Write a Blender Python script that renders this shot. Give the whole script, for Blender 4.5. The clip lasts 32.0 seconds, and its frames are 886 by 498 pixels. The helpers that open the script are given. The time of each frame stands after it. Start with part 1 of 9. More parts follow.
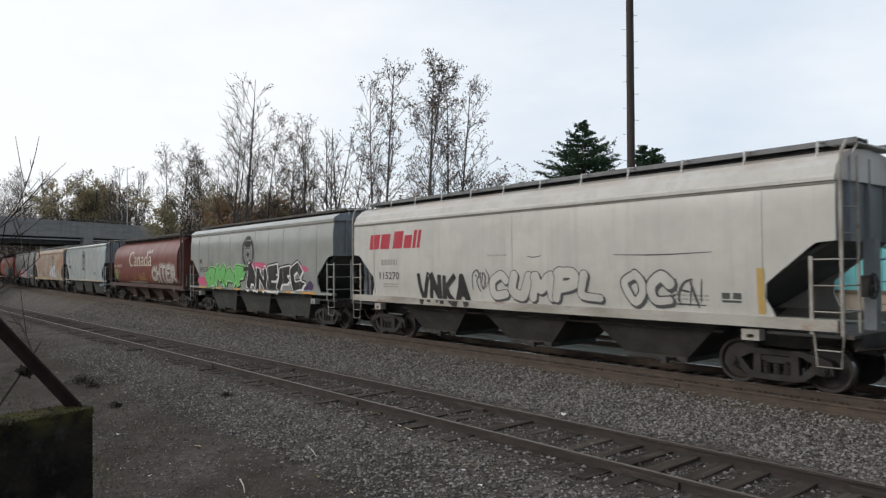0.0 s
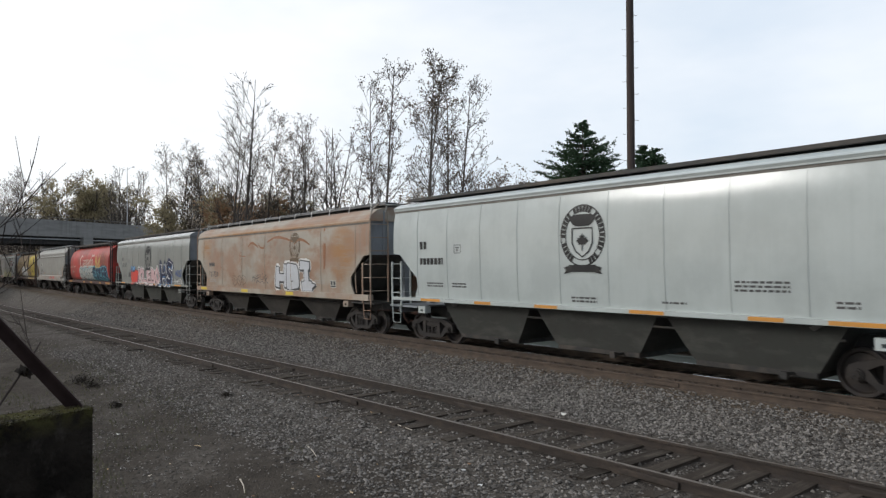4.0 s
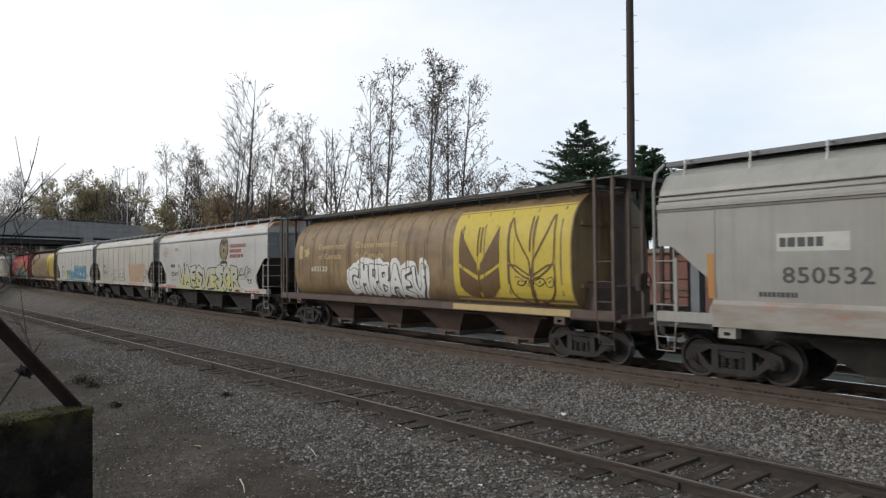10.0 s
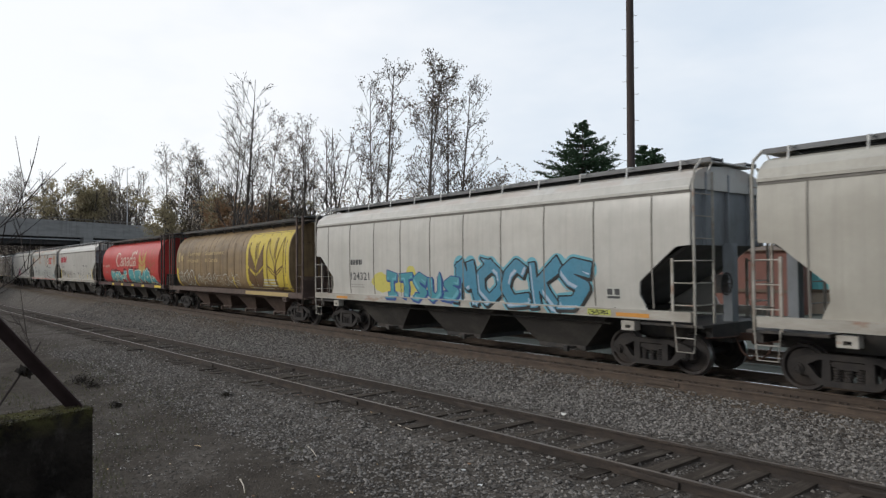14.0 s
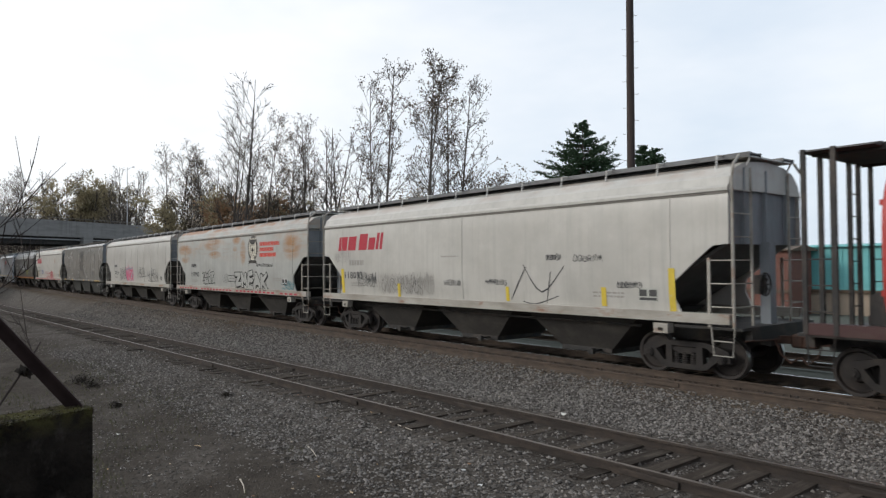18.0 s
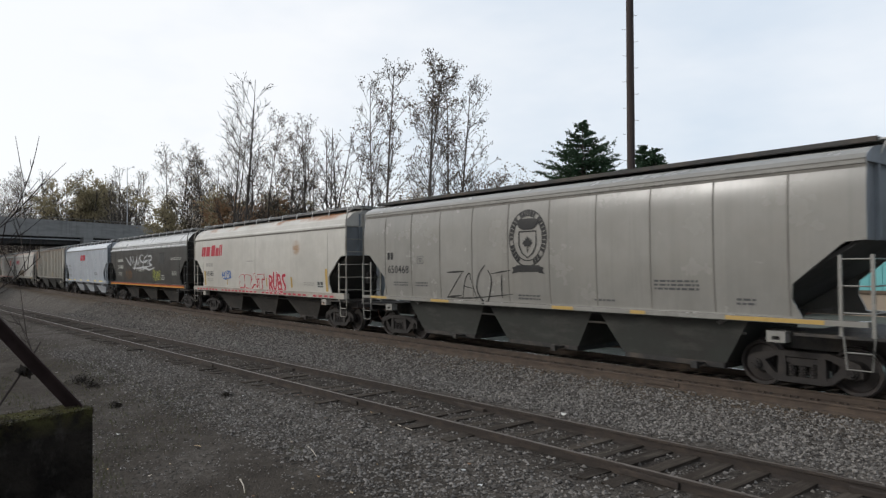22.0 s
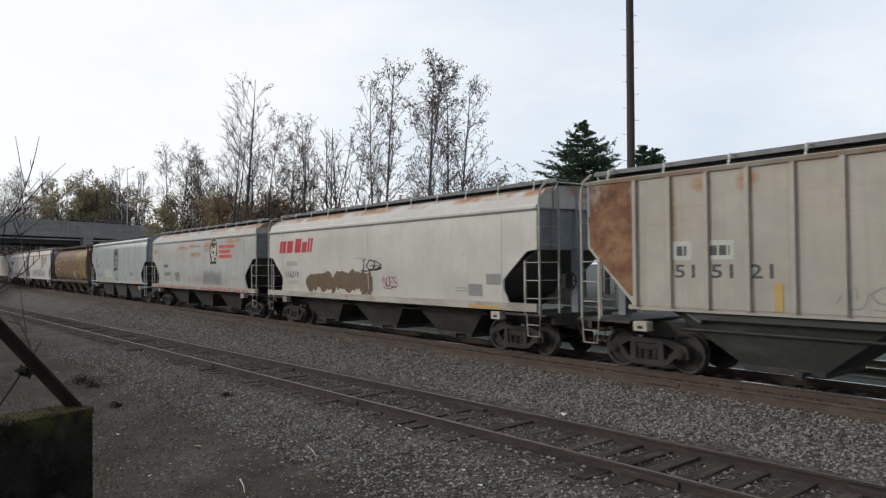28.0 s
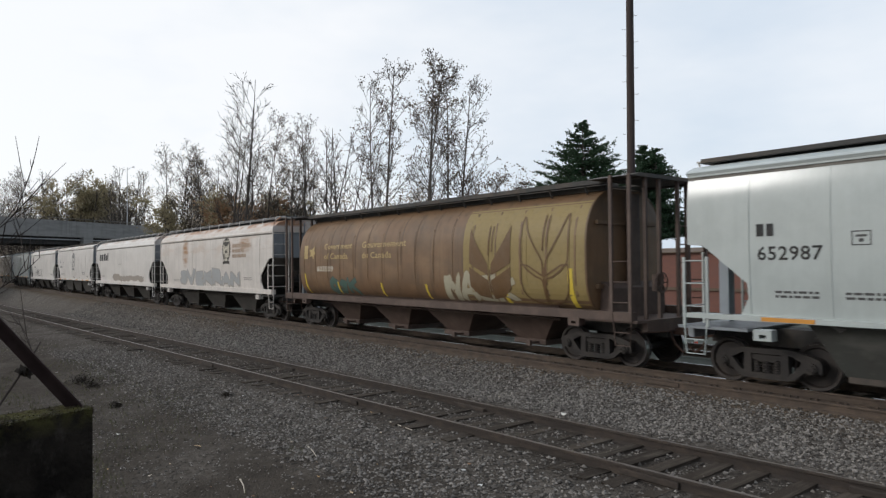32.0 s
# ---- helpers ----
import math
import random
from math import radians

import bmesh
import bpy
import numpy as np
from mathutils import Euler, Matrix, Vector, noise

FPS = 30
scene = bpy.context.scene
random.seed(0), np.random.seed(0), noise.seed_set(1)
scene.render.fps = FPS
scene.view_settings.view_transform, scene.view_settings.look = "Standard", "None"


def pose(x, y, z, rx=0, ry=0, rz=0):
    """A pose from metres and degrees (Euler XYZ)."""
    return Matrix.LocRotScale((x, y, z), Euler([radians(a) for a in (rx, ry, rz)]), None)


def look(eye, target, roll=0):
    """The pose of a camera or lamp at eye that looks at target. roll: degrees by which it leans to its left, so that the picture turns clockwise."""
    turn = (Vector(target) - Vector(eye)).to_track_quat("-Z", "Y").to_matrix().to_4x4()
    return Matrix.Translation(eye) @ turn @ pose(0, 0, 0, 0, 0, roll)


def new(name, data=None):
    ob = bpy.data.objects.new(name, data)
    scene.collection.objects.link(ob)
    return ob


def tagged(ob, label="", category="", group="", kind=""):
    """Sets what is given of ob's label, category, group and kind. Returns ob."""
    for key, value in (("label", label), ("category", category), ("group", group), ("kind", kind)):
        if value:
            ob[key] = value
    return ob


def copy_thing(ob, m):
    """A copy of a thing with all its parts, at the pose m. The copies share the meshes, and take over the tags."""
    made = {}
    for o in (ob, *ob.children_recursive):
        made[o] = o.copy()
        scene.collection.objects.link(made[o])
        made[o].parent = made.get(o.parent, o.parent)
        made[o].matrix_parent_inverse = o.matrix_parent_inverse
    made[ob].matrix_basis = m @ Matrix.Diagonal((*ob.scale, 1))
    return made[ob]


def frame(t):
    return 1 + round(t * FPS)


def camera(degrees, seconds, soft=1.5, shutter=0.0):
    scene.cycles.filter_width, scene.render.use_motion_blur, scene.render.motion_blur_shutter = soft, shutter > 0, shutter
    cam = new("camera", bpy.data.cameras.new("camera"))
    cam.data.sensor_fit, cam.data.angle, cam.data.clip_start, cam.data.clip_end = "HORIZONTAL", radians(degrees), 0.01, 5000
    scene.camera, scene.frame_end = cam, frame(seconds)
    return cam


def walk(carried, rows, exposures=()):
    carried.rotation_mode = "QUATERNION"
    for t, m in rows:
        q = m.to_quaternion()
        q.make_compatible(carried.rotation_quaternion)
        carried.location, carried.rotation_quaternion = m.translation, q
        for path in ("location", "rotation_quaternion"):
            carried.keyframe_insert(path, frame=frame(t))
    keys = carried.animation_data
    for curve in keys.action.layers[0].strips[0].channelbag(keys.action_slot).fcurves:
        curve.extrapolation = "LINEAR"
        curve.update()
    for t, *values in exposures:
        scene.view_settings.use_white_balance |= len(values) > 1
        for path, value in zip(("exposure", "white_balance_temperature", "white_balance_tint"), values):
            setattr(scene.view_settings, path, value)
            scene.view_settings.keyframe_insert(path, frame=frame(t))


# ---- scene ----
EYE = Vector((0.0, 0.0, 2.516))
YAW, PITCH, ROLL = -51.467, 1.327, -0.481
cam = camera(65.77, 32.0, soft=1.3, shutter=0.1)
aim = EYE + Vector((math.sin(radians(YAW)) * math.cos(radians(PITCH)),
                    math.cos(radians(YAW)) * math.cos(radians(PITCH)), math.sin(radians(PITCH))))
CAM_POSE = look(EYE, aim, ROLL)
# the camera's own exposure opens a little for the dark cars and closes for the white ones
walk(cam, [(0.0, CAM_POSE), (32.0, CAM_POSE)],
     [(0.0, -0.03), (2.0, -0.05), (3.0, 0.05), (7.0, 0.0), (8.0, 0.04), (10.0, 0.07), (12.0, 0.07), (14.0, -0.04), (16.0, 0.12), (17.0, 0.16), (18.2, 0.0), (20.0, -0.10),
      (22.0, -0.05), (24.0, 0.0), (25.0, 0.06), (27.0, 0.0), (29.0, -0.06), (32.0, -0.06)])

# ---- light ----
SUN_EL, SUN_AZ = 23.0, -146.0
world = bpy.data.worlds.new("world")
scene.world = world
world.use_nodes = True


def N(nt, kind, **vals):
    n = nt.nodes.new(kind)
    for k, v in vals.items():
        n.inputs[k.replace("_", " ")].default_value = v
    return n


def build_sky():
    nt = world.node_tree
    nt.nodes.clear()
    out = nt.nodes.new("ShaderNodeOutputWorld")
    bg = nt.nodes.new("ShaderNodeBackground")
    sky = nt.nodes.new("ShaderNodeTexSky")
    sky.sky_type = "NISHITA"
    sky.sun_disc = False
    sky.sun_elevation = radians(SUN_EL)
    sky.sun_rotation = radians(SUN_AZ)
    sky.air_density, sky.dust_density = 1.0, 2.0
    skyv = nt.nodes.new("ShaderNodeVectorMath")
    skyv.operation = "SCALE"
    skyv.inputs["Scale"].default_value = 0.10
    tc = nt.nodes.new("ShaderNodeTexCoord")
    mp = nt.nodes.new("ShaderNodeMapping")
    mp.inputs["Scale"].default_value = (1.0, 1.0, 2.6)
    noise_a = N(nt, "ShaderNodeTexNoise", Scale=1.7, Detail=5.0, Roughness=0.55)
    ramp = nt.nodes.new("ShaderNodeValToRGB")
    ramp.color_ramp.elements[0].position, ramp.color_ramp.elements[1].position = 0.42, 0.66
    ramp.color_ramp.elements[0].color = (0.0, 0.0, 0.0, 1)
    ramp.color_ramp.elements[1].color = (1, 1, 1, 1)
    cloud = nt.nodes.new("ShaderNodeMix")
    cloud.data_type = "RGBA"
    cloud.inputs["B"].default_value = (1.12, 1.14, 1.17, 1)
    # the veil is thick towards the hidden sun and thins to blue on the far side
    dot = nt.nodes.new("ShaderNodeVectorMath")
    dot.operation = "DOT_PRODUCT"
    dot.inputs[1].default_value = (-0.90, -0.40, 0.15)
    rng = nt.nodes.new("ShaderNodeMapRange")
    rng.inputs["From Min"].default_value, rng.inputs["From Max"].default_value = 0.32, 0.84
    rng.inputs["To Min"].default_value, rng.inputs["To Max"].default_value = 0.0, 1.0
    blue = nt.nodes.new("ShaderNodeMapRange")
    blue.inputs["From Min"].default_value, blue.inputs["From Max"].default_value = -0.95, -0.1
    deep = nt.nodes.new("ShaderNodeMix")
    deep.data_type = "RGBA"
    deep.inputs["A"].default_value = (0.13, 0.20, 0.32, 1)
    deep.inputs["B"].default_value = (0.77, 0.875, 1.0, 1)
    add = nt.nodes.new("ShaderNodeMath")
    add.operation, add.use_clamp = "ADD", True
    mul = nt.nodes.new("ShaderNodeMath")
    mul.operation = "MULTIPLY"
    mul.inputs[1].default_value = 0.6
    veil = nt.nodes.new("ShaderNodeMix")
    veil.data_type = "RGBA"
    veil.inputs["Factor"].default_value = 0.85
    L = nt.links.new
    L(tc.outputs["Generated"], mp.inputs["Vector"])
    L(mp.outputs["Vector"], noise_a.inputs["Vector"])
    L(noise_a.outputs["Fac"], ramp.inputs["Fac"])
    L(tc.outputs["Generated"], dot.inputs[0])
    L(dot.outputs["Value"], rng.inputs["Value"])
    L(dot.outputs["Value"], blue.inputs["Value"])
    L(blue.outputs["Result"], deep.inputs["Factor"])
    L(deep.outputs["Result"], cloud.inputs["A"])
    L(ramp.outputs["Color"], mul.inputs[0])
    L(mul.outputs[0], add.inputs[0])
    L(rng.outputs["Result"], add.inputs[1])
    L(add.outputs[0], cloud.inputs["Factor"])
    L(sky.outputs["Color"], skyv.inputs[0])
    L(skyv.outputs["Vector"], veil.inputs["A"])
    L(cloud.outputs["Result"], veil.inputs["B"])
    L(veil.outputs["Result"], bg.inputs["Color"])
    bg.inputs["Strength"].default_value = 1.0
    L(bg.outputs["Background"], out.inputs["Surface"])


build_sky()
sun = new("sun", bpy.data.lights.new("sun", "SUN"))
sun.data.energy, sun.data.angle, sun.data.color = 1.2, radians(14), (1.0, 0.97, 0.93)
sun.matrix_world = look(Vector((-0.52, -0.78, math.tan(radians(SUN_EL)))) * 60, (0, 0, 0))
scene.view_settings.exposure = 0.0

# ---- materials ----
MATS = {}


def shader(name, base, rough=0.6, metal=0.0, layers=(), bump=0.0, bump_scale=60.0, spec=0.4, coords="Object", rand=0.0, spots=()):
    """layers: (colour, noise scale xyz, low, high, amount, zmin, zmax): a stain laid over the base where its noise is high."""
    if name in MATS:
        return MATS[name]
    m = bpy.data.materials.new(name)
    m.use_nodes = True
    nt = m.node_tree
    bsdf = nt.nodes["Principled BSDF"]
    L = nt.links.new
    bsdf.inputs["Roughness"].default_value = rough
    bsdf.inputs["Metallic"].default_value = metal
    bsdf.inputs["Specular IOR Level"].default_value = spec
    tc = nt.nodes.new("ShaderNodeTexCoord")
    src = tc.outputs[coords]
    if coords == "Object":
        info = nt.nodes.new("ShaderNodeObjectInfo")
        off = nt.nodes.new("ShaderNodeVectorMath")
        off.operation = "ADD"
        sc = nt.nodes.new("ShaderNodeVectorMath")
        sc.operation = "SCALE"
        sc.inputs["Scale"].default_value = 37.0
        L(info.outputs["Random"], sc.inputs[0])
        L(src, off.inputs[0])
        L(sc.outputs[0], off.inputs[1])
        vec = off.outputs[0]
    else:
        vec = src
    col = None
    rgb = nt.nodes.new("ShaderNodeRGB")
    rgb.outputs[0].default_value = (*base, 1)
    col = rgb.outputs[0]
    if rand:
        hsv = nt.nodes.new("ShaderNodeHueSaturation")
        mr = nt.nodes.new("ShaderNodeMapRange")
        mr.inputs["To Min"].default_value, mr.inputs["To Max"].default_value = 1 - rand, 1 + rand
        inf = nt.nodes.new("ShaderNodeObjectInfo")
        L(inf.outputs["Random"], mr.inputs["Value"])
        L(mr.outputs[0], hsv.inputs["Value"])
        L(col, hsv.inputs["Color"])
        col = hsv.outputs[0]
    for colour, scale, low, high, amount, zmin, zmax in layers:
        mp = nt.nodes.new("ShaderNodeMapping")
        mp.inputs["Scale"].default_value = scale
        L(vec, mp.inputs["Vector"])
        nz = N(nt, "ShaderNodeTexNoise", Scale=1.0, Detail=6.0, Roughness=0.62)
        L(mp.outputs[0], nz.inputs["Vector"])
        mr = nt.nodes.new("ShaderNodeMapRange")
        mr.inputs["From Min"].default_value, mr.inputs["From Max"].default_value = low, high
        mr.inputs["To Max"].default_value = amount
        L(nz.outputs["Fac"], mr.inputs["Value"])
        fac = mr.outputs[0]
        if zmin is not None:
            sep = nt.nodes.new("ShaderNodeSeparateXYZ")
            L(src, sep.inputs[0])
            band = nt.nodes.new("ShaderNodeMapRange")
            band.inputs["From Min"].default_value, band.inputs["From Max"].default_value = zmin, zmax
            L(sep.outputs["Z"], band.inputs["Value"])
            mm = nt.nodes.new("ShaderNodeMath")
            mm.operation = "MULTIPLY"
            L(fac, mm.inputs[0])
            L(band.outputs[0], mm.inputs[1])
            fac = mm.outputs[0]
        mix = nt.nodes.new("ShaderNodeMix")
        mix.data_type = "RGBA"
        mix.inputs["B"].default_value = (*colour, 1)
        L(fac, mix.inputs["Factor"])
        L(col, mix.inputs["A"])
        col = mix.outputs["Result"]
    if spots:
        # rust blooms of their own: soft ovals (x, z, half width, half height) broken into level streaks
        sep = nt.nodes.new("ShaderNodeSeparateXYZ")
        L(src, sep.inputs[0])
        total = None
        for cx, cz, rx, rz in spots:
            terms = []
            for axis, c, rad in (("X", cx, rx), ("Z", cz, rz)):
                sub = nt.nodes.new("ShaderNodeMath")
                sub.operation = "SUBTRACT"
                sub.inputs[1].default_value = c
                L(sep.outputs[axis], sub.inputs[0])
                div = nt.nodes.new("ShaderNodeMath")
                div.operation = "DIVIDE"
                div.inputs[1].default_value = rad
                L(sub.outputs[0], div.inputs[0])
                sq = nt.nodes.new("ShaderNodeMath")
                sq.operation = "MULTIPLY"
                L(div.outputs[0], sq.inputs[0])
                L(div.outputs[0], sq.inputs[1])
                terms.append(sq)
            ad = nt.nodes.new("ShaderNodeMath")
            ad.operation = "ADD"
            L(terms[0].outputs[0], ad.inputs[0])
            L(terms[1].outputs[0], ad.inputs[1])
            mr = nt.nodes.new("ShaderNodeMapRange")
            mr.inputs["From Min"].default_value, mr.inputs["From Max"].default_value = 1.3, 0.1
            L(ad.outputs[0], mr.inputs["Value"])
            if total is None:
                total = mr.outputs[0]
            else:
                mx = nt.nodes.new("ShaderNodeMath")
                mx.operation = "MAXIMUM"
                L(total, mx.inputs[0])
                L(mr.outputs[0], mx.inputs[1])
                total = mx.outputs[0]
        mp = nt.nodes.new("ShaderNodeMapping")
        mp.inputs["Scale"].default_value = (0.8, 0.8, 5.5)
        L(vec, mp.inputs["Vector"])
        nz = N(nt, "ShaderNodeTexNoise", Scale=1.0, Detail=6.0, Roughness=0.6)
        L(mp.outputs[0], nz.inputs["Vector"])
        mr = nt.nodes.new("ShaderNodeMapRange")
        mr.inputs["From Min"].default_value, mr.inputs["From Max"].default_value = 0.40, 0.58
        mr.inputs["To Min"].default_value, mr.inputs["To Max"].default_value = 0.38, 1.0
        L(nz.outputs["Fac"], mr.inputs["Value"])
        mm = nt.nodes.new("ShaderNodeMath")
        mm.operation = "MULTIPLY"
        L(total, mm.inputs[0])
        L(mr.outputs[0], mm.inputs[1])
        mix = nt.nodes.new("ShaderNodeMix")
        mix.data_type = "RGBA"
        mix.inputs["B"].default_value = (0.31, 0.16, 0.065, 1)
        L(mm.outputs[0], mix.inputs["Factor"])
        L(col, mix.inputs["A"])
        col = mix.outputs["Result"]
    L(col, bsdf.inputs["Base Color"])
    if bump:
        nz = N(nt, "ShaderNodeTexNoise", Scale=bump_scale, Detail=4.0, Roughness=0.6)
        L(vec, nz.inputs["Vector"])
        bp = nt.nodes.new("ShaderNodeBump")
        bp.inputs["Strength"].default_value = bump
        bp.inputs["Distance"].default_value = 0.02
        L(nz.outputs["Fac"], bp.inputs["Height"])
        L(bp.outputs[0], bsdf.inputs["Normal"])
        rr = nt.nodes.new("ShaderNodeMapRange")
        rr.inputs["To Min"].default_value, rr.inputs["To Max"].default_value = max(0.05, rough - 0.12), min(1, rough + 0.12)
        L(nz.outputs["Fac"], rr.inputs["Value"])
        L(rr.outputs[0], bsdf.inputs["Roughness"])
    MATS[name] = m
    return m


DIRT, RUST, SOOT = (0.16, 0.135, 0.10), (0.30, 0.13, 0.05), (0.045, 0.04, 0.035)


def car_paint(name, base, rough=0.42, dirt=0.35, rust=0.0, streak=0.3, rust_top=0.0, spots=(), roof_z=4.3):
    layers = [(DIRT, (0.35, 0.35, 0.6), 0.45, 0.75, dirt, None, None),
              (tuple(0.55 * b for b in base), (5.0, 5.0, 0.18), 0.5, 0.75, 1.3 * streak, None, None),
              (tuple(0.62 * b for b in base), (14.0, 14.0, 0.4), 0.55, 0.75, 0.9 * streak, None, None),
              (tuple(0.8 * b for b in base), (0.9, 0.9, 0.7), 0.45, 0.6, 0.5, None, None),
              (DIRT, (2.0, 2.0, 2.0), 0.45, 0.8, 0.4 * dirt, None, None)]
    if rust:
        layers.append(((0.42, 0.22, 0.10), (0.5, 0.5, 1.6), 0.50, 0.62, rust, 2.7, 3.3))
        layers.append((RUST, (0.6, 0.6, 7.0), 0.56, 0.66, rust * 0.8, 2.9, 3.4))
    if rust_top:
        layers.append((RUST, (0.7, 0.7, 0.7), 0.44, 0.56, rust_top, roof_z, roof_z + 0.12))
    return shader(name, base, rough, 0.0, layers, bump=0.06, bump_scale=1.3, spec=0.45, spots=spots)


BLACK_STEEL = shader("black_steel", (0.022, 0.021, 0.02), 0.62, 0.0, [((0.09, 0.07, 0.055), (2, 2, 2), 0.45, 0.7, 0.7, None, None)], 0.15, 30)
# base darkened to hold the shade beneath the car sills
TRUCK_STEEL = shader("truck_steel", (0.022, 0.019, 0.018), 0.8, 0.0, [((0.05, 0.041, 0.034), (3, 3, 3), 0.4, 0.7, 0.75, None, None), ((0.02, 0.018, 0.016), (9, 9, 9), 0.5, 0.7, 0.8, None, None)], 0.3, 40)
WHEEL_STEEL = shader("wheel_steel", (0.022, 0.018, 0.017), 0.65, 0.1, [((0.045, 0.033, 0.025), (4, 4, 4), 0.4, 0.7, 0.7, None, None)], 0.15, 40)
TREAD_STEEL = shader("tread_steel", (0.42, 0.41, 0.4), 0.28, 1.0)
RAIL_RUST = shader("rail_rust", (0.065, 0.048, 0.037), 0.85, 0.0, [((0.12, 0.087, 0.062), (4, 4, 9), 0.4, 0.7, 0.7, None, None), ((0.05, 0.038, 0.03), (1.2, 1.2, 5), 0.45, 0.7, 0.7, None, None)], 0.3, 50)
RAIL_HEAD = shader("rail_head", (0.55, 0.55, 0.56), 0.22, 1.0, [((0.25, 0.2, 0.16), (6, 30, 6), 0.45, 0.7, 0.5, None, None)])
RAIL_OLD = shader("old_rail_rust", (0.036, 0.028, 0.023), 0.85, 0.0, [((0.075, 0.055, 0.042), (4, 4, 9), 0.45, 0.7, 0.7, None, None), ((0.024, 0.019, 0.016), (1.2, 1.2, 5), 0.45, 0.7, 0.7, None, None)], 0.3, 50)
RAIL_HEAD_DULL = shader("rail_head_dull", (0.17, 0.145, 0.125), 0.42, 0.6, [((0.09, 0.065, 0.05), (2, 20, 6), 0.45, 0.7, 0.7, None, None)], 0.15, 40)
TIE_WOOD = shader("tie_wood", (0.052, 0.042, 0.034), 0.92, 0.0, [((0.10, 0.085, 0.07), (16, 1.0, 16), 0.45, 0.7, 0.8, None, None), ((0.04, 0.032, 0.026), (4, 4, 4), 0.5, 0.72, 0.85, None, None)], 0.8, 45, spec=0.1, rand=0.45)
CONCRETE = shader("bridge_concrete", (0.275, 0.265, 0.25), 0.9, 0.0, [((0.17, 0.165, 0.155), (0.3, 0.3, 2.0), 0.4, 0.7, 0.7, None, None), ((0.12, 0.115, 0.1), (1.5, 1.5, 0.2), 0.5, 0.75, 0.6, None, None)], 0.3, 8, coords="Object")
MOSSY = shader("mossy_concrete", (0.026, 0.022, 0.018), 0.97, 0.0, [((0.009, 0.008, 0.007), (4, 4, 4), 0.4, 0.65, 0.9, None, None), ((0.06, 0.053, 0.045), (9, 9, 5), 0.55, 0.7, 0.6, None, None), ((0.070, 0.066, 0.024), (7, 7, 7), 0.38, 0.56, 0.95, 1.56, 1.68), ((0.035, 0.027, 0.014), (18, 18, 18), 0.5, 0.62, 0.8, 1.60, 1.68)], 1.0, 30, spec=0.05)
BARK_DARK = shader("bark_dark", (0.078, 0.066, 0.058), 0.95, 0.0, [((0.13, 0.11, 0.092), (3, 3, 0.6), 0.45, 0.7, 0.6, None, None)], 0.6, 20)
TWIG = shader("twig_bark", (0.035, 0.028, 0.025), 0.9, 0.0, [((0.06, 0.048, 0.042), (9, 9, 9), 0.45, 0.7, 0.6, None, None)], spec=0.1)
POLE_WOOD = shader("pole_wood", (0.045, 0.032, 0.029), 0.85, 0.0, [((0.08, 0.058, 0.05), (9, 9, 0.5), 0.45, 0.7, 0.7, None, None), ((0.03, 0.022, 0.02), (20, 20, 0.8), 0.5, 0.7, 0.8, None, None)], 0.5, 30)


def leaf_mat(name, a, b, rough=0.6, glow=0.0, rare=1.0):
    m = bpy.data.materials.new(name)
    m.use_nodes = True
    nt = m.node_tree
    bsdf = nt.nodes["Principled BSDF"]
    geo = nt.nodes.new("ShaderNodeNewGeometry")
    mix = nt.nodes.new("ShaderNodeMix")
    mix.data_type = "RGBA"
    mix.inputs["A"].default_value, mix.inputs["B"].default_value = (*a, 1), (*b, 1)
    power = nt.nodes.new("ShaderNodeMath")
    power.operation = "POWER"
    power.inputs[1].default_value = rare
    nt.links.new(geo.outputs["Random Per Island"], power.inputs[0])
    nt.links.new(power.outputs[0], mix.inputs["Factor"])
    nt.links.new(mix.outputs["Result"], bsdf.inputs["Base Color"])
    bsdf.inputs["Roughness"].default_value = rough
    bsdf.inputs["Specular IOR Level"].default_value = 0.2
    if glow:
        tr = nt.nodes.new("ShaderNodeBsdfTranslucent")
        mx = nt.nodes.new("ShaderNodeMixShader")
        mx.inputs["Fac"].default_value = glow
        nt.links.new(mix.outputs["Result"], tr.inputs["Color"])
        nt.links.new(bsdf.outputs[0], mx.inputs[1])
        nt.links.new(tr.outputs[0], mx.inputs[2])
        nt.links.new(mx.outputs[0], nt.nodes["Material Output"].inputs["Surface"])
    return m


# brown and olive are lightened to carry the pale haze over far trees
LEAF_BROWN = leaf_mat("leaf_brown", (0.31, 0.27, 0.215), (0.52, 0.455, 0.38), glow=0.5)
LEAF_DARK = leaf_mat("leaf_dark", (0.07, 0.052, 0.036), (0.14, 0.105, 0.07), glow=0.35)
LEAF_OLIVE = leaf_mat("leaf_olive", (0.21, 0.182, 0.11), (0.37, 0.315, 0.20), glow=0.5)
LEAF_RUSSET = leaf_mat("leaf_russet", (0.22, 0.135, 0.08), (0.34, 0.215, 0.13), glow=0.5)
NEEDLE = leaf_mat("needle", (0.025, 0.048, 0.026), (0.055, 0.095, 0.048), glow=0.25)
STONE = leaf_mat("ballast_stone", (0.045, 0.039, 0.034), (0.26, 0.238, 0.215), 0.8, rare=1.35)


# ---- building helpers ----
def mesh_of(bm, name):
    me = bpy.data.meshes.new(name)
    bm.normal_update()
    bm.to_mesh(me)
    bm.free()
    return me


def part(name, bm, material, parent, label="", smooth=False):
    me = bm if isinstance(bm, bpy.types.Mesh) else mesh_of(bm, name)
    ob = new(name, me)
    if not me.materials:
        me.materials.append(material)
    elif me.materials[0] != material:
        ob.material_slots[0].link = "OBJECT"
        ob.material_slots[0].material = material
    if smooth:
        me.shade_smooth()
        me.set_sharp_from_angle(angle=radians(32))
    ob.parent = parent
    if label:
        ob["label"] = label
    return ob


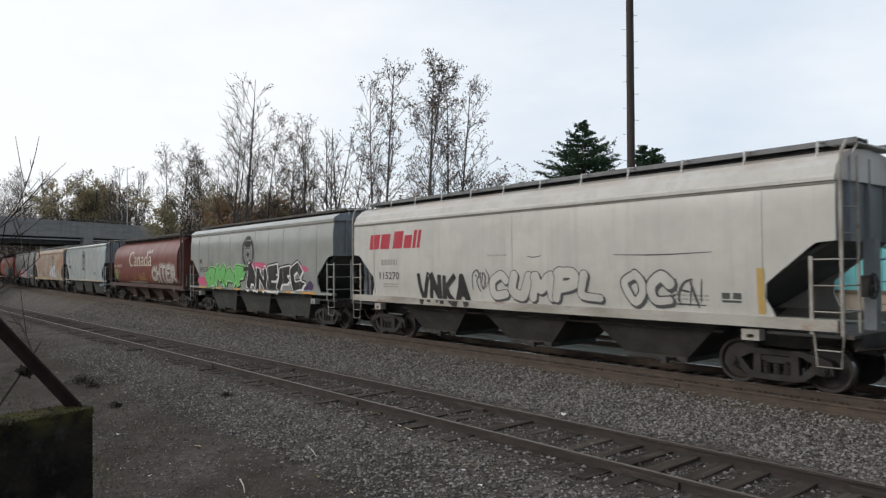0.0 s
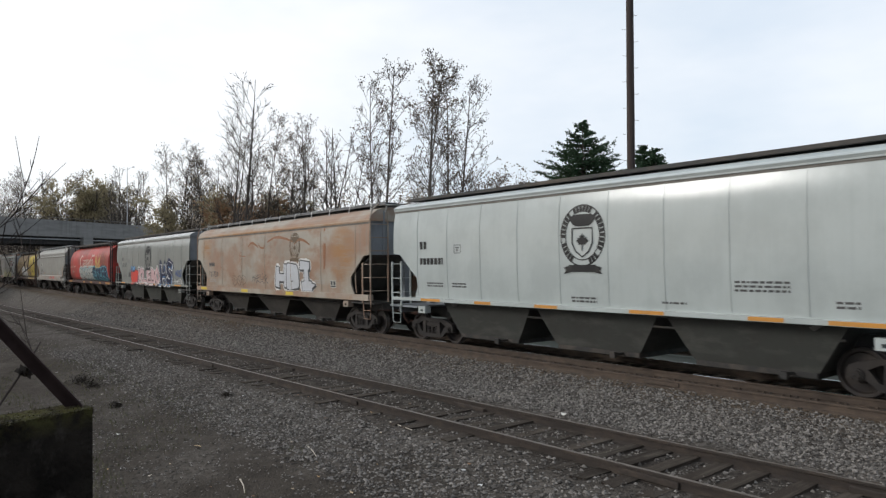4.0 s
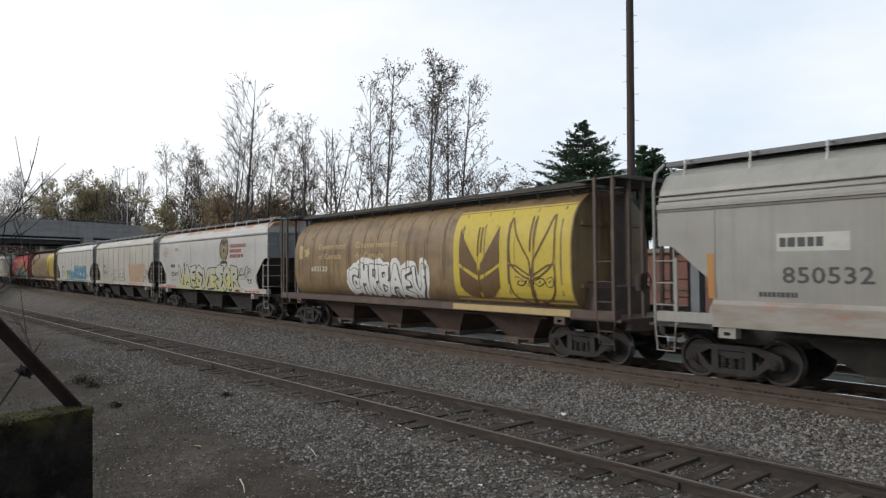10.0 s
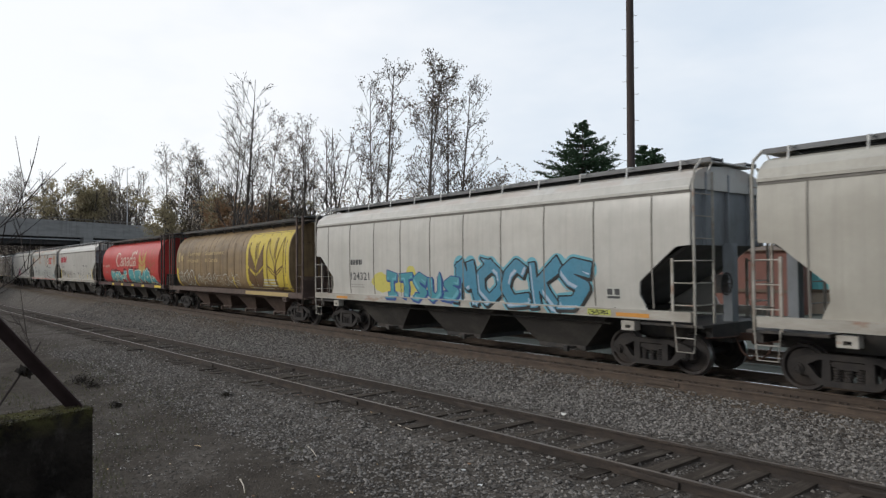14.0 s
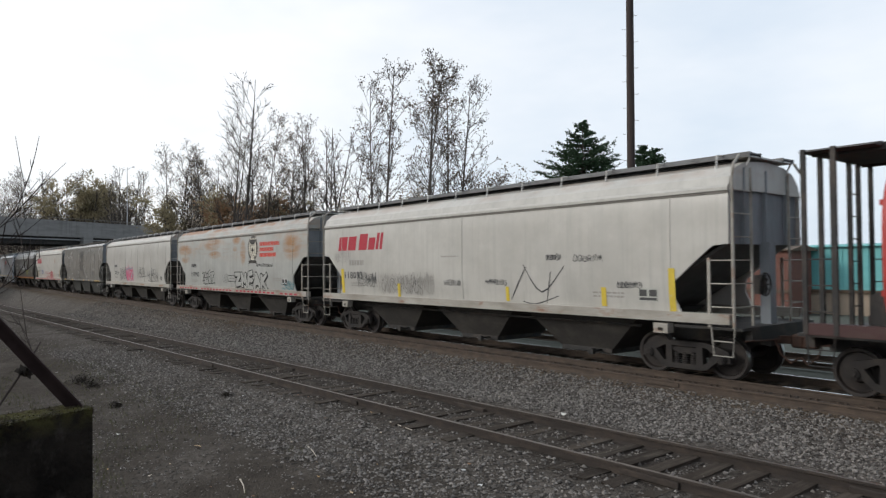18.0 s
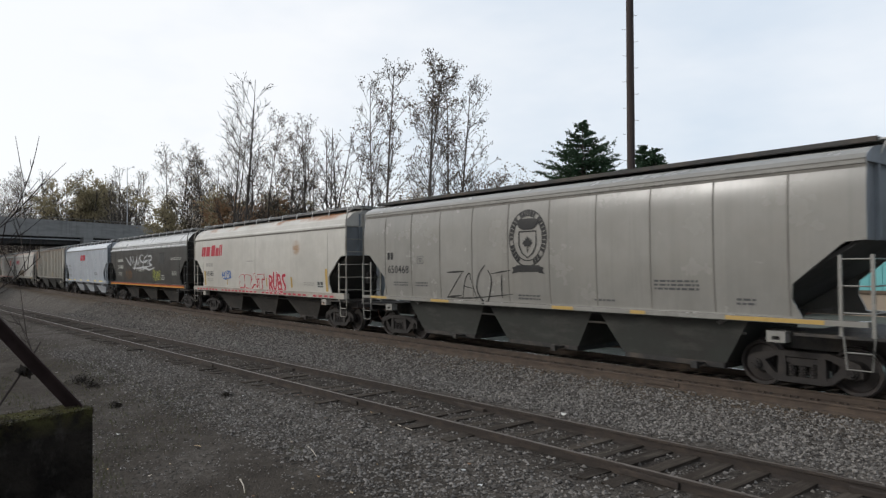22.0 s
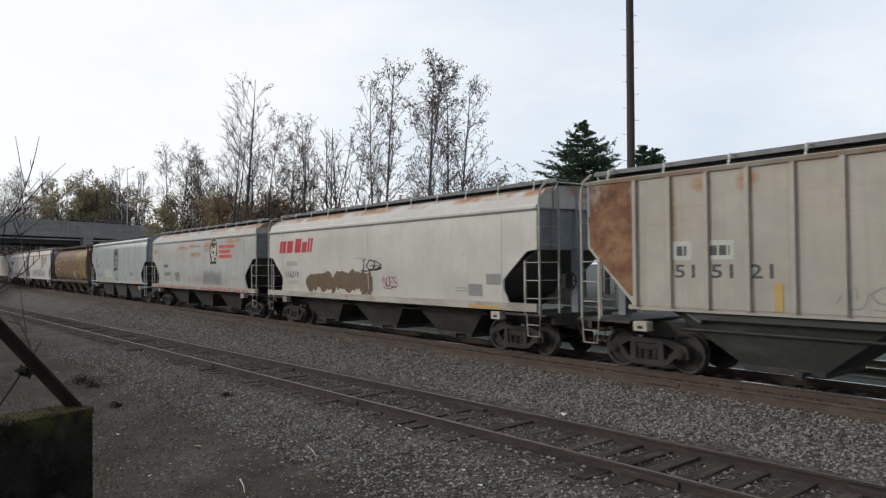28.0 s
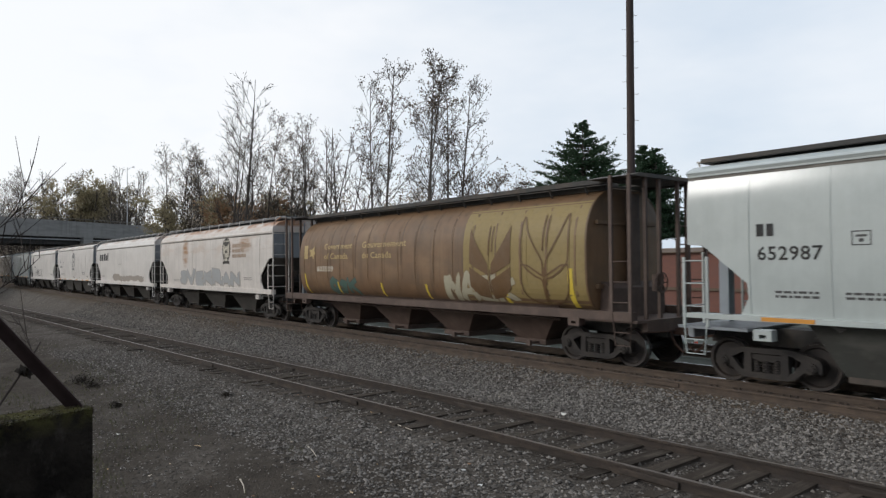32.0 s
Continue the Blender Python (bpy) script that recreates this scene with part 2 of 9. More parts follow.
def thing(name, label, category, group="", kind="", at=(0, 0, 0)):
    ob = new(name)
    ob.empty_display_size = 0.2
    ob.location = at
    return tagged(ob, label, category, group, kind)


def box(bm, x0, x1, y0, y1, z0, z1):
    v = [bm.verts.new((x, y, z)) for x in (x0, x1) for y in (y0, y1) for z in (z0, z1)]
    for f in ((0, 1, 3, 2), (4, 6, 7, 5), (0, 4, 5, 1), (2, 3, 7, 6), (0, 2, 6, 4), (1, 5, 7, 3)):
        bm.faces.new([v[i] for i in f])
    return v


def bevelled_box(bm, x0, x1, y0, y1, z0, z1, b=0.02):
    tmp = bmesh.new()
    box(tmp, x0, x1, y0, y1, z0, z1)
    bmesh.ops.bevel(tmp, geom=tmp.edges[:], offset=b, segments=1, affect="EDGES")
    join(bm, tmp)


def join(bm, other):
    me = bpy.data.meshes.new("tmp")
    other.to_mesh(me)
    other.free()
    bm.from_mesh(me)
    bpy.data.meshes.remove(me)


def prism(bm, poly, a, b, axis="y"):
    """A polygon (u, v) drawn out from a to b along an axis: y -> (x, z), x -> (y, z), z -> (x, y)."""
    def at(u, v, w):
        return {"y": (u, w, v), "x": (w, u, v), "z": (u, v, w)}[axis]
    lo = [bm.verts.new(at(u, v, a)) for u, v in poly]
    hi = [bm.verts.new(at(u, v, b)) for u, v in poly]
    n = len(poly)
    faces = [bm.faces.new(lo), bm.faces.new(hi[::-1])]
    faces += [bm.faces.new((lo[i], hi[i], hi[(i + 1) % n], lo[(i + 1) % n])) for i in range(n)]
    bmesh.ops.recalc_face_normals(bm, faces=faces)


def tube(bm, pts, r, n=6, r1=None, cap=True):
    """A tube along points, its radius going from r to r1."""
    pts = [Vector(p) for p in pts]
    r1 = r if r1 is None else r1
    rings = []
    for i, p in enumerate(pts):
        d = (pts[min(i + 1, len(pts) - 1)] - pts[max(i - 1, 0)]).normalized()
        side = d.cross(Vector((0, 0, 1)) if abs(d.z) < 0.9 else Vector((1, 0, 0))).normalized()
        up = side.cross(d)
        rad = r + (r1 - r) * i / (len(pts) - 1)
        rings.append([bm.verts.new(p + rad * (math.cos(2 * math.pi * k / n) * side + math.sin(2 * math.pi * k / n) * up)) for k in range(n)])
    for a, b in zip(rings, rings[1:]):
        for k in range(n):
            bm.faces.new((a[k], a[(k + 1) % n], b[(k + 1) % n], b[k]))
    if cap:
        bm.faces.new(rings[0][::-1])
        bm.faces.new(rings[-1])


CACHE = {}


def cached(key, builder, *args):
    if key not in CACHE:
        bm = bmesh.new()
        builder(bm, *args)
        CACHE[key] = mesh_of(bm, str(key[0]))
    return CACHE[key]
# ---- ground and tracks ----
TRACK_Y = 14.79          # centre line of the main track; its rail tops are at z = 0
SECOND_Y = 18.75         # centre line of the track behind it


def siding_y(x):
    return 8.55 + 0.015 * max(x, -170.0)


def siding_z(x):
    return -0.13 + 0.0118 * min(max(x, -150.0), 40.0)


def smooth(a, b, t):
    t = min(1.0, max(0.0, (t - a) / (b - a)))
    return t * t * (3 - 2 * t)


def ground_z(x, y):
    low = siding_z(x) - 0.158
    w = y - siding_y(x)
    z = low - 0.05 * smooth(1.2, 2.2, -w) - 0.10 * smooth(2.0, 6.0, -w)
    z += (-0.24 - low) * smooth(2.6, 5.2, w + 0.0)
    z += (-0.28) * smooth(20.8, 23.0, y)
    far = smooth(120, 400, math.hypot(x, y))
    z = z * (1 - far) - 1.2 * far
    if -140 < x < 40 and -12 < y < 13:
        z += 0.035 * noise.noise((x * 0.6, y * 0.6, 0)) + 0.02 * noise.noise((x * 2.1, y * 2.1, 3))
    return z


GROUND = None


def ground_material():
    m = bpy.data.materials.new("trackside_gravel")
    m.use_nodes = True
    nt = m.node_tree
    L = nt.links.new
    bsdf = nt.nodes["Principled BSDF"]
    bsdf.inputs["Roughness"].default_value = 0.95
    bsdf.inputs["Specular IOR Level"].default_value = 0.05
    tc = nt.nodes.new("ShaderNodeTexCoord")
    src = tc.outputs["Object"]
    vor = N(nt, "ShaderNodeTexVoronoi", Scale=15.0)
    vor2 = N(nt, "ShaderNodeTexVoronoi", Scale=34.0)
    big = N(nt, "ShaderNodeTexNoise", Scale=0.45, Detail=6.0, Roughness=0.65)
    mid = N(nt, "ShaderNodeTexNoise", Scale=3.0, Detail=5.0, Roughness=0.65)
    for n in (vor, vor2, big, mid):
        L(src, n.inputs["Vector"])
    stone = nt.nodes.new("ShaderNodeValToRGB")
    e = stone.color_ramp.elements
    e[0].color, e[1].color = (0.045, 0.039, 0.034, 1), (0.19, 0.17, 0.15, 1)
    L(vor.outputs["Color"], stone.inputs["Fac"])
    soil = nt.nodes.new("ShaderNodeValToRGB")
    e = soil.color_ramp.elements
    e[0].color, e[1].color = (0.021, 0.018, 0.015, 1), (0.092, 0.078, 0.065, 1)
    L(mid.outputs["Fac"], soil.inputs["Fac"])
    # soil near the camera side, stones between and around the tracks
    sep = nt.nodes.new("ShaderNodeSeparateXYZ")
    L(src, sep.inputs[0])
    zone = nt.nodes.new("ShaderNodeMapRange")
    zone.inputs["From Min"].default_value, zone.inputs["From Max"].default_value = 4.2, 8.0
    L(sep.outputs["Y"], zone.inputs["Value"])
    add = nt.nodes.new("ShaderNodeMath")
    add.operation = "ADD"
    L(zone.outputs[0], add.inputs[0])
    bigr = nt.nodes.new("ShaderNodeMapRange")
    bigr.inputs["From Min"].default_value, bigr.inputs["From Max"].default_value = 0.3, 0.7
    bigr.inputs["To Min"].default_value, bigr.inputs["To Max"].default_value = -0.5, 0.5
    L(big.outputs["Fac"], bigr.inputs["Value"])
    L(bigr.outputs[0], add.inputs[1])
    add.use_clamp = True
    mix = nt.nodes.new("ShaderNodeMix")
    mix.data_type = "RGBA"
    L(add.outputs[0], mix.inputs["Factor"])
    L(soil.outputs[0], mix.inputs["A"])
    L(stone.outputs[0], mix.inputs["B"])
    # the siding's bed is dark with old oil and fines
    lane = nt.nodes.new("ShaderNodeVectorMath")
    lane.operation = "DOT_PRODUCT"
    lane.inputs[1].default_value = (-0.015, 1.0, 0.0)
    L(src, lane.inputs[0])
    off = nt.nodes.new("ShaderNodeMath")
    off.operation = "SUBTRACT"
    off.inputs[1].default_value = 8.55
    L(lane.outputs["Value"], off.inputs[0])
    side = nt.nodes.new("ShaderNodeMath")
    side.operation = "ABSOLUTE"
    L(off.outputs[0], side.inputs[0])
    oily = nt.nodes.new("ShaderNodeMapRange")
    oily.inputs["From Min"].default_value, oily.inputs["From Max"].default_value = 1.75, 0.95
    L(side.outputs[0], oily.inputs["Value"])
    patch = nt.nodes.new("ShaderNodeMath")
    patch.operation = "MULTIPLY"
    L(oily.outputs[0], patch.inputs[0])
    pr = nt.nodes.new("ShaderNodeMapRange")
    pr.inputs["From Min"].default_value, pr.inputs["From Max"].default_value = 0.3, 0.6
    pr.inputs["To Min"].default_value, pr.inputs["To Max"].default_value = 0.3, 0.8
    L(mid.outputs["Fac"], pr.inputs["Value"])
    L(pr.outputs[0], patch.inputs[1])
    bed = nt.nodes.new("ShaderNodeMix")
    bed.data_type = "RGBA"
    bed.inputs["B"].default_value = (0.026, 0.021, 0.017, 1)
    L(patch.outputs[0], bed.inputs["Factor"])
    L(mix.outputs["Result"], bed.inputs["A"])
    mix = bed
    # brake dust browns the bed beside the rails
    dust = nt.nodes.new("ShaderNodeMapRange")
    dust.inputs["From Min"].default_value, dust.inputs["From Max"].default_value = 11.7, 13.0
    dust.inputs["To Max"].default_value = 0.75
    L(sep.outputs["Y"], dust.inputs["Value"])
    mix2 = nt.nodes.new("ShaderNodeMix")
    mix2.data_type = "RGBA"
    mix2.inputs["B"].default_value = (0.12, 0.088, 0.06, 1)
    L(dust.outputs[0], mix2.inputs["Factor"])
    L(mix.outputs["Result"], mix2.inputs["A"])
    # worn asphalt of the yard beyond
    yard = nt.nodes.new("ShaderNodeMapRange")
    yard.inputs["From Min"].default_value, yard.inputs["From Max"].default_value = 15.9, 16.8
    L(sep.outputs["Y"], yard.inputs["Value"])
    mix3 = nt.nodes.new("ShaderNodeMix")
    mix3.data_type = "RGBA"
    L(yard.outputs[0], mix3.inputs["Factor"])
    L(mix2.outputs["Result"], mix3.inputs["A"])
    asph = nt.nodes.new("ShaderNodeValToRGB")
    e = asph.color_ramp.elements
    e[0].color, e[1].color = (0.085, 0.092, 0.08, 1), (0.15, 0.157, 0.137, 1)
    L(mid.outputs["Fac"], asph.inputs["Fac"])
    L(asph.outputs[0], mix3.inputs["B"])
    L(mix3.outputs["Result"], bsdf.inputs["Base Color"])
    hadd = nt.nodes.new("ShaderNodeMath")
    hadd.operation = "ADD"
    L(vor.outputs["Distance"], hadd.inputs[0])
    L(vor2.outputs["Distance"], hadd.inputs[1])
    bp = nt.nodes.new("ShaderNodeBump")
    bp.inputs["Strength"].default_value, bp.inputs["Distance"].default_value = 0.7, 0.03
    bp.invert = True
    L(hadd.outputs[0], bp.inputs["Height"])
    L(bp.outputs[0], bsdf.inputs["Normal"])
    return m


def build_ground():
    xs = [-2500, -1200, -600, -350, -220] + [-180 + 4 * i for i in range(20)] + [-100 + 1.5 * i for i in range(44)] + \
         [-34 + 0.5 * i for i in range(80)] + [6 + 3 * i for i in range(12)] + [60, 120, 300, 800, 2500]
    ys = [-2500, -900, -300, -100, -40, -20] + [-12 + 0.75 * i for i in range(18)] + [1.5 + 0.3 * i for i in range(66)] + \
         [21.5 + 1.0 * i for i in range(6)] + [30, 40, 60, 100, 180, 350, 800, 2500]
    xs, ys = sorted(set(xs)), sorted(set(ys))
    verts = [(x, y, ground_z(x, y)) for x in xs for y in ys]
    n = len(ys)
    faces = [(i * n + j, (i + 1) * n + j, (i + 1) * n + j + 1, i * n + j + 1) for i in range(len(xs) - 1) for j in range(n - 1)]
    me = bpy.data.meshes.new("ground")
    me.from_pydata(verts, [], faces)
    me.shade_smooth()
    ob = new("ground", me)
    me.materials.append(ground_material())
    return tagged(ob, "grey crushed stone and dark trodden soil beside the tracks", "ground", kind="structure")


GROUND = build_ground()

RAIL_PROFILE = [(-0.07, -0.18), (0.07, -0.18), (0.07, -0.168), (0.012, -0.145), (0.012, -0.045), (0.036, -0.036),
                (0.036, -0.006), (0.03, 0.0), (-0.03, 0.0), (-0.036, -0.006), (-0.036, -0.036), (-0.012, -0.045), (-0.012, -0.145), (-0.07, -0.168)]


def rail_mesh(bm, path):
    rings = [[bm.verts.new((x, y + u, z + v)) for u, v in RAIL_PROFILE] for x, y, z in path]
    n = len(RAIL_PROFILE)
    for a, b in zip(rings, rings[1:]):
        for k in range(n):
            f = bm.faces.new((a[k], b[k], b[(k + 1) % n], a[(k + 1) % n]))
            f.material_index = 1 if k == 7 else 0
    bm.faces.new(rings[0])
    bm.faces.new(rings[-1][::-1])
    bmesh.ops.recalc_face_normals(bm, faces=bm.faces[:])


def rail(parent, path, head, side=None):
    bm = bmesh.new()
    rail_mesh(bm, path)
    ob = part("rail", bm, side or RAIL_RUST, parent)
    ob.data.materials.append(head)
    return ob


def main_path(y):
    return [(x, y, 0.0) for x in (-420, -200, -100, -50, 0, 60, 160)]


main_track = thing("main_track", "worn main railway track with polished rail heads on brown ballast", "track", kind="structure")
for dy in (-0.7525, 0.7525):
    rail(main_track, main_path(TRACK_Y + dy), RAIL_HEAD)
second_track = thing("second_track", "second railway track behind the main one", "track", kind="structure")
for dy in (-0.7525, 0.7525):
    rail(second_track, main_path(SECOND_Y + dy), RAIL_HEAD)
spare_rails = thing("spare_rail", "rusty spare rail lying along the ballast beside the main track", "rail")
bm = bmesh.new()
rail_mesh(bm, [(x, TRACK_Y - 1.42, -0.07) for x in (-150, -60, 0, 40)])
part("rail", bm, RAIL_RUST, spare_rails)
for x in (-33.0, -21.0, -9.0):
    bm = bmesh.new()
    for q in (-1, 1):
        bevelled_box(bm, x - 0.45, x + 0.45, *sorted((TRACK_Y - 1.42 + q * 0.014, TRACK_Y - 1.42 + q * 0.045)), -0.205, -0.12, 0.008)
    part("joint_bar", bm, RAIL_RUST, spare_rails)
siding = thing("siding_track", "rusty little-used siding with half-buried timber ties", "track", kind="structure")
for dy in (-0.7525, 0.7525):
    rail(siding, [(x, siding_y(x) + dy, siding_z(x)) for x in [-170 + 5 * i for i in range(43)]], RAIL_HEAD_DULL, RAIL_OLD)


def tie_mesh(bm, seed):
    r = random.Random(seed)
    v = box(bm, -0.115, 0.115, -1.3, 1.3, -0.17, 0.0)
    for p in v:
        p.co += Vector((r.uniform(-0.02, 0.02), r.uniform(-0.06, 0.06), r.uniform(-0.012, 0.012)))
    bmesh.ops.subdivide_edges(bm, edges=[e for e in bm.edges if abs(e.verts[0].co.y - e.verts[1].co.y) > 1], cuts=3)
    for p in bm.verts:
        p.co += Vector((r.uniform(-0.012, 0.012), 0, r.uniform(-0.008, 0.004)))


def build_ties():
    r = random.Random(5)
    x = -62.0
    while x < 6.0:
        me = cached(("tie", int(r.random() * 6)), tie_mesh, r.random())
        ob = part("tie", me, TIE_WOOD, siding)
        ob.location = (x, siding_y(x) + r.uniform(-0.08, 0.08), siding_z(x) - 0.140 + r.uniform(-0.026, 0.010))
        ob.rotation_euler = (0, r.uniform(-0.02, 0.02), r.uniform(-0.04, 0.04))
        x += 0.54 + r.uniform(-0.09, 0.12)
    x = -45.0
    while x < 12.0:
        me = cached(("tie", int(r.random() * 6)), tie_mesh, 1)
        ob = part("tie", me, TIE_WOOD, main_track)
        ob.location = (x, TRACK_Y + r.uniform(-0.05, 0.05), -0.183)
        x += 0.52


build_ties()


def tie_plate(bm):
    box(bm, -0.10, 0.10, -0.19, 0.19, -0.012, 0.012)
    for x, y in ((-0.06, -0.11), (0.06, 0.11), (0.07, -0.10)):
        box(bm, x - 0.02, x + 0.02, y - 0.02, y + 0.02, 0.0, 0.045)


def build_plates():
    r = random.Random(15)
    for x in [-45 + 0.52 * i for i in range(100)]:
        ob = part("tie_plate", cached(("tie_plate",), tie_plate), RAIL_RUST, main_track)
        ob.location = (x, TRACK_Y - 0.7525, -0.176)
        if r.random() < 0.5:
            ob = part("rail_anchor", cached(("anchor",), lambda b: bevelled_box(b, -0.03, 0.03, -0.10, 0.10, -0.03, 0.035, 0.01)), BLACK_STEEL, main_track)
            ob.location = (x + 0.2, TRACK_Y - 0.7525, -0.185)
    for x in (-21.0, -12.9, -5.4):
        for dy in (-0.7525, 0.7525):
            ob = part("joint_bar", cached(("joint",), lambda b: [bevelled_box(b, -0.45, 0.45, *sorted((q * 0.014, q * 0.045)), -0.135, -0.05, 0.008) for q in (-1, 1)]), RAIL_OLD, siding)
            ob.location = (x + (2.3 if dy > 0 else 0), siding_y(x) + dy, siding_z(x))


build_plates()


def scatter_stones():
    """Loose ballast stones, joined."""
    rg = np.random.default_rng(3)
    base = np.array([(1, 0, 0), (-1, 0, 0), (0, 1, 0), (0, -1, 0), (0, 0, 1), (0, 0, -1)], float)
    tri = np.array([(0, 2, 4), (2, 1, 4), (1, 3, 4), (3, 0, 4), (2, 0, 5), (1, 2, 5), (3, 1, 5), (0, 3, 5)])
    pts = []
    zones = [(-14, 3, 10.0, 13.1, 30000, 0.014, 0.036), (-30, -14, 9.9, 13.1, 17000, 0.016, 0.038),
             (-14, 2, 4.8, 9.8, 30000, 0.012, 0.034), (-30, -14, 4.5, 9.6, 14000, 0.012, 0.034), (-18, -4, 2.0, 5.6, 7000, 0.006, 0.022),
             (-60, -30, 9.8, 13.1, 7000, 0.022, 0.045), (-60, -30, 1.5, 9.0, 5000, 0.010, 0.026)]
    for x0, x1, y0, y1, n, a, b in zones:
        x, y = rg.uniform(x0, x1, n) + rg.normal(0, 0.9, n), rg.uniform(y0, y1, n) + rg.normal(0, 0.15, n)
        s = rg.uniform(a, b, n) * rg.choice([0.7, 0.9, 1, 1.2], n)
        pts.append(np.stack([x, y, s], 1))
    pts = np.concatenate(pts)
    keep = []
    for x, y, s in pts:
        w = abs(y - siding_y(x))
        z = ground_z(x, y)
        onrail = abs(w - 0.7525) < 0.1
        if not onrail and not (w < 1.5 and rg.random() < 0.68):
            keep.append((x, y, z + s * 0.25, s))
    k = np.array(keep)
    n = len(k)
    v = base[None] * (1 + rg.uniform(-0.35, 0.35, (n, 6, 1)))
    v = v + rg.uniform(-0.25, 0.25, (n, 6, 3))
    ang = rg.uniform(0, 6.28, n)
    c, s_ = np.cos(ang)[:, None], np.sin(ang)[:, None]
    vx, vy = v[..., 0] * c - v[..., 1] * s_, v[..., 0] * s_ + v[..., 1] * c
    v = np.stack([vx, vy, v[..., 2] * 0.72], -1) * k[:, 3][:, None, None] + k[:, None, :3]
    f = tri[None] + (np.arange(n) * 6)[:, None, None]
    me = bpy.data.meshes.new("ballast_stones")
    me.from_pydata(v.reshape(-1, 3).tolist(), [], f.reshape(-1, 3).tolist())
    me.materials.append(STONE)
    tagged(new("ballast_stones", me), "loose grey crushed ballast stones over the ground", "gravel", kind="stuff")


scatter_stones()

# ---- road bridge over the line ----
BR_A, BR_B = Vector((-124.0, 12.0, 0)), Vector((-141.0, 41.5, 0))
BR_DIR = (BR_B - BR_A).normalized()
BR_N = Vector((-BR_DIR.y, BR_DIR.x, 0))
if BR_N.x > 0:
    BR_N = -BR_N


def bridge_xyz(u, w, z):
    p = BR_A + BR_DIR * u + BR_N * w
    return (p.x, p.y, z)


def bridge_box(name, u0, u1, w0, w1, z0, z1, mat, parent):
    bm = bmesh.new()
    box(bm, u0, u1, w0, w1, z0, z1)
    for v in bm.verts:
        v.co = bridge_xyz(*v.co)
    bmesh.ops.recalc_face_normals(bm, faces=bm.faces[:])
    return part(name, bm, mat, parent)


GALV_PALE = shader("pale_conduit", (0.42, 0.42, 0.42), 0.6)
bridge = thing("road_bridge", "grey concrete road bridge crossing over the railway", "bridge")
bridge_box("deck", -60, 70, 0.6, 11.4, 8.05, 8.5, CONCRETE, bridge)
for w in (0.2, 11.3):
    bridge_box("parapet", -60, 70, w, w + 0.35, 8.1, 10.5, CONCRETE, bridge)
for w in (0.9, 4.2, 7.4, 10.4):
    bridge_box("girder", -60, 70, w, w + 0.5, 6.5, 8.05, BLACK_STEEL, bridge)
bridge_box("ledge", -60, 70, 0.0, 0.6, 7.75, 8.1, CONCRETE, bridge)
for u in (-24, 16.5, 52):
    bridge_box("pier_cap", u - 0.9, u + 0.9, 0.7, 11, 5.6, 6.5, CONCRETE, bridge)
    for w in (1.0, 8.2):
        bridge_box("pier", u - 0.7, u + 0.7, w, w + 1.5, -3.0, 5.6, CONCRETE, bridge)
bridge_box("pier", 15.2, 17.2, -0.05, 0.85, 4.0, 8.0, CONCRETE, bridge)
for i in range(22):
    u = -55 + i * 5.6
    bridge_box("rail_post", u, u + 0.12, 0.3, 0.42, 10.5, 10.95, CONCRETE, bridge)
bridge_box("conduit", -60, 70, 0.35, 0.55, 7.25, 7.42, GALV_PALE, bridge)
bridge_box("handrail", -60, 70, 0.32, 0.4, 10.9, 10.98, CONCRETE, bridge)


# ---- street lamp on the bridge ----
lamp_x, lamp_y, lamp_z = bridge_xyz(25.4, 0.7, 10.4)
lamp_post = thing("street_lamp", "tall grey steel street lamp standing on the bridge", "lamp", at=(lamp_x, lamp_y, lamp_z))
bm = bmesh.new()
tube(bm, [(0, 0, 0), (0, 0, 6.0), (0, 0, 10.92)], 0.085, 8, 0.045)
part("post", bm, GALV_PALE, lamp_post, smooth=True)
bm = bmesh.new()
tube(bm, [(0, 0, 10.42), (0.5, 0.4, 10.82), (1.0, 0.8, 10.92)], 0.035, 6)
part("arm", bm, GALV_PALE, lamp_post, smooth=True)
bm = bmesh.new()
bevelled_box(bm, 0.85, 1.3, 0.65, 1.0, 10.85, 11.02, 0.05)
part("lamp_head", bm, GALV_PALE, lamp_post)


# ---- earth bank and shed beyond the bridge ----
EARTH = shader("earth_bank", (0.15, 0.105, 0.08), 0.95, 0.0, [((0.24, 0.18, 0.13), (0.4, 0.4, 0.4), 0.4, 0.7, 0.7, None, None)], 0.8, 3)
bm = bmesh.new()
rows_ = []
for i in range(31):
    u = -70 + i * 5.5
    rows_.append([bm.verts.new(bridge_xyz(u, w, z + 0.5 * noise.noise((u * 0.15, w * 0.1, 1)))) for w, z in ((24, -3.0), (32, 3.0), (42, 8.0), (60, 9.0))])
for a_, b_ in zip(rows_, rows_[1:]):
    for k_ in range(3):
        bm.faces.new((a_[k_], b_[k_], b_[k_ + 1], a_[k_ + 1]))
bmesh.ops.recalc_face_normals(bm, faces=bm.faces[:])
ob_ = new("earth_bank", mesh_of(bm, "earth_bank"))
ob_.data.materials.append(EARTH)
tagged(ob_, "brown overgrown earth bank beyond the bridge", "bank", kind="structure")


# ---- trees ----
def leaf(out, r, q, size):
    s = size * r.uniform(0.6, 1.3)
    a = Vector((r.gauss(0, 1), r.gauss(0, 1), r.gauss(0, 1))).normalized()
    b = a.cross(Vector((r.gauss(0, 1), r.gauss(0, 1), r.gauss(0, 1)))).normalized()
    out.append((q - a * s, q + b * s * 0.55, q + a * s, q - b * s * 0.55))


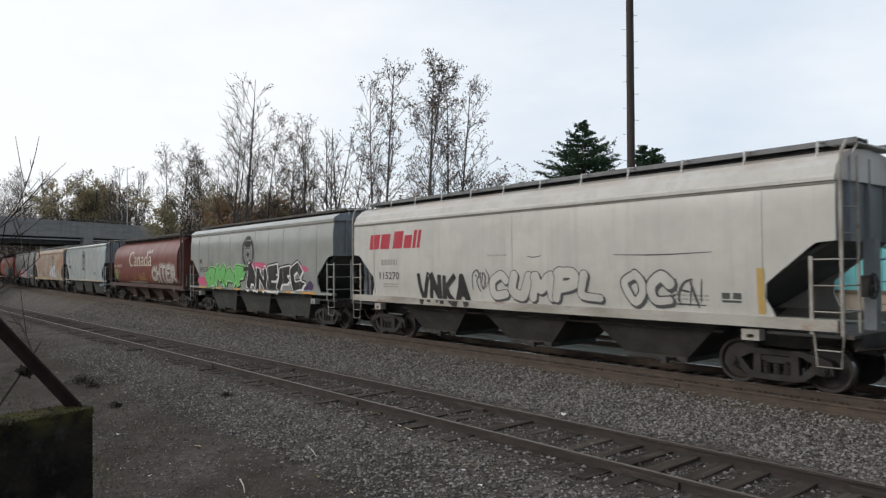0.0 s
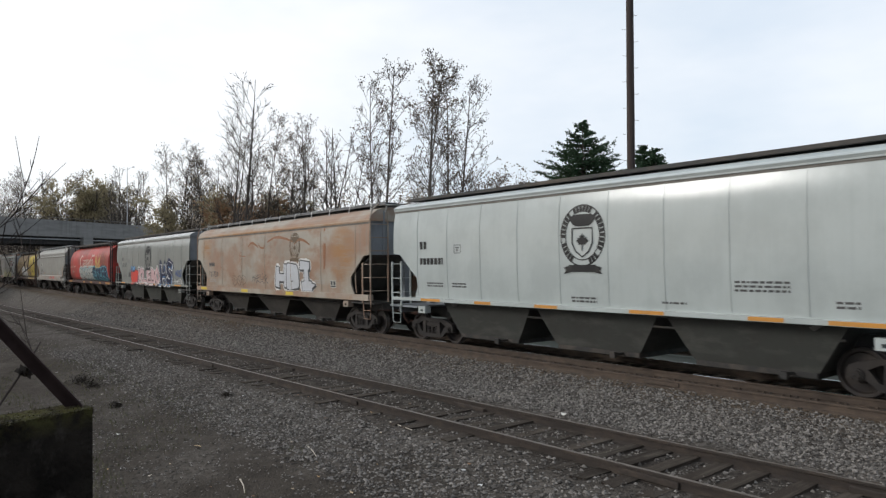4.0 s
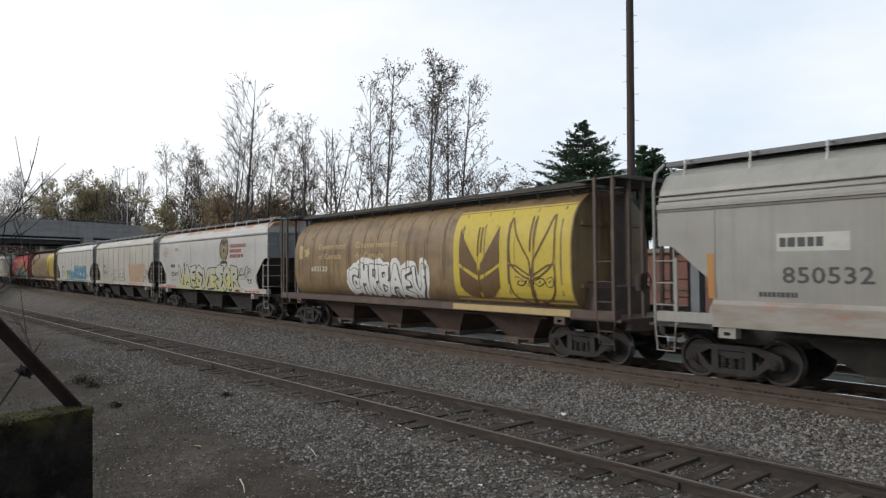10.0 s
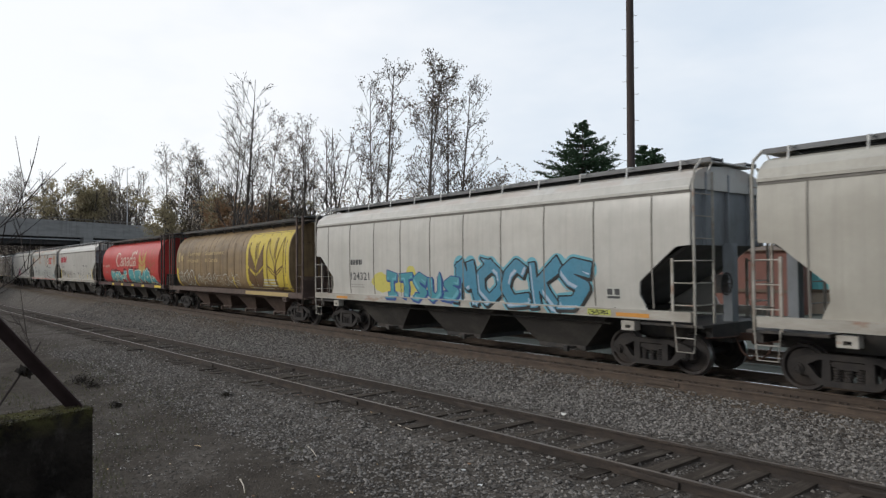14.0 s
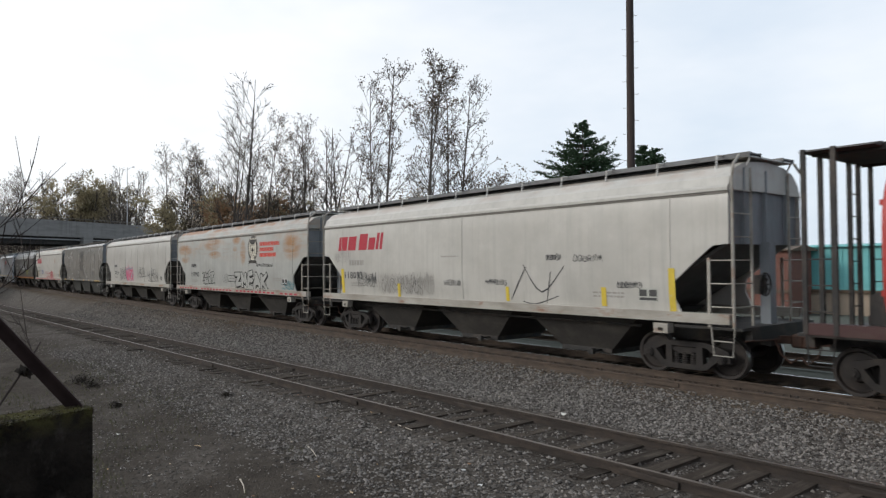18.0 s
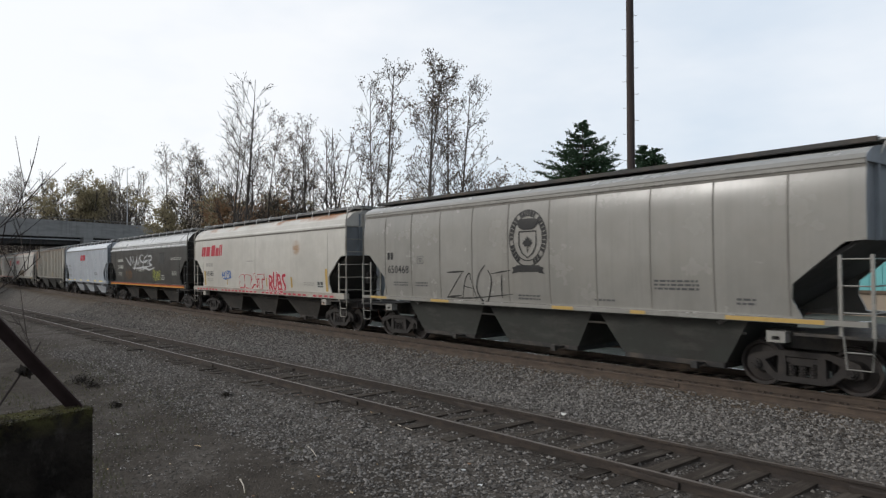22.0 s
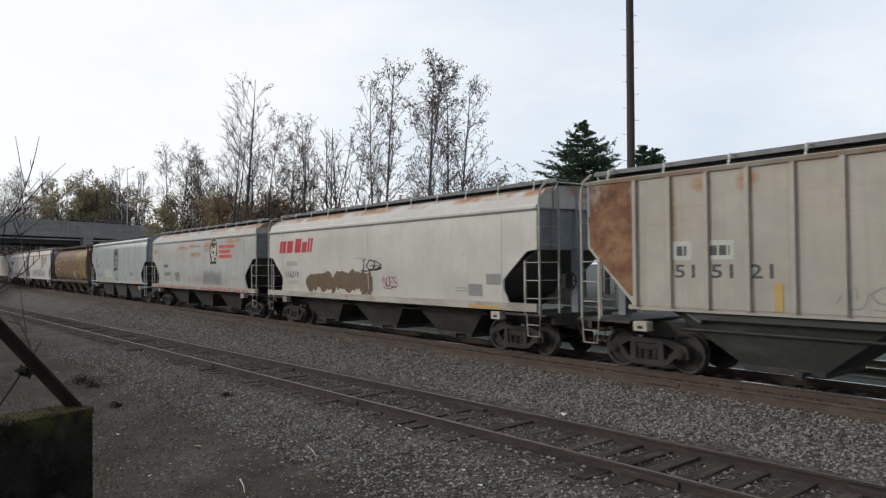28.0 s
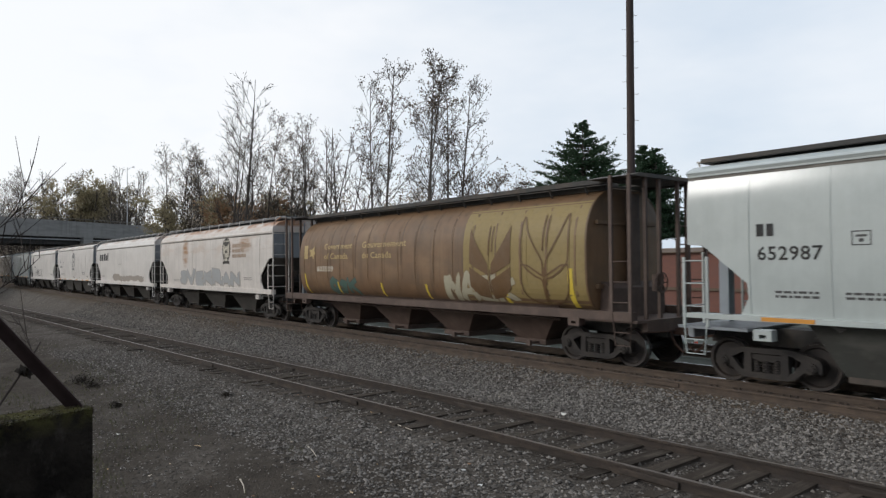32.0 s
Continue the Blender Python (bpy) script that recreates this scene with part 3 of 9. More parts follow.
def leaf_mesh(quads, name, mat):
    vs = [tuple(v) for q in quads for v in q]
    me = bpy.data.meshes.new(name)
    me.from_pydata(vs, [], [(4 * i, 4 * i + 1, 4 * i + 2, 4 * i + 3) for i in range(len(quads))])
    me.materials.append(mat)
    return me


def limb(bm, r, p, d, length, r0, r1, segs, wander, rise, sides):
    """A bending limb; gives its points."""
    pts = [p.copy()]
    d = d.normalized()
    for _ in range(segs):
        d = (d + Vector((r.gauss(0, wander), r.gauss(0, wander), r.gauss(0, wander * 0.6) + rise))).normalized()
        pts.append(pts[-1] + d * length / segs)
    tube(bm, pts, r0, sides, r1, cap=False)
    return pts


def along(pts, f):
    n = len(pts) - 1
    i = min(int(f * n), n - 1)
    return pts[i].lerp(pts[i + 1], f * n - i), (pts[i + 1] - pts[i]).normalized()


def off_axis(r, axis, angle):
    side = axis.cross(Vector((r.gauss(0, 1), r.gauss(0, 1), r.gauss(0, 1)))).normalized()
    return axis * math.cos(angle) + side * math.sin(angle)


def poplar_stem(bm, quads, r, base, d, height, rad, clear, width, angle, boughs, leafy, leaf_size, top_heavy):
    """One straight stem with steep boughs, fine twigs and leaves that thicken towards the top."""
    trunk = limb(bm, r, base, d, height, rad, 0.02, 9, 0.022, 0.02, 8)
    for k in range(boughs):
        f = clear + (0.97 - clear) * ((k + r.random()) / boughs) ** 0.9
        q, axis = along(trunk, f)
        ln = (width * (0.30 + 0.70 * (1 - f) ** 0.55)) * r.uniform(0.55, 1.2)
        rad_b = max(0.022, rad * (1 - f) * 0.42)
        b = limb(bm, r, q, off_axis(r, axis, angle * r.uniform(0.8, 1.25)), ln, rad_b, 0.012, 5, 0.08, 0.065, 5)
        for _ in range(int(2 + ln * 2.0)):
            g = r.uniform(0.25, 1.0)
            q2, ax2 = along(b, g)
            l2 = ln * (0.46 - 0.22 * g) * r.uniform(0.6, 1.3)
            s = limb(bm, r, q2, off_axis(r, ax2, 0.65 * r.uniform(0.6, 1.3)), l2, max(0.022, rad_b * 0.55), 0.012, 3, 0.12, 0.08, 3)
            for _ in range(int(1 + l2 * 2.4)):
                q3, ax3 = along(s, r.uniform(0.3, 1.0))
                l3 = r.uniform(0.25, 0.6)
                w = limb(bm, r, q3, off_axis(r, ax3, 0.7), l3, 0.014, 0.009, 2, 0.15, 0.06, 3)
                n = leafy * (top_heavy * f ** 2 + (1 - top_heavy))
                if r.random() < min(1.0, 0.35 + n * 0.25):
                    for _ in range(int(n + r.random())):
                        leaf(quads, r, w[-1] + Vector((r.gauss(0, 0.14), r.gauss(0, 0.14), r.gauss(0, 0.14))), leaf_size)
    return trunk


def poplar(seed, label, height=20.0, stems=((0.0, 0.0, 1.0, 0.02),), rad=0.16, clear=0.26, width=4.2, angle=0.55, boughs=30, leafy=1.5, leaf_size=0.10, top_heavy=0.8, mat=None, bark=None):
    """stems: (foot offset x, y, share of the height, lean)."""
    r = random.Random(seed)
    t = thing("tree", label, "tree", "trees beyond the railway")
    bm, quads = bmesh.new(), []
    for ox, oy, share, lean in stems:
        a = math.atan2(oy, ox) if ox or oy else r.uniform(0, 6.28)
        d = Vector((math.cos(a) * lean, math.sin(a) * lean, 1))
        poplar_stem(bm, quads, r, Vector((ox, oy, -0.3)), d, height * share, rad * share, clear, width * share, angle, boughs, leafy, leaf_size, top_heavy)
    part("trunk", bm, bark or BARK_DARK, t)
    if quads:
        part("crown", leaf_mesh(quads, "crown", mat or LEAF_DARK), mat or LEAF_DARK, t)
    return t


def thicket(seed, label, height, width, leaves, mat, stems=7, leaf_size=0.10):
    """A many-stemmed shrub or round tree: leaves hang in uneven clumps round the twigs."""
    r = random.Random(seed)
    t = thing("tree", label, "tree", "undergrowth beyond the railway")
    bm, quads = bmesh.new(), []
    for _ in range(stems):
        a = r.uniform(0, 6.28)
        d = Vector((math.cos(a) * 0.28, math.sin(a) * 0.28, 1))
        st = limb(bm, r, Vector((math.cos(a) * 0.3, math.sin(a) * 0.3, -0.3)), d, height * r.uniform(0.7, 1.0), 0.10, 0.02, 6, 0.07, 0.01, 5)
        for _ in range(12):
            f = r.uniform(0.25, 0.98)
            q, ax = along(st, f)
            ln = width * 0.5 * r.uniform(0.4, 1.0) * (1.15 - 0.7 * f)
            b = limb(bm, r, q, off_axis(r, ax, r.uniform(0.5, 1.0)), ln, 0.035, 0.01, 4, 0.12, 0.06, 4)
            for _ in range(6):
                q2, ax2 = along(b, r.uniform(0.3, 1.0))
                w = limb(bm, r, q2, off_axis(r, ax2, r.uniform(0.4, 0.9)), r.uniform(0.5, 1.2), 0.012, 0.006, 3, 0.14, 0.05, 3)
                if r.random() < 0.85:
                    spread = r.uniform(0.16, 0.34)
                    for _ in range(int(leaves * r.uniform(0.3, 1.5))):
                        leaf(quads, r, w[-1] + Vector((r.gauss(0, spread), r.gauss(0, spread), r.gauss(0, spread * 0.8))), leaf_size)
    part("trunk", bm, BARK_DARK, t)
    if quads:
        part("crown", leaf_mesh(quads, "crown", mat), mat, t)
    return t


def extent(t):
    return max(v.co.z for c in t.children for v in c.data.vertices)


def place_tree(t, x, y, z, turn=0.0, size=1.0):
    c = copy_thing(t, pose(x, y, z, 0, 0, turn) @ Matrix.Diagonal((size, size, size, 1)))
    c.scale = (size, size, size)
    return c


def aim_at(px, dist):
    """The ground place at that distance in a bearing given across the lens, 784 being its middle."""
    a = radians(YAW) + math.atan((px - 784) / 1212.5)
    return dist * math.sin(a), dist * math.cos(a)


def conifer(seed, height, slope, label, most=5.2):
    """A broad fir: tiers of boughs, each a flat fan of needled twigs."""
    r = random.Random(seed)
    t = thing("conifer", label, "tree", "conifers beyond the railway")
    bm, quads = bmesh.new(), []
    tube(bm, [(0, 0, -0.3), (0, 0, height * 0.6), (0, 0, height - 0.3)], 0.22, 7, 0.03)
    z = 4.0
    while z < height - 0.1:
        down = height - z
        reach = min(most, 0.10 + slope * down ** 0.95)
        for _ in range(5 + int(min(down * 1.0, 6))):
            a = r.uniform(0, 6.28)
            ln = reach * r.choice((0.5, 0.7, 0.85, 0.95, 1.08))
            d = Vector((math.cos(a), math.sin(a), r.uniform(-0.12, 0.30)))
            p0 = Vector((0, 0, z + r.uniform(-0.15, 0.15)))
            b = limb(bm, r, p0, d, ln, 0.035, 0.01, 4, 0.06, 0.05, 3)
            for _ in range(int(5 + ln * 6)):
                q, ax = along(b, r.uniform(0.2, 1.0))
                sg = r.choice((-1, 1))
                side = Vector((-ax.y, ax.x, 0)) * sg
                l2 = r.uniform(0.25, 0.7) * min(1.0, 0.35 + ln * 0.3)
                e = q + (ax * 0.7 + side * 0.75 + Vector((0, 0, r.gauss(0.02, 0.16)))) * l2
                for _ in range(9):
                    s = q.lerp(e, r.random()) + Vector((r.gauss(0, 0.05), r.gauss(0, 0.05), r.gauss(0, 0.05)))
                    leaf(quads, r, s, 0.085)
        z += 0.26 * r.uniform(0.7, 1.3)
    part("trunk", bm, BARK_DARK, t)
    part("crown", leaf_mesh(quads, "crown", NEEDLE), NEEDLE, t)
    return t


def plant_trees():
    kinds = {
        "bare": poplar(11, "tall dark leafless cottonwood with forked bare limbs", clear=0.28, width=5.4, angle=0.6, boughs=15, leafy=0.3, stems=((0, 0, 1.0, 0.02), (-0.5, 0.2, 0.86, 0.10))),
        "sparse": poplar(12, "tall slender cottonwood with a few brown leaves", clear=0.26, width=4.6, angle=0.75, boughs=26, leafy=2.6, top_heavy=0.5),
        "sparse2": poplar(13, "slender cottonwood with thin brown leaves", clear=0.32, width=4.6, angle=0.62, boughs=24, leafy=2.6, top_heavy=0.6, rad=0.15),
        "leafy": poplar(14, "tall cottonwood with a dark leafy crown", clear=0.34, width=5.0, angle=0.66, boughs=30, leafy=6.0, top_heavy=0.9, rad=0.18),
        "leafy2": poplar(15, "cottonwood with clumped dark leaves at its top", clear=0.36, width=4.4, angle=0.68, boughs=22, leafy=4.2, top_heavy=0.85, rad=0.13),
        "fan": poplar(16, "slim grey alder clump with fanned bare stems", height=14.0, clear=0.3, width=3.2, angle=0.6, boughs=12, leafy=0.6, rad=0.10,
                      stems=((0.3, 0, 1.0, 0.09), (-0.3, 0.2, 0.95, 0.16), (0, -0.4, 0.9, 0.14)), mat=LEAF_BROWN),
        "brown": poplar(17, "alder clump with thin brown foliage", height=13.0, clear=0.2, width=4.2, angle=0.8, boughs=18, leafy=1.8, top_heavy=0.3, rad=0.12,
                        stems=((0.3, 0, 1.0, 0.06), (-0.3, 0.2, 0.9, 0.13), (0, -0.4, 0.8, 0.15)), mat=LEAF_BROWN),
        "olive": thicket(51, "broad olive-brown autumn tree beyond the line", 10.0, 6.5, 18, LEAF_OLIVE, 7, 0.12),
        "slim_olive": thicket(53, "slim olive-brown autumn tree beyond the line", 10.0, 3.6, 22, LEAF_OLIVE, 6, 0.11),
        "dark_bush": thicket(54, "dark bushy half-bare tree beyond the railway", 9.0, 4.4, 9, LEAF_DARK, 7, 0.10),
        "scrub": thicket(52, "tangled brown undergrowth beyond the railway", 6.0, 5.0, 4, LEAF_BROWN, 5),
        "russet": thicket(61, "low russet autumn bush", 5.0, 4.0, 24, LEAF_RUSSET, 7),
        "fir": conifer(71, 16.3, 0.80, "broad dark green fir tree beyond the railway"),
        "small_fir": conifer(72, 10.0, 0.7, "small dark conifer beyond the railway", 2.2),
    }
    tops = {k: extent(t) for k, t in kinds.items()}
    r = random.Random(9)
    rows = [(660, 66, 122, "sparse2"), (678, 68, 104, "sparse"), (744, 67, 108, "leafy2"), (767, 64, 72, "leafy"), (794, 66, 106, "sparse2"), (808, 68, 128, "sparse"),
            (536, 74, 190, "sparse2"), (464, 76, 187, "leafy2"), (425, 72, 128, "bare"), (402, 74, 190, "bare"), (446, 78, 215, "sparse2"), 
            (512, 80, 232, "brown"), (560, 78, 206, "fan"), (592, 80, 228, "fan"), (612, 80, 222, "fan"),  (500, 84, 240, "leafy2"),
            (300, 98, 246, "sparse2"), (312, 98, 240, "leafy2"), (346, 98, 256, "sparse2"), (362, 97, 268, "sparse"), (330, 100, 258, "brown"), (355, 96, 285, "brown"), (378, 90, 262, "brown"), (550, 84, 260, "sparse2"),
              (700, 84, 310, "scrub"), (725, 84, 322, "scrub"), (748, 84, 318, "brown"), 
            (318, 98, 322, "slim_olive"), (345, 96, 335, "slim_olive"), (372, 92, 345, "scrub"), (398, 90, 335, "scrub"), (415, 88, 345, "slim_olive"),
            (446, 84, 330, "russet"), (454, 83, 338, "russet"), (436, 82, 352, "scrub"), (470, 84, 320, "olive"), (492, 84, 312, "scrub"),  
            (565, 84, 320, "scrub"),    
            (214, 150, 288, "bare"), (232, 150, 294, "sparse"), (248, 155, 304, "fan"), (205, 160, 316, "brown"), (190, 162, 305, "sparse2"),
            (152, 160, 300, "slim_olive"), (172, 162, 304, "slim_olive"), (160, 158, 296, "sparse"), (128, 165, 304, "fan"), (108, 168, 310, "brown"), (92, 168, 300, "sparse2"), (72, 170, 296, "fan"),
            (52, 168, 290, "sparse"), (62, 170, 302, "brown"), (34, 170, 303, "sparse2"), (16, 172, 312, "brown"), (-4, 172, 306, "sparse"), (-30, 175, 300, "brown"),
            (98, 170, 318, "brown"), (142, 164, 312, "slim_olive"), (186, 165, 322, "brown"), (225, 155, 322, "brown"), (42, 172, 325, "brown"), (238, 154, 318, "brown"), (60, 170, 340, "scrub"), (120, 168, 340, "scrub"), (165, 166, 335, "scrub"), (230, 158, 345, "scrub"), (200, 160, 352, "scrub"), (860, 86, 322, "scrub"),
            (1033, 62, 213, "fir"), (1074, 70, 282, "small_fir"),
            (1144, 68, 258, "small_fir"), (1163, 66, 264, "small_fir"), (866, 72, 280, "dark_bush"), (884, 74, 300, "dark_bush")]
    for px, dist, top, kind in rows:
        x, y = aim_at(px, dist)
        depth = dist * math.cos(math.atan((px - 784) / 1212.5))
        h = (469 - top) / 1212.5 * depth + 3.4
        place_tree(kinds[kind], x, y, -0.9, r.uniform(0, 360), h / tops[kind])
    for t in kinds.values():
        for o in (*t.children_recursive, t):
            bpy.data.objects.remove(o)


plant_trees()

# ---- utility pole ----
px, py = aim_at(1120.0, 29.5)
pole = thing("utility_pole", "tall dark brown wooden utility pole with steel steps", "pole", at=(px, py, -0.5))
bm = bmesh.new()
tube(bm, [(-0.12, 0.10, 0), (-0.04, 0.03, 8), (0.03, 0.05, 20)], 0.185, 14, 0.14)
part("shaft", bm, POLE_WOOD, pole, smooth=True)
for i in range(14):
    bm = bmesh.new()
    s = 1 if i % 2 else -1
    z = 6.2 + i * 0.55
    tube(bm, [(0.12 * s, 0.1 * s, z), (0.25 * s, 0.19 * s, z), (0.25 * s, 0.19 * s, z + 0.03)], 0.008, 5)
    part("step", bm, BLACK_STEEL, pole)

# ---- buildings across the yard ----
TEAL = shader("teal_siding", (0.16, 0.46, 0.46), 0.55, 0.0, [((0.10, 0.33, 0.34), (0.5, 0.5, 3), 0.4, 0.7, 0.4, None, None)], 0.1, 5)
BEIGE = shader("beige_block", (0.36, 0.29, 0.22), 0.9, 0.0, [((0.25, 0.2, 0.15), (0.8, 0.8, 0.8), 0.4, 0.7, 0.5, None, None)], 0.3, 12)
TRIM = shader("brown_trim", (0.11, 0.075, 0.05), 0.7)
BRICK = shader("orange_brick", (0.16, 0.078, 0.062), 0.9, 0.0, [((0.20, 0.085, 0.06), (2, 2, 6), 0.4, 0.7, 0.6, None, None)], 0.4, 20)


def walls(name, label, x0, x1, y0, y1, z_base, z_mid, z_top, upper, lower):
    t = thing(name, label, "building")
    for nm, za, zb, m, d in (("lower_wall", z_base, z_mid, lower, 0.0), ("upper_wall", z_mid, z_top, upper, 0.05)):
        bm = bmesh.new()
        box(bm, x0 - d, x1 + d, y0 - d, y1, za, zb)
        part(nm, bm, m, t)
    bm = bmesh.new()
    box(bm, x0 - 0.12, x1 + 0.12, y0 - 0.12, y0 - 0.052, z_mid - 0.12, z_mid + 0.06)
    part("drip_trim", bm, TRIM, t)
    bm = bmesh.new()
    prism(bm, [(y0 - 0.3, z_top), (y1 + 0.3, z_top), (y1 + 0.3, z_top + 0.06), ((y0 + y1) / 2, z_top + 0.35), (y0 - 0.3, z_top + 0.06)], x0 - 0.3, x1 + 0.3, "x")
    part("roof", bm, TRIM if upper != TEAL else TEAL, t)
    return t


teal = walls("warehouse", "low teal metal warehouse with a beige block base", -20.5, 60.0, 42.0, 58.0, -0.9, 0.85, 3.35, TEAL, BEIGE)
for i in range(120):
    bm = bmesh.new()
    x = -20.3 + i * 0.66
    box(bm, x, x + 0.05, 41.915, 41.953, 0.92, 3.33)
    part("siding_rib", bm, TEAL, teal)
brick = walls("brick_shed", "low orange brick shed across the yard", -27.8, -17.9, 39.0, 41.6, -0.9, 0.9, 3.15, BRICK, BRICK)

# ---- traffic cone ----
CONE_RED = shader("cone_red", (0.75, 0.09, 0.04), 0.5, 0.0, [((0.4, 0.06, 0.03), (6, 6, 6), 0.5, 0.7, 0.4, None, None)])
CONE_WHITE = shader("cone_white", (0.75, 0.74, 0.7), 0.4)
cone = thing("traffic_cone", "red traffic cone with a white collar on the ballast", "cone", at=(-12.2, 20.05, ground_z(-12.2, 20.05)))
cone.scale = (0.68, 0.68, 0.68)
bm = bmesh.new()
box(bm, -0.19, 0.19, -0.19, 0.19, 0, 0.04)
part("base", bm, CONE_RED, cone)
bm = bmesh.new()
tube(bm, [(0, 0, 0.04), (0, 0, 0.34)], 0.14, 14, 0.085)
part("body", bm, CONE_RED, cone)
bm = bmesh.new()
tube(bm, [(0, 0, 0.34), (0, 0, 0.56)], 0.085, 14, 0.048)
part("collar", bm, CONE_WHITE, cone)
bm = bmesh.new()
tube(bm, [(0, 0, 0.56), (0, 0, 0.72)], 0.048, 14, 0.025)
part("tip", bm, CONE_RED, cone)


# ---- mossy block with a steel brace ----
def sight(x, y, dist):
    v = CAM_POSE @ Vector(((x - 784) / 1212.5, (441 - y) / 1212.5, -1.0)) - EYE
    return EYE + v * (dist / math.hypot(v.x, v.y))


BROWN_STEEL = shader("brown_steel", (0.026, 0.017, 0.016), 0.85, 0.0, [((0.045, 0.03, 0.027), (5, 5, 5), 0.45, 0.7, 0.6, None, None)], 0.3, 30, spec=0.08)
corner = Vector((-4.507, 0.918, 1.683))
left_pt = Vector((-4.318, 0.284, 1.683))
block = thing("concrete_block", "dark mossy concrete block wall with a leaning steel brace", "wall")


def build_block():
    a = Vector((corner.x, corner.y, 0))
    d = (Vector((left_pt.x, left_pt.y, 0)) - a).normalized()
    n = Vector((-d.y, d.x, 0))
    if n.dot(Vector((EYE.x, EYE.y, 0)) - a) > 0:
        n = -n
    top = corner.z
    bm = bmesh.new()
    g = ground_z(a.x, a.y) - 0.3
    poly = [a, a + d * 3.0, a + d * 3.0 + n * 0.24, a + n * 0.24]
    lo = [bm.verts.new((p.x, p.y, g)) for p in poly]
    hi = [bm.verts.new((p.x, p.y, top)) for p in poly]
    bm.faces.new(lo)
    bm.faces.new(hi)
    for i in range(4):
        bm.faces.new((lo[i], lo[(i + 1) % 4], hi[(i + 1) % 4], hi[i]))
    bmesh.ops.subdivide_edges(bm, edges=bm.edges[:], cuts=6, use_grid_fill=True)
    r = random.Random(2)
    for v in bm.verts:
        v.co += 0.014 * noise.noise_vector(v.co * 5) + 0.008 * noise.noise_vector(v.co * 17)
    bmesh.ops.recalc_face_normals(bm, faces=bm.faces[:])
    part("wall_block", bm, MOSSY, block)
    quads = []
    for _ in range(2600):
        q = a + d * r.uniform(0.0, 1.6) + n * (r.uniform(-0.01, 0.24) if r.random() < 0.75 else r.gauss(0, 0.012))
        if noise.noise((q.x * 5, q.y * 5, 4)) < -0.18:
            continue
        leaf(quads, r, Vector((q.x, q.y, top + r.gauss(0.002, 0.006))), 0.006)
    moss = leaf_mat("moss_tuft", (0.02, 0.018, 0.009), (0.062, 0.058, 0.022))
    part("moss", leaf_mesh(quads, "moss", moss), moss, block, "ragged brown-green moss")
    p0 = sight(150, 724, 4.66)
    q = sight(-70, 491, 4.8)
    bm = bmesh.new()
    ax = (q - p0).normalized()
    side = ax.cross(Vector((0.2, 1, 0.1))).normalized()
    up = side.cross(ax)
    for s0, s1, u0, u1 in ((-0.044, 0.044, -0.006, 0.006), (0.034, 0.044, -0.07, -0.006)):
        vs = [bm.verts.new(base + side * s + up * u) for base in (p0, q) for s in (s0, s1) for u in (u0, u1)]
        for f in ((0, 1, 3, 2), (4, 6, 7, 5), (0, 4, 5, 1), (2, 3, 7, 6), (0, 2, 6, 4), (1, 5, 7, 3)):
            bm.faces.new([vs[i] for i in f])
    bmesh.ops.recalc_face_normals(bm, faces=bm.faces[:])
    part("brace", bm, BROWN_STEEL, block, "dark brown steel angle brace")
    bm = bmesh.new()
    tube(bm, [p0 + Vector((0.03, 0.03, -0.03)), p0 + Vector((0.03, 0.03, 0.012))], 0.012, 6)
    part("bolt", bm, BROWN_STEEL, block)


build_block()


# ---- bare twigs reaching in, and litter on the ground ----
def sapling():
    r = random.Random(44)
    t = thing("sapling", "thin bare sapling with fine twigs beside the block", "sapling")
    bm = bmesh.new()
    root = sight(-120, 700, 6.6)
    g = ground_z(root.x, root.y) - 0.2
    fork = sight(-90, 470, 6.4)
    tube(bm, [(root.x, root.y, g), tuple(fork)], 0.03, 6, 0.018)
    part("stem", bm, TWIG, t)
    for pts, w in (([(-90, 470), (10, 395), (62, 340), (117, 288)], 0.006), ([(-80, 560), (-10, 518), (45, 480), (72, 455)], 0.006),
                   ([(30, 372), (45, 330), (60, 285)], 0.003),
                   ([(10, 395), (2, 440), (20, 425)], 0.004), ([(45, 480), (38, 430), (35, 400)], 0.003),
                   ([(-60, 790), (0, 716), (42, 655), (72, 606)], 0.011), ([(60, 635), (50, 600), (34, 570)], 0.005)):
        bm = bmesh.new()
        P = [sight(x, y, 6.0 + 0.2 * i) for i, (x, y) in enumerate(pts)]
        tube(bm, P, w, 5, w * (0.6 if w > 0.01 else 0.35))
        part("twig", bm, TWIG, t)
        if w > 0.01:
            continue
        for k in range(int(5 + w * 300)):
            f = r.uniform(0.25, 0.98) * (len(P) - 1)
            i = min(int(f), len(P) - 2)
            q = P[i].lerp(P[i + 1], f - i)
            axis = (P[i + 1] - P[i]).normalized()
            side = off_axis(r, axis, r.uniform(0.4, 0.8)) * r.uniform(0.12, 0.40)
            bm = bmesh.new()
            tube(bm, [q, q + side * 0.5 + Vector((0, 0, 0.015)), q + side + Vector((0, 0, 0.06))], 0.0035, 4, 0.0018)
            part("shoot", bm, TWIG, t)


sapling()


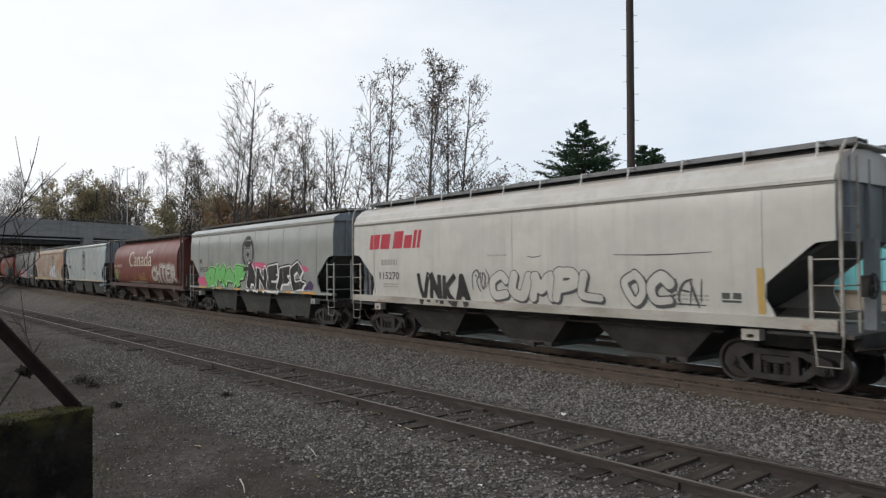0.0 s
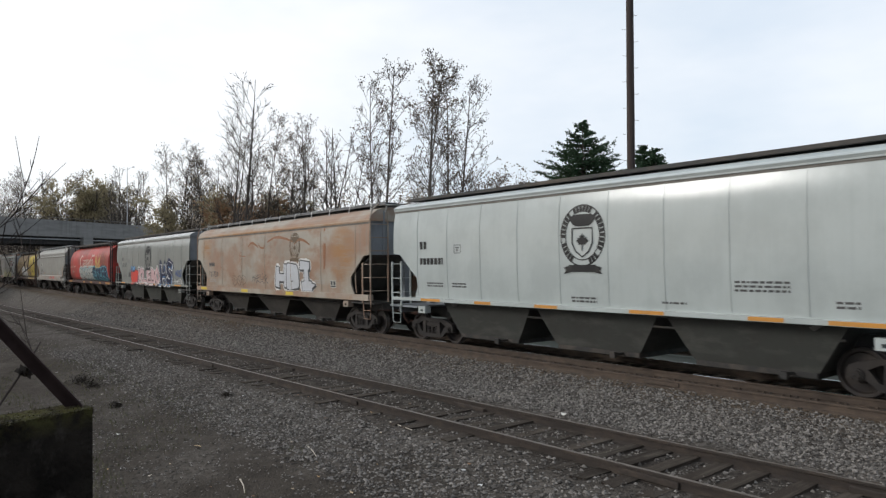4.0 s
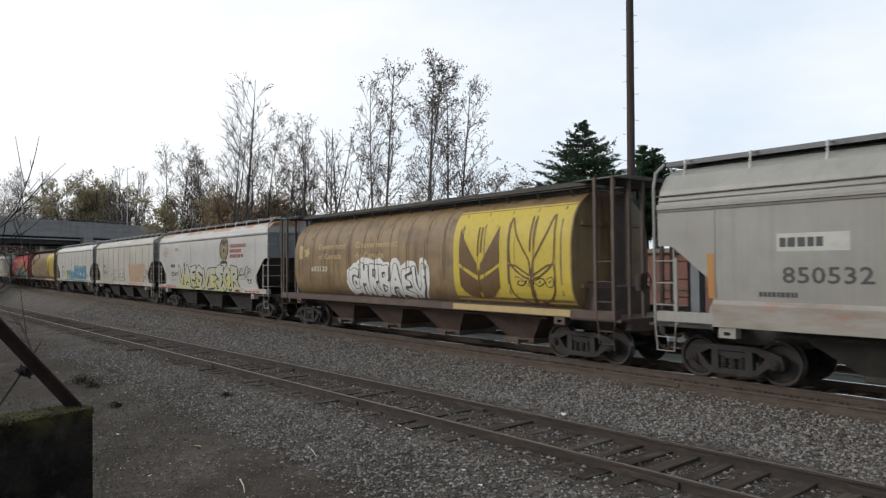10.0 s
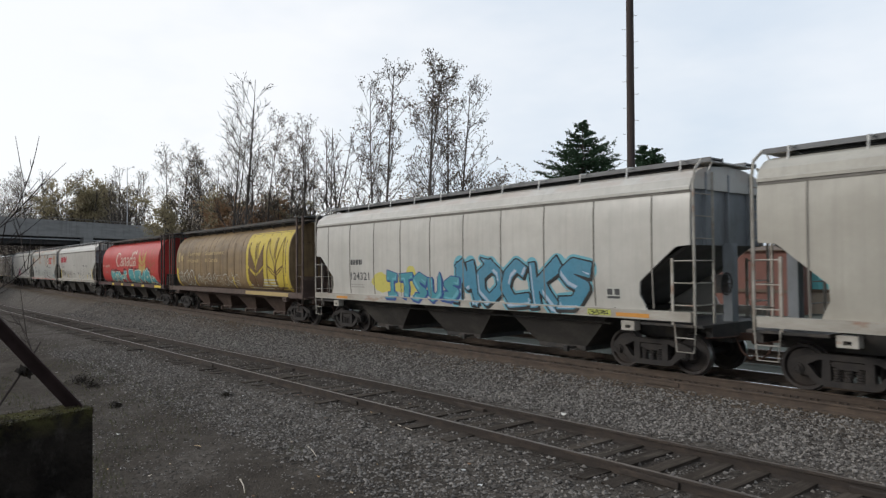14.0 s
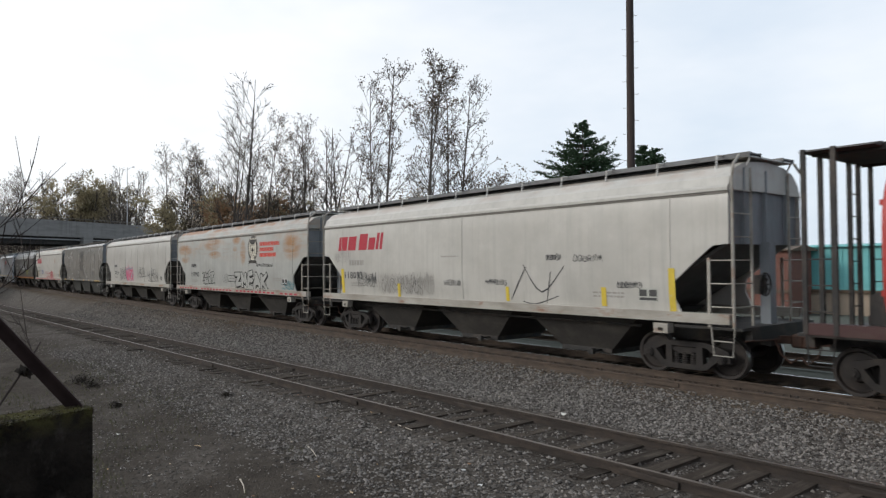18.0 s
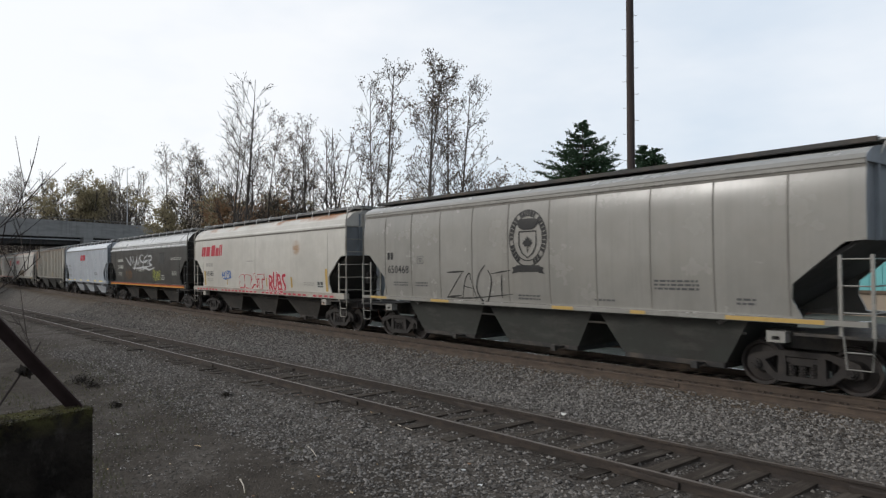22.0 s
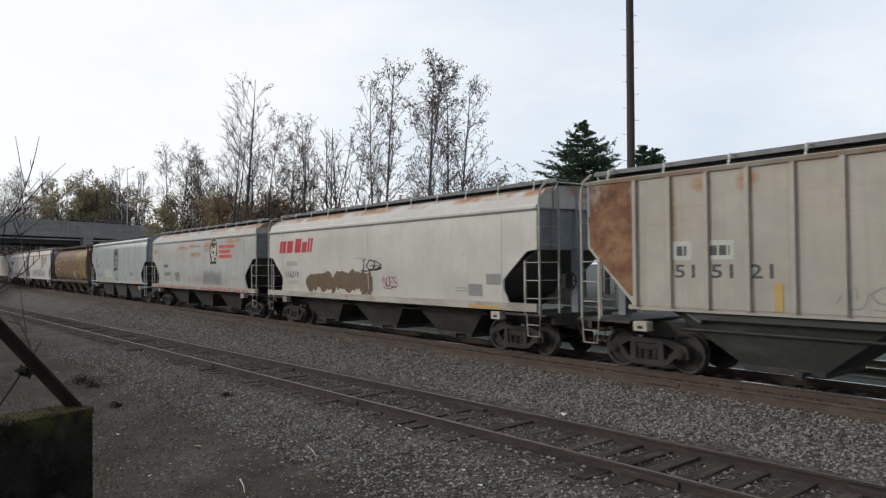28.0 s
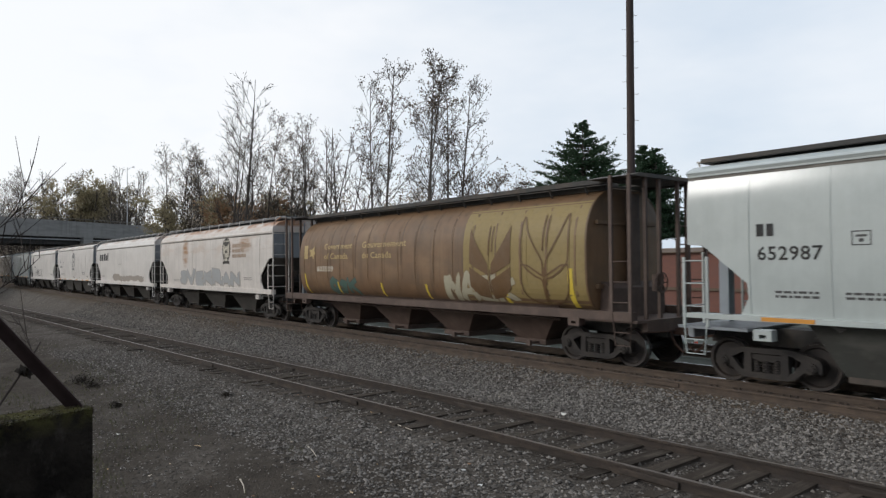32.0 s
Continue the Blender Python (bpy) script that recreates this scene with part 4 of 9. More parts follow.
def litter():
    r = random.Random(12)
    spots = [(350, 793, 0.10, (0.42, 0.3, 0.17)), (232, 648, 0.06, (0.5, 0.48, 0.42)), (100, 660, 0.06, (0.55, 0.53, 0.5)), (208, 770, 0.06, (0.5, 0.49, 0.45)),
             (660, 610, 0.05, (0.5, 0.5, 0.48)), (305, 690, 0.05, (0.4, 0.33, 0.25)), (1000, 736, 0.09, (0.5, 0.48, 0.45)), (850, 862, 0.05, (0.5, 0.5, 0.48)),
             (820, 835, 0.045, (0.48, 0.48, 0.46)), (265, 845, 0.05, (0.45, 0.4, 0.34)), (240, 600, 0.05, (0.5, 0.5, 0.5)), (180, 700, 0.05, (0.4, 0.36, 0.3)),
             (205, 648, 0.05, (0.45, 0.44, 0.42)), (470, 905, 0.05, (0.4, 0.35, 0.28))]
    for k in range(46):
        spots.append((r.uniform(170, 900), r.uniform(600, 880), r.uniform(0.02, 0.045), r.choice([(0.3, 0.2, 0.1), (0.4, 0.32, 0.22), (0.45, 0.44, 0.42), (0.2, 0.12, 0.07)])))
    for x, y, s, c in spots:
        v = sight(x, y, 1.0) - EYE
        k = (-0.4 - EYE.z) / v.z
        p = EYE + v * k
        p.z = ground_z(p.x, p.y)
        k = (p.z - EYE.z) / v.z
        p = EYE + v * k
        p.z = ground_z(p.x, p.y) + 0.012
        bm = bmesh.new()
        ring = []
        n = 7
        a0 = r.uniform(0, 6)
        for i in range(n):
            a = a0 + i * 6.283 / n
            rr = s * r.uniform(0.55, 1.1)
            ring.append(bm.verts.new((math.cos(a) * rr, math.sin(a) * rr * 0.65, r.uniform(0, s * 0.5))))
        mid = bm.verts.new((0, 0, s * 0.35))
        for i in range(n):
            bm.faces.new((ring[i], ring[(i + 1) % n], mid))
        ob = new("fallen_leaf", mesh_of(bm, "fallen_leaf"))
        ob.data.materials.append(shader("litter_%d_%d" % (c[0] * 100, c[2] * 100), c, 0.8))
        ob.location = p
        tagged(ob, "pale dry leaf scrap lying on the ground", "leaf", "litter on the ground")
    for x0, y0, x1, y1 in ((425, 830, 433, 852), (545, 780, 560, 800), (690, 742, 730, 760)):
        bm = bmesh.new()
        pts = []
        for x, y in ((x0, y0), ((x0 + x1) / 2 + 2, (y0 + y1) / 2), (x1, y1)):
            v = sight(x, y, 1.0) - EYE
            q = EYE + v * ((-0.36 - EYE.z) / v.z)
            pts.append((q.x, q.y, ground_z(q.x, q.y) + 0.02))
        tube(bm, pts, 0.012, 5, 0.006)
        ob = new("stick", mesh_of(bm, "stick"))
        ob.data.materials.append(shader("dry_stick", (0.4, 0.36, 0.3), 0.8))
        tagged(ob, "dry pale stick lying on the gravel", "stick", "litter on the ground")


litter()


def weeds():
    """Low dark weed clumps and thin grass on the soil."""
    r = random.Random(8)
    quads = []
    spots = [(145, 668, 0.30, 90), (205, 712, 0.14, 40), (165, 675, 0.2, 40), (400, 700, 0.1, 25)]
    for x, y, s, n in spots:
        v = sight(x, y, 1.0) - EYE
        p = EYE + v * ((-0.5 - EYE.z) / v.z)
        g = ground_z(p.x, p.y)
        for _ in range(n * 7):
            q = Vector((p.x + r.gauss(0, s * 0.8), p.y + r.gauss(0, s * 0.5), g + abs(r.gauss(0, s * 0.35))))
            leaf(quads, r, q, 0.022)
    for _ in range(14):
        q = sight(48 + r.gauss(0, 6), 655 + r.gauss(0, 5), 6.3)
        leaf(quads, r, q, 0.05)
    m = leaf_mat("dead_weed", (0.012, 0.010, 0.008), (0.034, 0.026, 0.018))
    tagged(new("dead_weeds", leaf_mesh(quads, "dead_weeds", m)), "dark dead weed clumps on the soil", "weeds", kind="stuff")
    quads = []
    for k in range(9000):
        x, y = (r.uniform(-34, -8), r.uniform(0.8, 5.2)) if k < 5200 else (r.uniform(-24, -9), r.uniform(0.5, 2.6))
        if noise.noise((x * 0.35, y * 0.35, 7)) < (0.05 if k < 5200 else -0.25):
            continue
        g = ground_z(x, y)
        h = r.uniform(0.03, 0.10)
        a = r.uniform(0, 6.28)
        w = Vector((math.cos(a), math.sin(a), 0)) * 0.006
        tip = Vector((r.gauss(0, 0.03), r.gauss(0, 0.03), h))
        b = Vector((x, y, g))
        quads.append((b - w, b + w, b + tip + w * 0.3, b + tip - w * 0.3))
    m = leaf_mat("thin_grass", (0.05, 0.056, 0.022), (0.11, 0.105, 0.05))
    tagged(new("thin_grass", leaf_mesh(quads, "thin_grass", m)), "thin dull grass on the trodden soil", "grass", kind="stuff")


weeds()
# ---- the train ----
def half_width(kind, z):
    """Half the body's width at height z."""
    if kind == "cyl":
        t = min(0.995, abs((z - 2.85) / 1.63))
        return 1.6 * (1 - t ** 2.5) ** 0.4 if z > 2.85 else 1.6 * (1 - t ** 4) ** 0.25
    if kind == "rib":
        return 1.52
    return 1.60 - 0.07 * max(0.0, (2.6 - z) / 1.2) ** 2 - 0.10 * max(0.0, (z - 3.5) / 0.84) ** 2


def side_reach(kind, hb, z):
    """Half the length of the side sheet at height z."""
    if kind == "rib":
        pts = [(1.5, hb - 1.35), (1.62, hb - 1.3), (2.9, hb - 0.05), (4.5, hb - 0.05)]
    else:
        pts = [(1.4, hb - 1.12), (1.6, hb - 1.2), (1.8, hb - 1.31), (2.1, hb - 1.29), (2.82, hb - 0.42), (2.87, hb - 0.34), (2.9, hb), (4.5, hb)]
    for (z0, a), (z1, b) in zip(pts, pts[1:]):
        if z <= z1:
            return a + (b - a) * max(0.0, z - z0) / (z1 - z0)
    return pts[-1][1]


def side_sheet(bm, kind, hb, sign, ez):
    zs = [1.46, 1.6, 1.8, 2.1, 2.3, 2.55, 2.82, 2.87, 2.9, 3.15, 3.4] + [3.4 + (ez - 3.4) * q for q in (0.3, 0.6, 0.8, 1.0)] if kind != "rib" else [1.55, 1.62, 2.0, 2.5, 2.9, 3.5, 4.0, 4.42]
    cols = 14
    skins = []
    for depth in (0.0, 0.05):
        grid = []
        for z in zs:
            xe = side_reach(kind, hb, z)
            y = half_width(kind, z) - depth
            grid.append([bm.verts.new((xe * (2 * c / cols - 1), sign * y, z)) for c in range(cols + 1)])
        skins.append(grid)
        for a, b in zip(grid, grid[1:]):
            for c in range(cols):
                bm.faces.new((a[c], a[c + 1], b[c + 1], b[c]))
    rim = [[g[0][c] for c in range(cols + 1)] + [row[cols] for row in g[1:]] + [g[-1][c] for c in range(cols - 1, -1, -1)] + [row[0] for row in g[-2:0:-1]] for g in skins]
    n = len(rim[0])
    for i in range(n):
        bm.faces.new((rim[0][i], rim[0][(i + 1) % n], rim[1][(i + 1) % n], rim[1][i]))
    bmesh.ops.recalc_face_normals(bm, faces=bm.faces[:])


def roof_line(kind, ez):
    """Half of the roof's outline, from the eave to the ridge."""
    if kind == "rib":
        return [(1.56, 4.42), (1.60, 4.50), (0.7, 4.66), (0.0, 4.68)]
    return [(1.55, ez), (1.575, ez + 0.06), (1.50, ez + 0.42 * (4.64 - ez)), (1.25, ez + 0.78 * (4.64 - ez)), (0.85, 4.63), (0.0, 4.70)]


def roof_at(kind, ez, y):
    line = roof_line(kind, ez)
    for (y0, z0), (y1, z1) in zip(line, line[1:]):
        if y1 <= y <= y0:
            return z0 + (z1 - z0) * (y0 - y) / max(1e-6, y0 - y1)
    return 4.6


def roof_mesh(bm, kind, hb, ez):
    half = roof_line(kind, ez)
    prism(bm, [(-y, z) for y, z in half] + [(y, z) for y, z in half[-2::-1]], -hb, hb, "x")


def eave_mesh(bm, hb, sign, ez):
    y = half_width("hop", ez) - 0.03
    prism(bm, [(sign * y, ez - 0.035), (sign * (y + 0.085), ez - 0.035), (sign * (y + 0.085), ez + 0.03), (sign * (y + 0.04), ez + 0.085), (sign * y, ez + 0.085)], -hb, hb, "x")


def end_sheet(bm, hb, sign, ribs, kind, ez):
    x = sign * (hb - 0.1)
    half = [(y - 0.05, z - 0.03) for y, z in roof_line(kind, ez)[1:-1]]
    prism(bm, [(-1.5, 2.9), (1.5, 2.9)] + half + [(0, 4.62)] + [(-y, z) for y, z in half[::-1]], x - 0.03, x + 0.03, "x")
    for y in ribs:
        box(bm, *sorted((x - sign * 0.02, x + sign * 0.11)), y - 0.035, y + 0.035, 2.9, 4.5)


def slope_sheet(bm, hb, sign):
    x = sign
    prism(bm, [(x * (hb - 0.14), 2.98), (x * (hb - 0.10), 2.92), (x * (hb - 2.9), 1.22), (x * (hb - 2.98), 1.28)], -1.36, 1.36, "y")


def core_mesh(bm, hb):
    prism(bm, [(-(hb - 0.3), 2.95), (hb - 0.3, 2.95), (hb - 2.9, 1.3), (-(hb - 2.9), 1.3)], -1.40, 1.40, "y")


def chute(bm, half_top, half_bottom, z0, y1):
    top = [(-half_top, -1.3), (half_top, -1.3), (half_top, 1.3), (-half_top, 1.3)]
    bot = [(-half_bottom, -y1), (half_bottom, -y1), (half_bottom, y1), (-half_bottom, y1)]
    lo = [bm.verts.new((x, y, z0)) for x, y in bot]
    hi = [bm.verts.new((x, y, 1.44)) for x, y in top]
    bm.faces.new(lo[::-1])
    bm.faces.new(hi)
    for i in range(4):
        bm.faces.new((lo[i], lo[(i + 1) % 4], hi[(i + 1) % 4], hi[i]))


def chute_gate(bm, half, z0, y1):
    bevelled_box(bm, -half - 0.12, half + 0.12, -y1 - 0.1, y1 + 0.1, z0 - 0.13, z0 + 0.02, 0.02)
    tube(bm, [(half * 0.7, -y1 - 0.5, z0 - 0.05), (half * 0.7, y1 + 0.5, z0 - 0.05)], 0.035, 8)
    box(bm, half * 0.7 - 0.07, half * 0.7 + 0.07, -y1 - 0.52, -y1 - 0.42, z0 - 0.12, z0 + 0.02)


def side_frame(bm, sign):
    """A cast side frame: arched top chord, two triangular windows, a spring nest and bearing pedestals."""
    y0, y1 = (0.93, 1.07) if sign > 0 else (-1.07, -0.93)
    prism(bm, [(-1.08, 0.52), (-1.04, 0.62), (-0.86, 0.69), (-0.5, 0.77), (0.5, 0.77), (0.86, 0.69), (1.04, 0.62), (1.08, 0.52), (0.72, 0.55), (0.5, 0.66), (-0.5, 0.66), (-0.72, 0.55)], y0, y1)
    prism(bm, [(-0.44, 0.16), (0.44, 0.16), (0.5, 0.28), (-0.5, 0.28)], y0, y1)
    for s in (-1, 1):
        prism(bm, [(s * 0.40, 0.16), (s * 0.56, 0.20), (s * 0.80, 0.40), (s * 1.0, 0.50), (s * 0.96, 0.60), (s * 0.74, 0.58), (s * 0.52, 0.32), (s * 0.38, 0.29)], y0 + 0.004, y1 - 0.004)
        prism(bm, [(s * 0.29, 0.26), (s * 0.46, 0.26), (s * 0.44, 0.68), (s * 0.30, 0.68)], y0 - 0.008, y1 + 0.008)
        prism(bm, [(s * 0.73, 0.36), (s * 0.80, 0.36), (s * 0.82, 0.58), (s * 0.70, 0.58)], y0 + 0.006, y1 - 0.006)
        prism(bm, [(s * 1.0, 0.36), (s * 1.08, 0.38), (s * 1.07, 0.56), (s * 0.97, 0.56)], y0 + 0.006, y1 - 0.006)
        tube(bm, [(s * 0.889, sign * 0.90, 0.457), (s * 0.889, sign * 1.11, 0.457)], 0.112, 14)
        tube(bm, [(s * 0.889, sign * 1.11, 0.457), (s * 0.889, sign * 1.14, 0.457)], 0.075, 12)
    box(bm, -0.30, 0.30, y0 + 0.02, y1 + 0.03 * sign, 0.54, 0.64)


def spring(bm):
    prof = []
    for k in range(5):
        z = 0.28 + k * 0.05
        prof += [(z, 0.058), (z + 0.012, 0.078), (z + 0.03, 0.078), (z + 0.042, 0.058)]
    n = 10
    rings = [[bm.verts.new((r * math.cos(2 * math.pi * k / n), r * math.sin(2 * math.pi * k / n), z)) for k in range(n)] for z, r in prof]
    for a, b in zip(rings, rings[1:]):
        for k in range(n):
            bm.faces.new((a[k], a[(k + 1) % n], b[(k + 1) % n], b[k]))


def bolster(bm):
    prism(bm, [(-1.05, 0.5), (-0.4, 0.38), (0.4, 0.38), (1.05, 0.5), (1.05, 0.64), (0.4, 0.70), (-0.4, 0.70), (-1.05, 0.64)], -0.2, 0.2, "x")
    tube(bm, [(0, 0, 0.68), (0, 0, 0.76)], 0.2, 14)


def lathe(bm, profile, n=28):
    """A profile (y, r) turned round the y axis."""
    rings = [[bm.verts.new((r * math.cos(2 * math.pi * k / n), y, r * math.sin(2 * math.pi * k / n))) for k in range(n)] for y, r in profile]
    for a, b in zip(rings, rings[1:]):
        for k in range(n):
            bm.faces.new((a[k], b[k], b[(k + 1) % n], a[(k + 1) % n]))
    bm.faces.new(rings[0])
    bm.faces.new(rings[-1][::-1])


def wheelset(bm):
    for s in (-1, 1):
        prof = [(0.83, 0.12), (0.83, 0.17), (0.77, 0.20), (0.755, 0.36), (0.815, 0.39), (0.82, 0.45), (0.70, 0.457), (0.685, 0.485), (0.66, 0.478), (0.66, 0.40), (0.70, 0.36), (0.71, 0.2), (0.67, 0.16), (0.67, 0.1)]
        tmp = bmesh.new()
        lathe(tmp, [(s * y, r) for y, r in prof])
        join(bm, tmp)
    tmp = bmesh.new()
    lathe(tmp, [(-1.0, 0.07), (-0.66, 0.085), (0.66, 0.085), (1.0, 0.07)], 12)
    join(bm, tmp)
    for s in (-1, 1):
        for k in range(3):
            a = 2.094 * k
            tube(bm, [(0.05 * math.cos(a), s * 1.171, 0.05 * math.sin(a)), (0.05 * math.cos(a), s * 1.19, 0.05 * math.sin(a))], 0.016, 6)
    bmesh.ops.recalc_face_normals(bm, faces=bm.faces[:])
    for f in bm.faces:
        c = f.calc_center_median()
        r = math.hypot(c.x, c.z)
        if 0.448 < r < 0.4575 and 0.69 < abs(c.y) < 0.825:
            f.material_index = 1


def ladder(bm, hb, xs, ys, tall):
    """Two stiles at a corner of the car; the corner stile runs up and bends in over the roof."""
    x0, x1 = xs * (hb - 0.44), xs * (hb + 0.09)
    y = ys * 1.60
    if tall > 4:
        for x in (x0, x1):
            box(bm, x - 0.042, x + 0.042, y - 0.035, y + 0.035, 1.18, tall)
    elif tall < 2.7:
        for x in (x0, x1):
            box(bm, x - 0.03, x + 0.03, y - 0.02, y + 0.02, 1.18, tall)
    else:
        box(bm, x0 - 0.03, x0 + 0.03, y - 0.02, y + 0.02, 1.18, 2.62)
        tube(bm, [(x1, y, 1.18), (x1, y, 4.22), (x1, ys * 1.52, 4.52), (x1 - xs * 0.03, ys * 1.22, 4.74)], 0.032, 6)


def rung(bm, length, axis):
    tube(bm, [(0, 0, 0), (length, 0, 0) if axis == "x" else (0, length, 0)], 0.014, 5)


def stirrup(bm, hb, xs, ys):
    x0, x1 = xs * (hb - 0.36), xs * (hb + 0.05)
    y = ys * 1.59
    tube(bm, [(x0 - xs * 0.05, y, 1.2), (x0, y, 0.60), (x1, y, 0.60), (x1 + xs * 0.05, y, 1.2)], 0.019, 5)
    tube(bm, [(x0, y, 0.9), (x1, y, 0.9)], 0.014, 5)


def end_ladder(bm, hb, xs, ys, top):
    x = xs * (hb + 0.09)
    box(bm, x - 0.022, x + 0.022, ys * 0.84 - 0.022, ys * 0.84 + 0.022, 1.15, top)


def platform(bm, hb, xs):
    a, b = sorted((xs * (hb - 1.28), xs * (hb + 0.26)))
    box(bm, a, b, -1.58, 1.58, 1.13, 1.19)
    a, b = sorted((xs * (hb + 0.12), xs * (hb + 0.26)))
    box(bm, a, b, -1.2, 1.2, 0.90, 1.13)


def coupler(bm, hb, xs, reach):
    box(bm, *sorted((xs * (hb + 0.2), xs * (reach - 0.16))), -0.075, 0.075, 0.79, 0.95)
    bevelled_box(bm, *sorted((xs * (reach - 0.24), xs * (reach + 0.04))), -0.16, 0.12, 0.72, 1.0, 0.04)
    tube(bm, [(xs * (hb + 0.3), -0.35, 0.9), (xs * (hb + 0.42), -0.35, 0.6), (xs * (reach - 0.15), -0.33, 0.42), (xs * reach, -0.3, 0.55)], 0.025, 6)
    tube(bm, [(xs * (hb + 0.22), -1.4, 0.92), (xs * (hb + 0.36), -0.6, 0.9), (xs * (hb + 0.36), -0.2, 0.92)], 0.018, 5)


def brake_wheel(bm, hb):
    x = hb + 0.22
    ring = [(x, -0.55 + 0.24 * math.cos(a * math.pi / 8), 2.05 + 0.24 * math.sin(a * math.pi / 8)) for a in range(17)]
    tube(bm, ring, 0.018, 5, cap=False)
    for a in range(4):
        c, s = 0.24 * math.cos(a * math.pi / 4), 0.24 * math.sin(a * math.pi / 4)
        tube(bm, [(x, -0.55 - c, 2.05 - s), (x, -0.55 + c, 2.05 + s)], 0.012, 4)
    box(bm, x - 0.18, x - 0.03, -0.68, -0.42, 1.85, 2.25)


def toe_board(bm, hb, ys, z):
    y0, y1 = sorted((ys * 0.982, ys * 1.03))
    box(bm, -hb, hb, y0, y1, z - 0.045, z + 0.045)


def crossover(bm, hb, q):
    x0, x1 = sorted((q * (hb - 0.35), q * (hb + 0.14)))
    box(bm, x0, x1, -0.96, 0.96, 4.715, 4.745)
    for y in (-0.9, 0.9):
        tube(bm, [(q * (hb + 0.0), y, 4.45), (q * (hb + 0.13), y, 4.72)], 0.02, 5)


def walkway(bm, hb, ys, z, reach=0.16):
    y0, y1 = sorted((ys * 0.50, ys * 0.98))
    L_ = hb + reach
    box(bm, -L_, L_, y0, y1, z, z + 0.035)
    for y in (y0, y1):
        box(bm, -L_, L_, y - 0.012, y + 0.012, z - 0.055, z + 0.05)


def walk_bracket(bm, ys, z, kind, ez):
    y = 1.24
    tube(bm, [(0, ys * y, roof_at(kind, ez, y) - 0.02), (0, ys * 1.20, z + 0.01), (0, ys * 0.985, z + 0.03)], 0.026, 5)


def hatch(bm, hb):
    box(bm, -hb + 0.35, hb - 0.35, -0.36, 0.36, 4.66, 4.83)
    n = 10
    for i in range(n):
        x = -hb + 0.8 + i * (2 * hb - 1.6) / (n - 1)
        box(bm, x - 0.05, x + 0.05, -0.40, 0.40, 4.83, 4.87)


def seam(bm, kind, w, proud, z0, z1):
    n = 8
    prev = None
    for i in range(n + 1):
        z = z0 + (z1 - z0) * i / n
        y = -half_width(kind, z)
        row = [bm.verts.new((-w / 2, y + 0.004, z)), bm.verts.new((-w / 2, y - proud, z)), bm.verts.new((w / 2, y - proud, z)), bm.verts.new((w / 2, y + 0.004, z))]
        if prev:
            for k in range(3):
                bm.faces.new((prev[k], prev[k + 1], row[k + 1], row[k]))
        prev = row
    bmesh.ops.recalc_face_normals(bm, faces=bm.faces[:])


def tank_mesh(bm, hx):
    n = 44
    ring = []
    for i in range(n + 1):
        z = 1.26 + (4.44 - 1.26) * (0.5 - 0.5 * math.cos(math.pi * i / n))
        ring.append((-half_width("cyl", z), z))
    ring += [(-y, z) for y, z in ring[::-1]]
    cuts = [(-hx - 0.02, 0.985), (-hx, 1.0)] + [(-hx + 2 * hx * k / 10, 1.0) for k in range(1, 10)] + [(hx, 1.0), (hx + 0.02, 0.985)]
    rows = [[bm.verts.new((x, y * s, 2.85 + (z - 2.85) * s)) for y, z in ring] for x, s in cuts]
    m = len(ring)
    for a, b in zip(rows, rows[1:]):
        for k in range(m):
            bm.faces.new((a[k], a[(k + 1) % m], b[(k + 1) % m], b[k]))
    bmesh.ops.recalc_face_normals(bm, faces=bm.faces[:])


def tank_head(bm, hx, sign):
    """The flat, slightly dished end of a round car, with two stiffening bars."""
    ring = []
    for i in range(25):
        z = 1.26 + (4.44 - 1.26) * (0.5 - 0.5 * math.cos(math.pi * i / 24))
        ring.append((-half_width("cyl", z), z))
    ring += [(-y, z) for y, z in ring[-2:0:-1]]
    rows = [[bm.verts.new((sign * (hx + 0.01 + dx), y * q, 2.85 + (z - 2.85) * q)) for y, z in ring] for dx, q in ((-0.01, 0.985), (0.02, 0.9), (0.07, 0.6))]
    mid = bm.verts.new((sign * (hx + 0.10), 0, 2.85))
    n = len(ring)
    for a, b in zip(rows, rows[1:]):
        for k in range(n):
            bm.faces.new((a[k], a[(k + 1) % n], b[(k + 1) % n], b[k]))
    for k in range(n):
        bm.faces.new((rows[-1][k], rows[-1][(k + 1) % n], mid))
    for z in (3.55, 1.95):
        box(bm, *sorted((sign * hx, sign * (hx + 0.14))), -1.3, 1.3, z - 0.05, z + 0.05)
    bmesh.ops.recalc_face_normals(bm, faces=bm.faces[:])


# ---- markings on the car sides ----
def flat_mat(name, colour, rough=0.5):
    grime = tuple(0.7 * c + 0.3 * g for c, g in zip(colour, (0.2, 0.18, 0.15)))
    return shader("paint_" + name, colour, rough, 0.0, [(grime, (1.5, 1.5, 1.5), 0.45, 0.75, 0.6, None, None), (tuple(0.75 * c for c in colour), (7, 7, 7), 0.5, 0.7, 0.5, None, None)], spec=0.25)


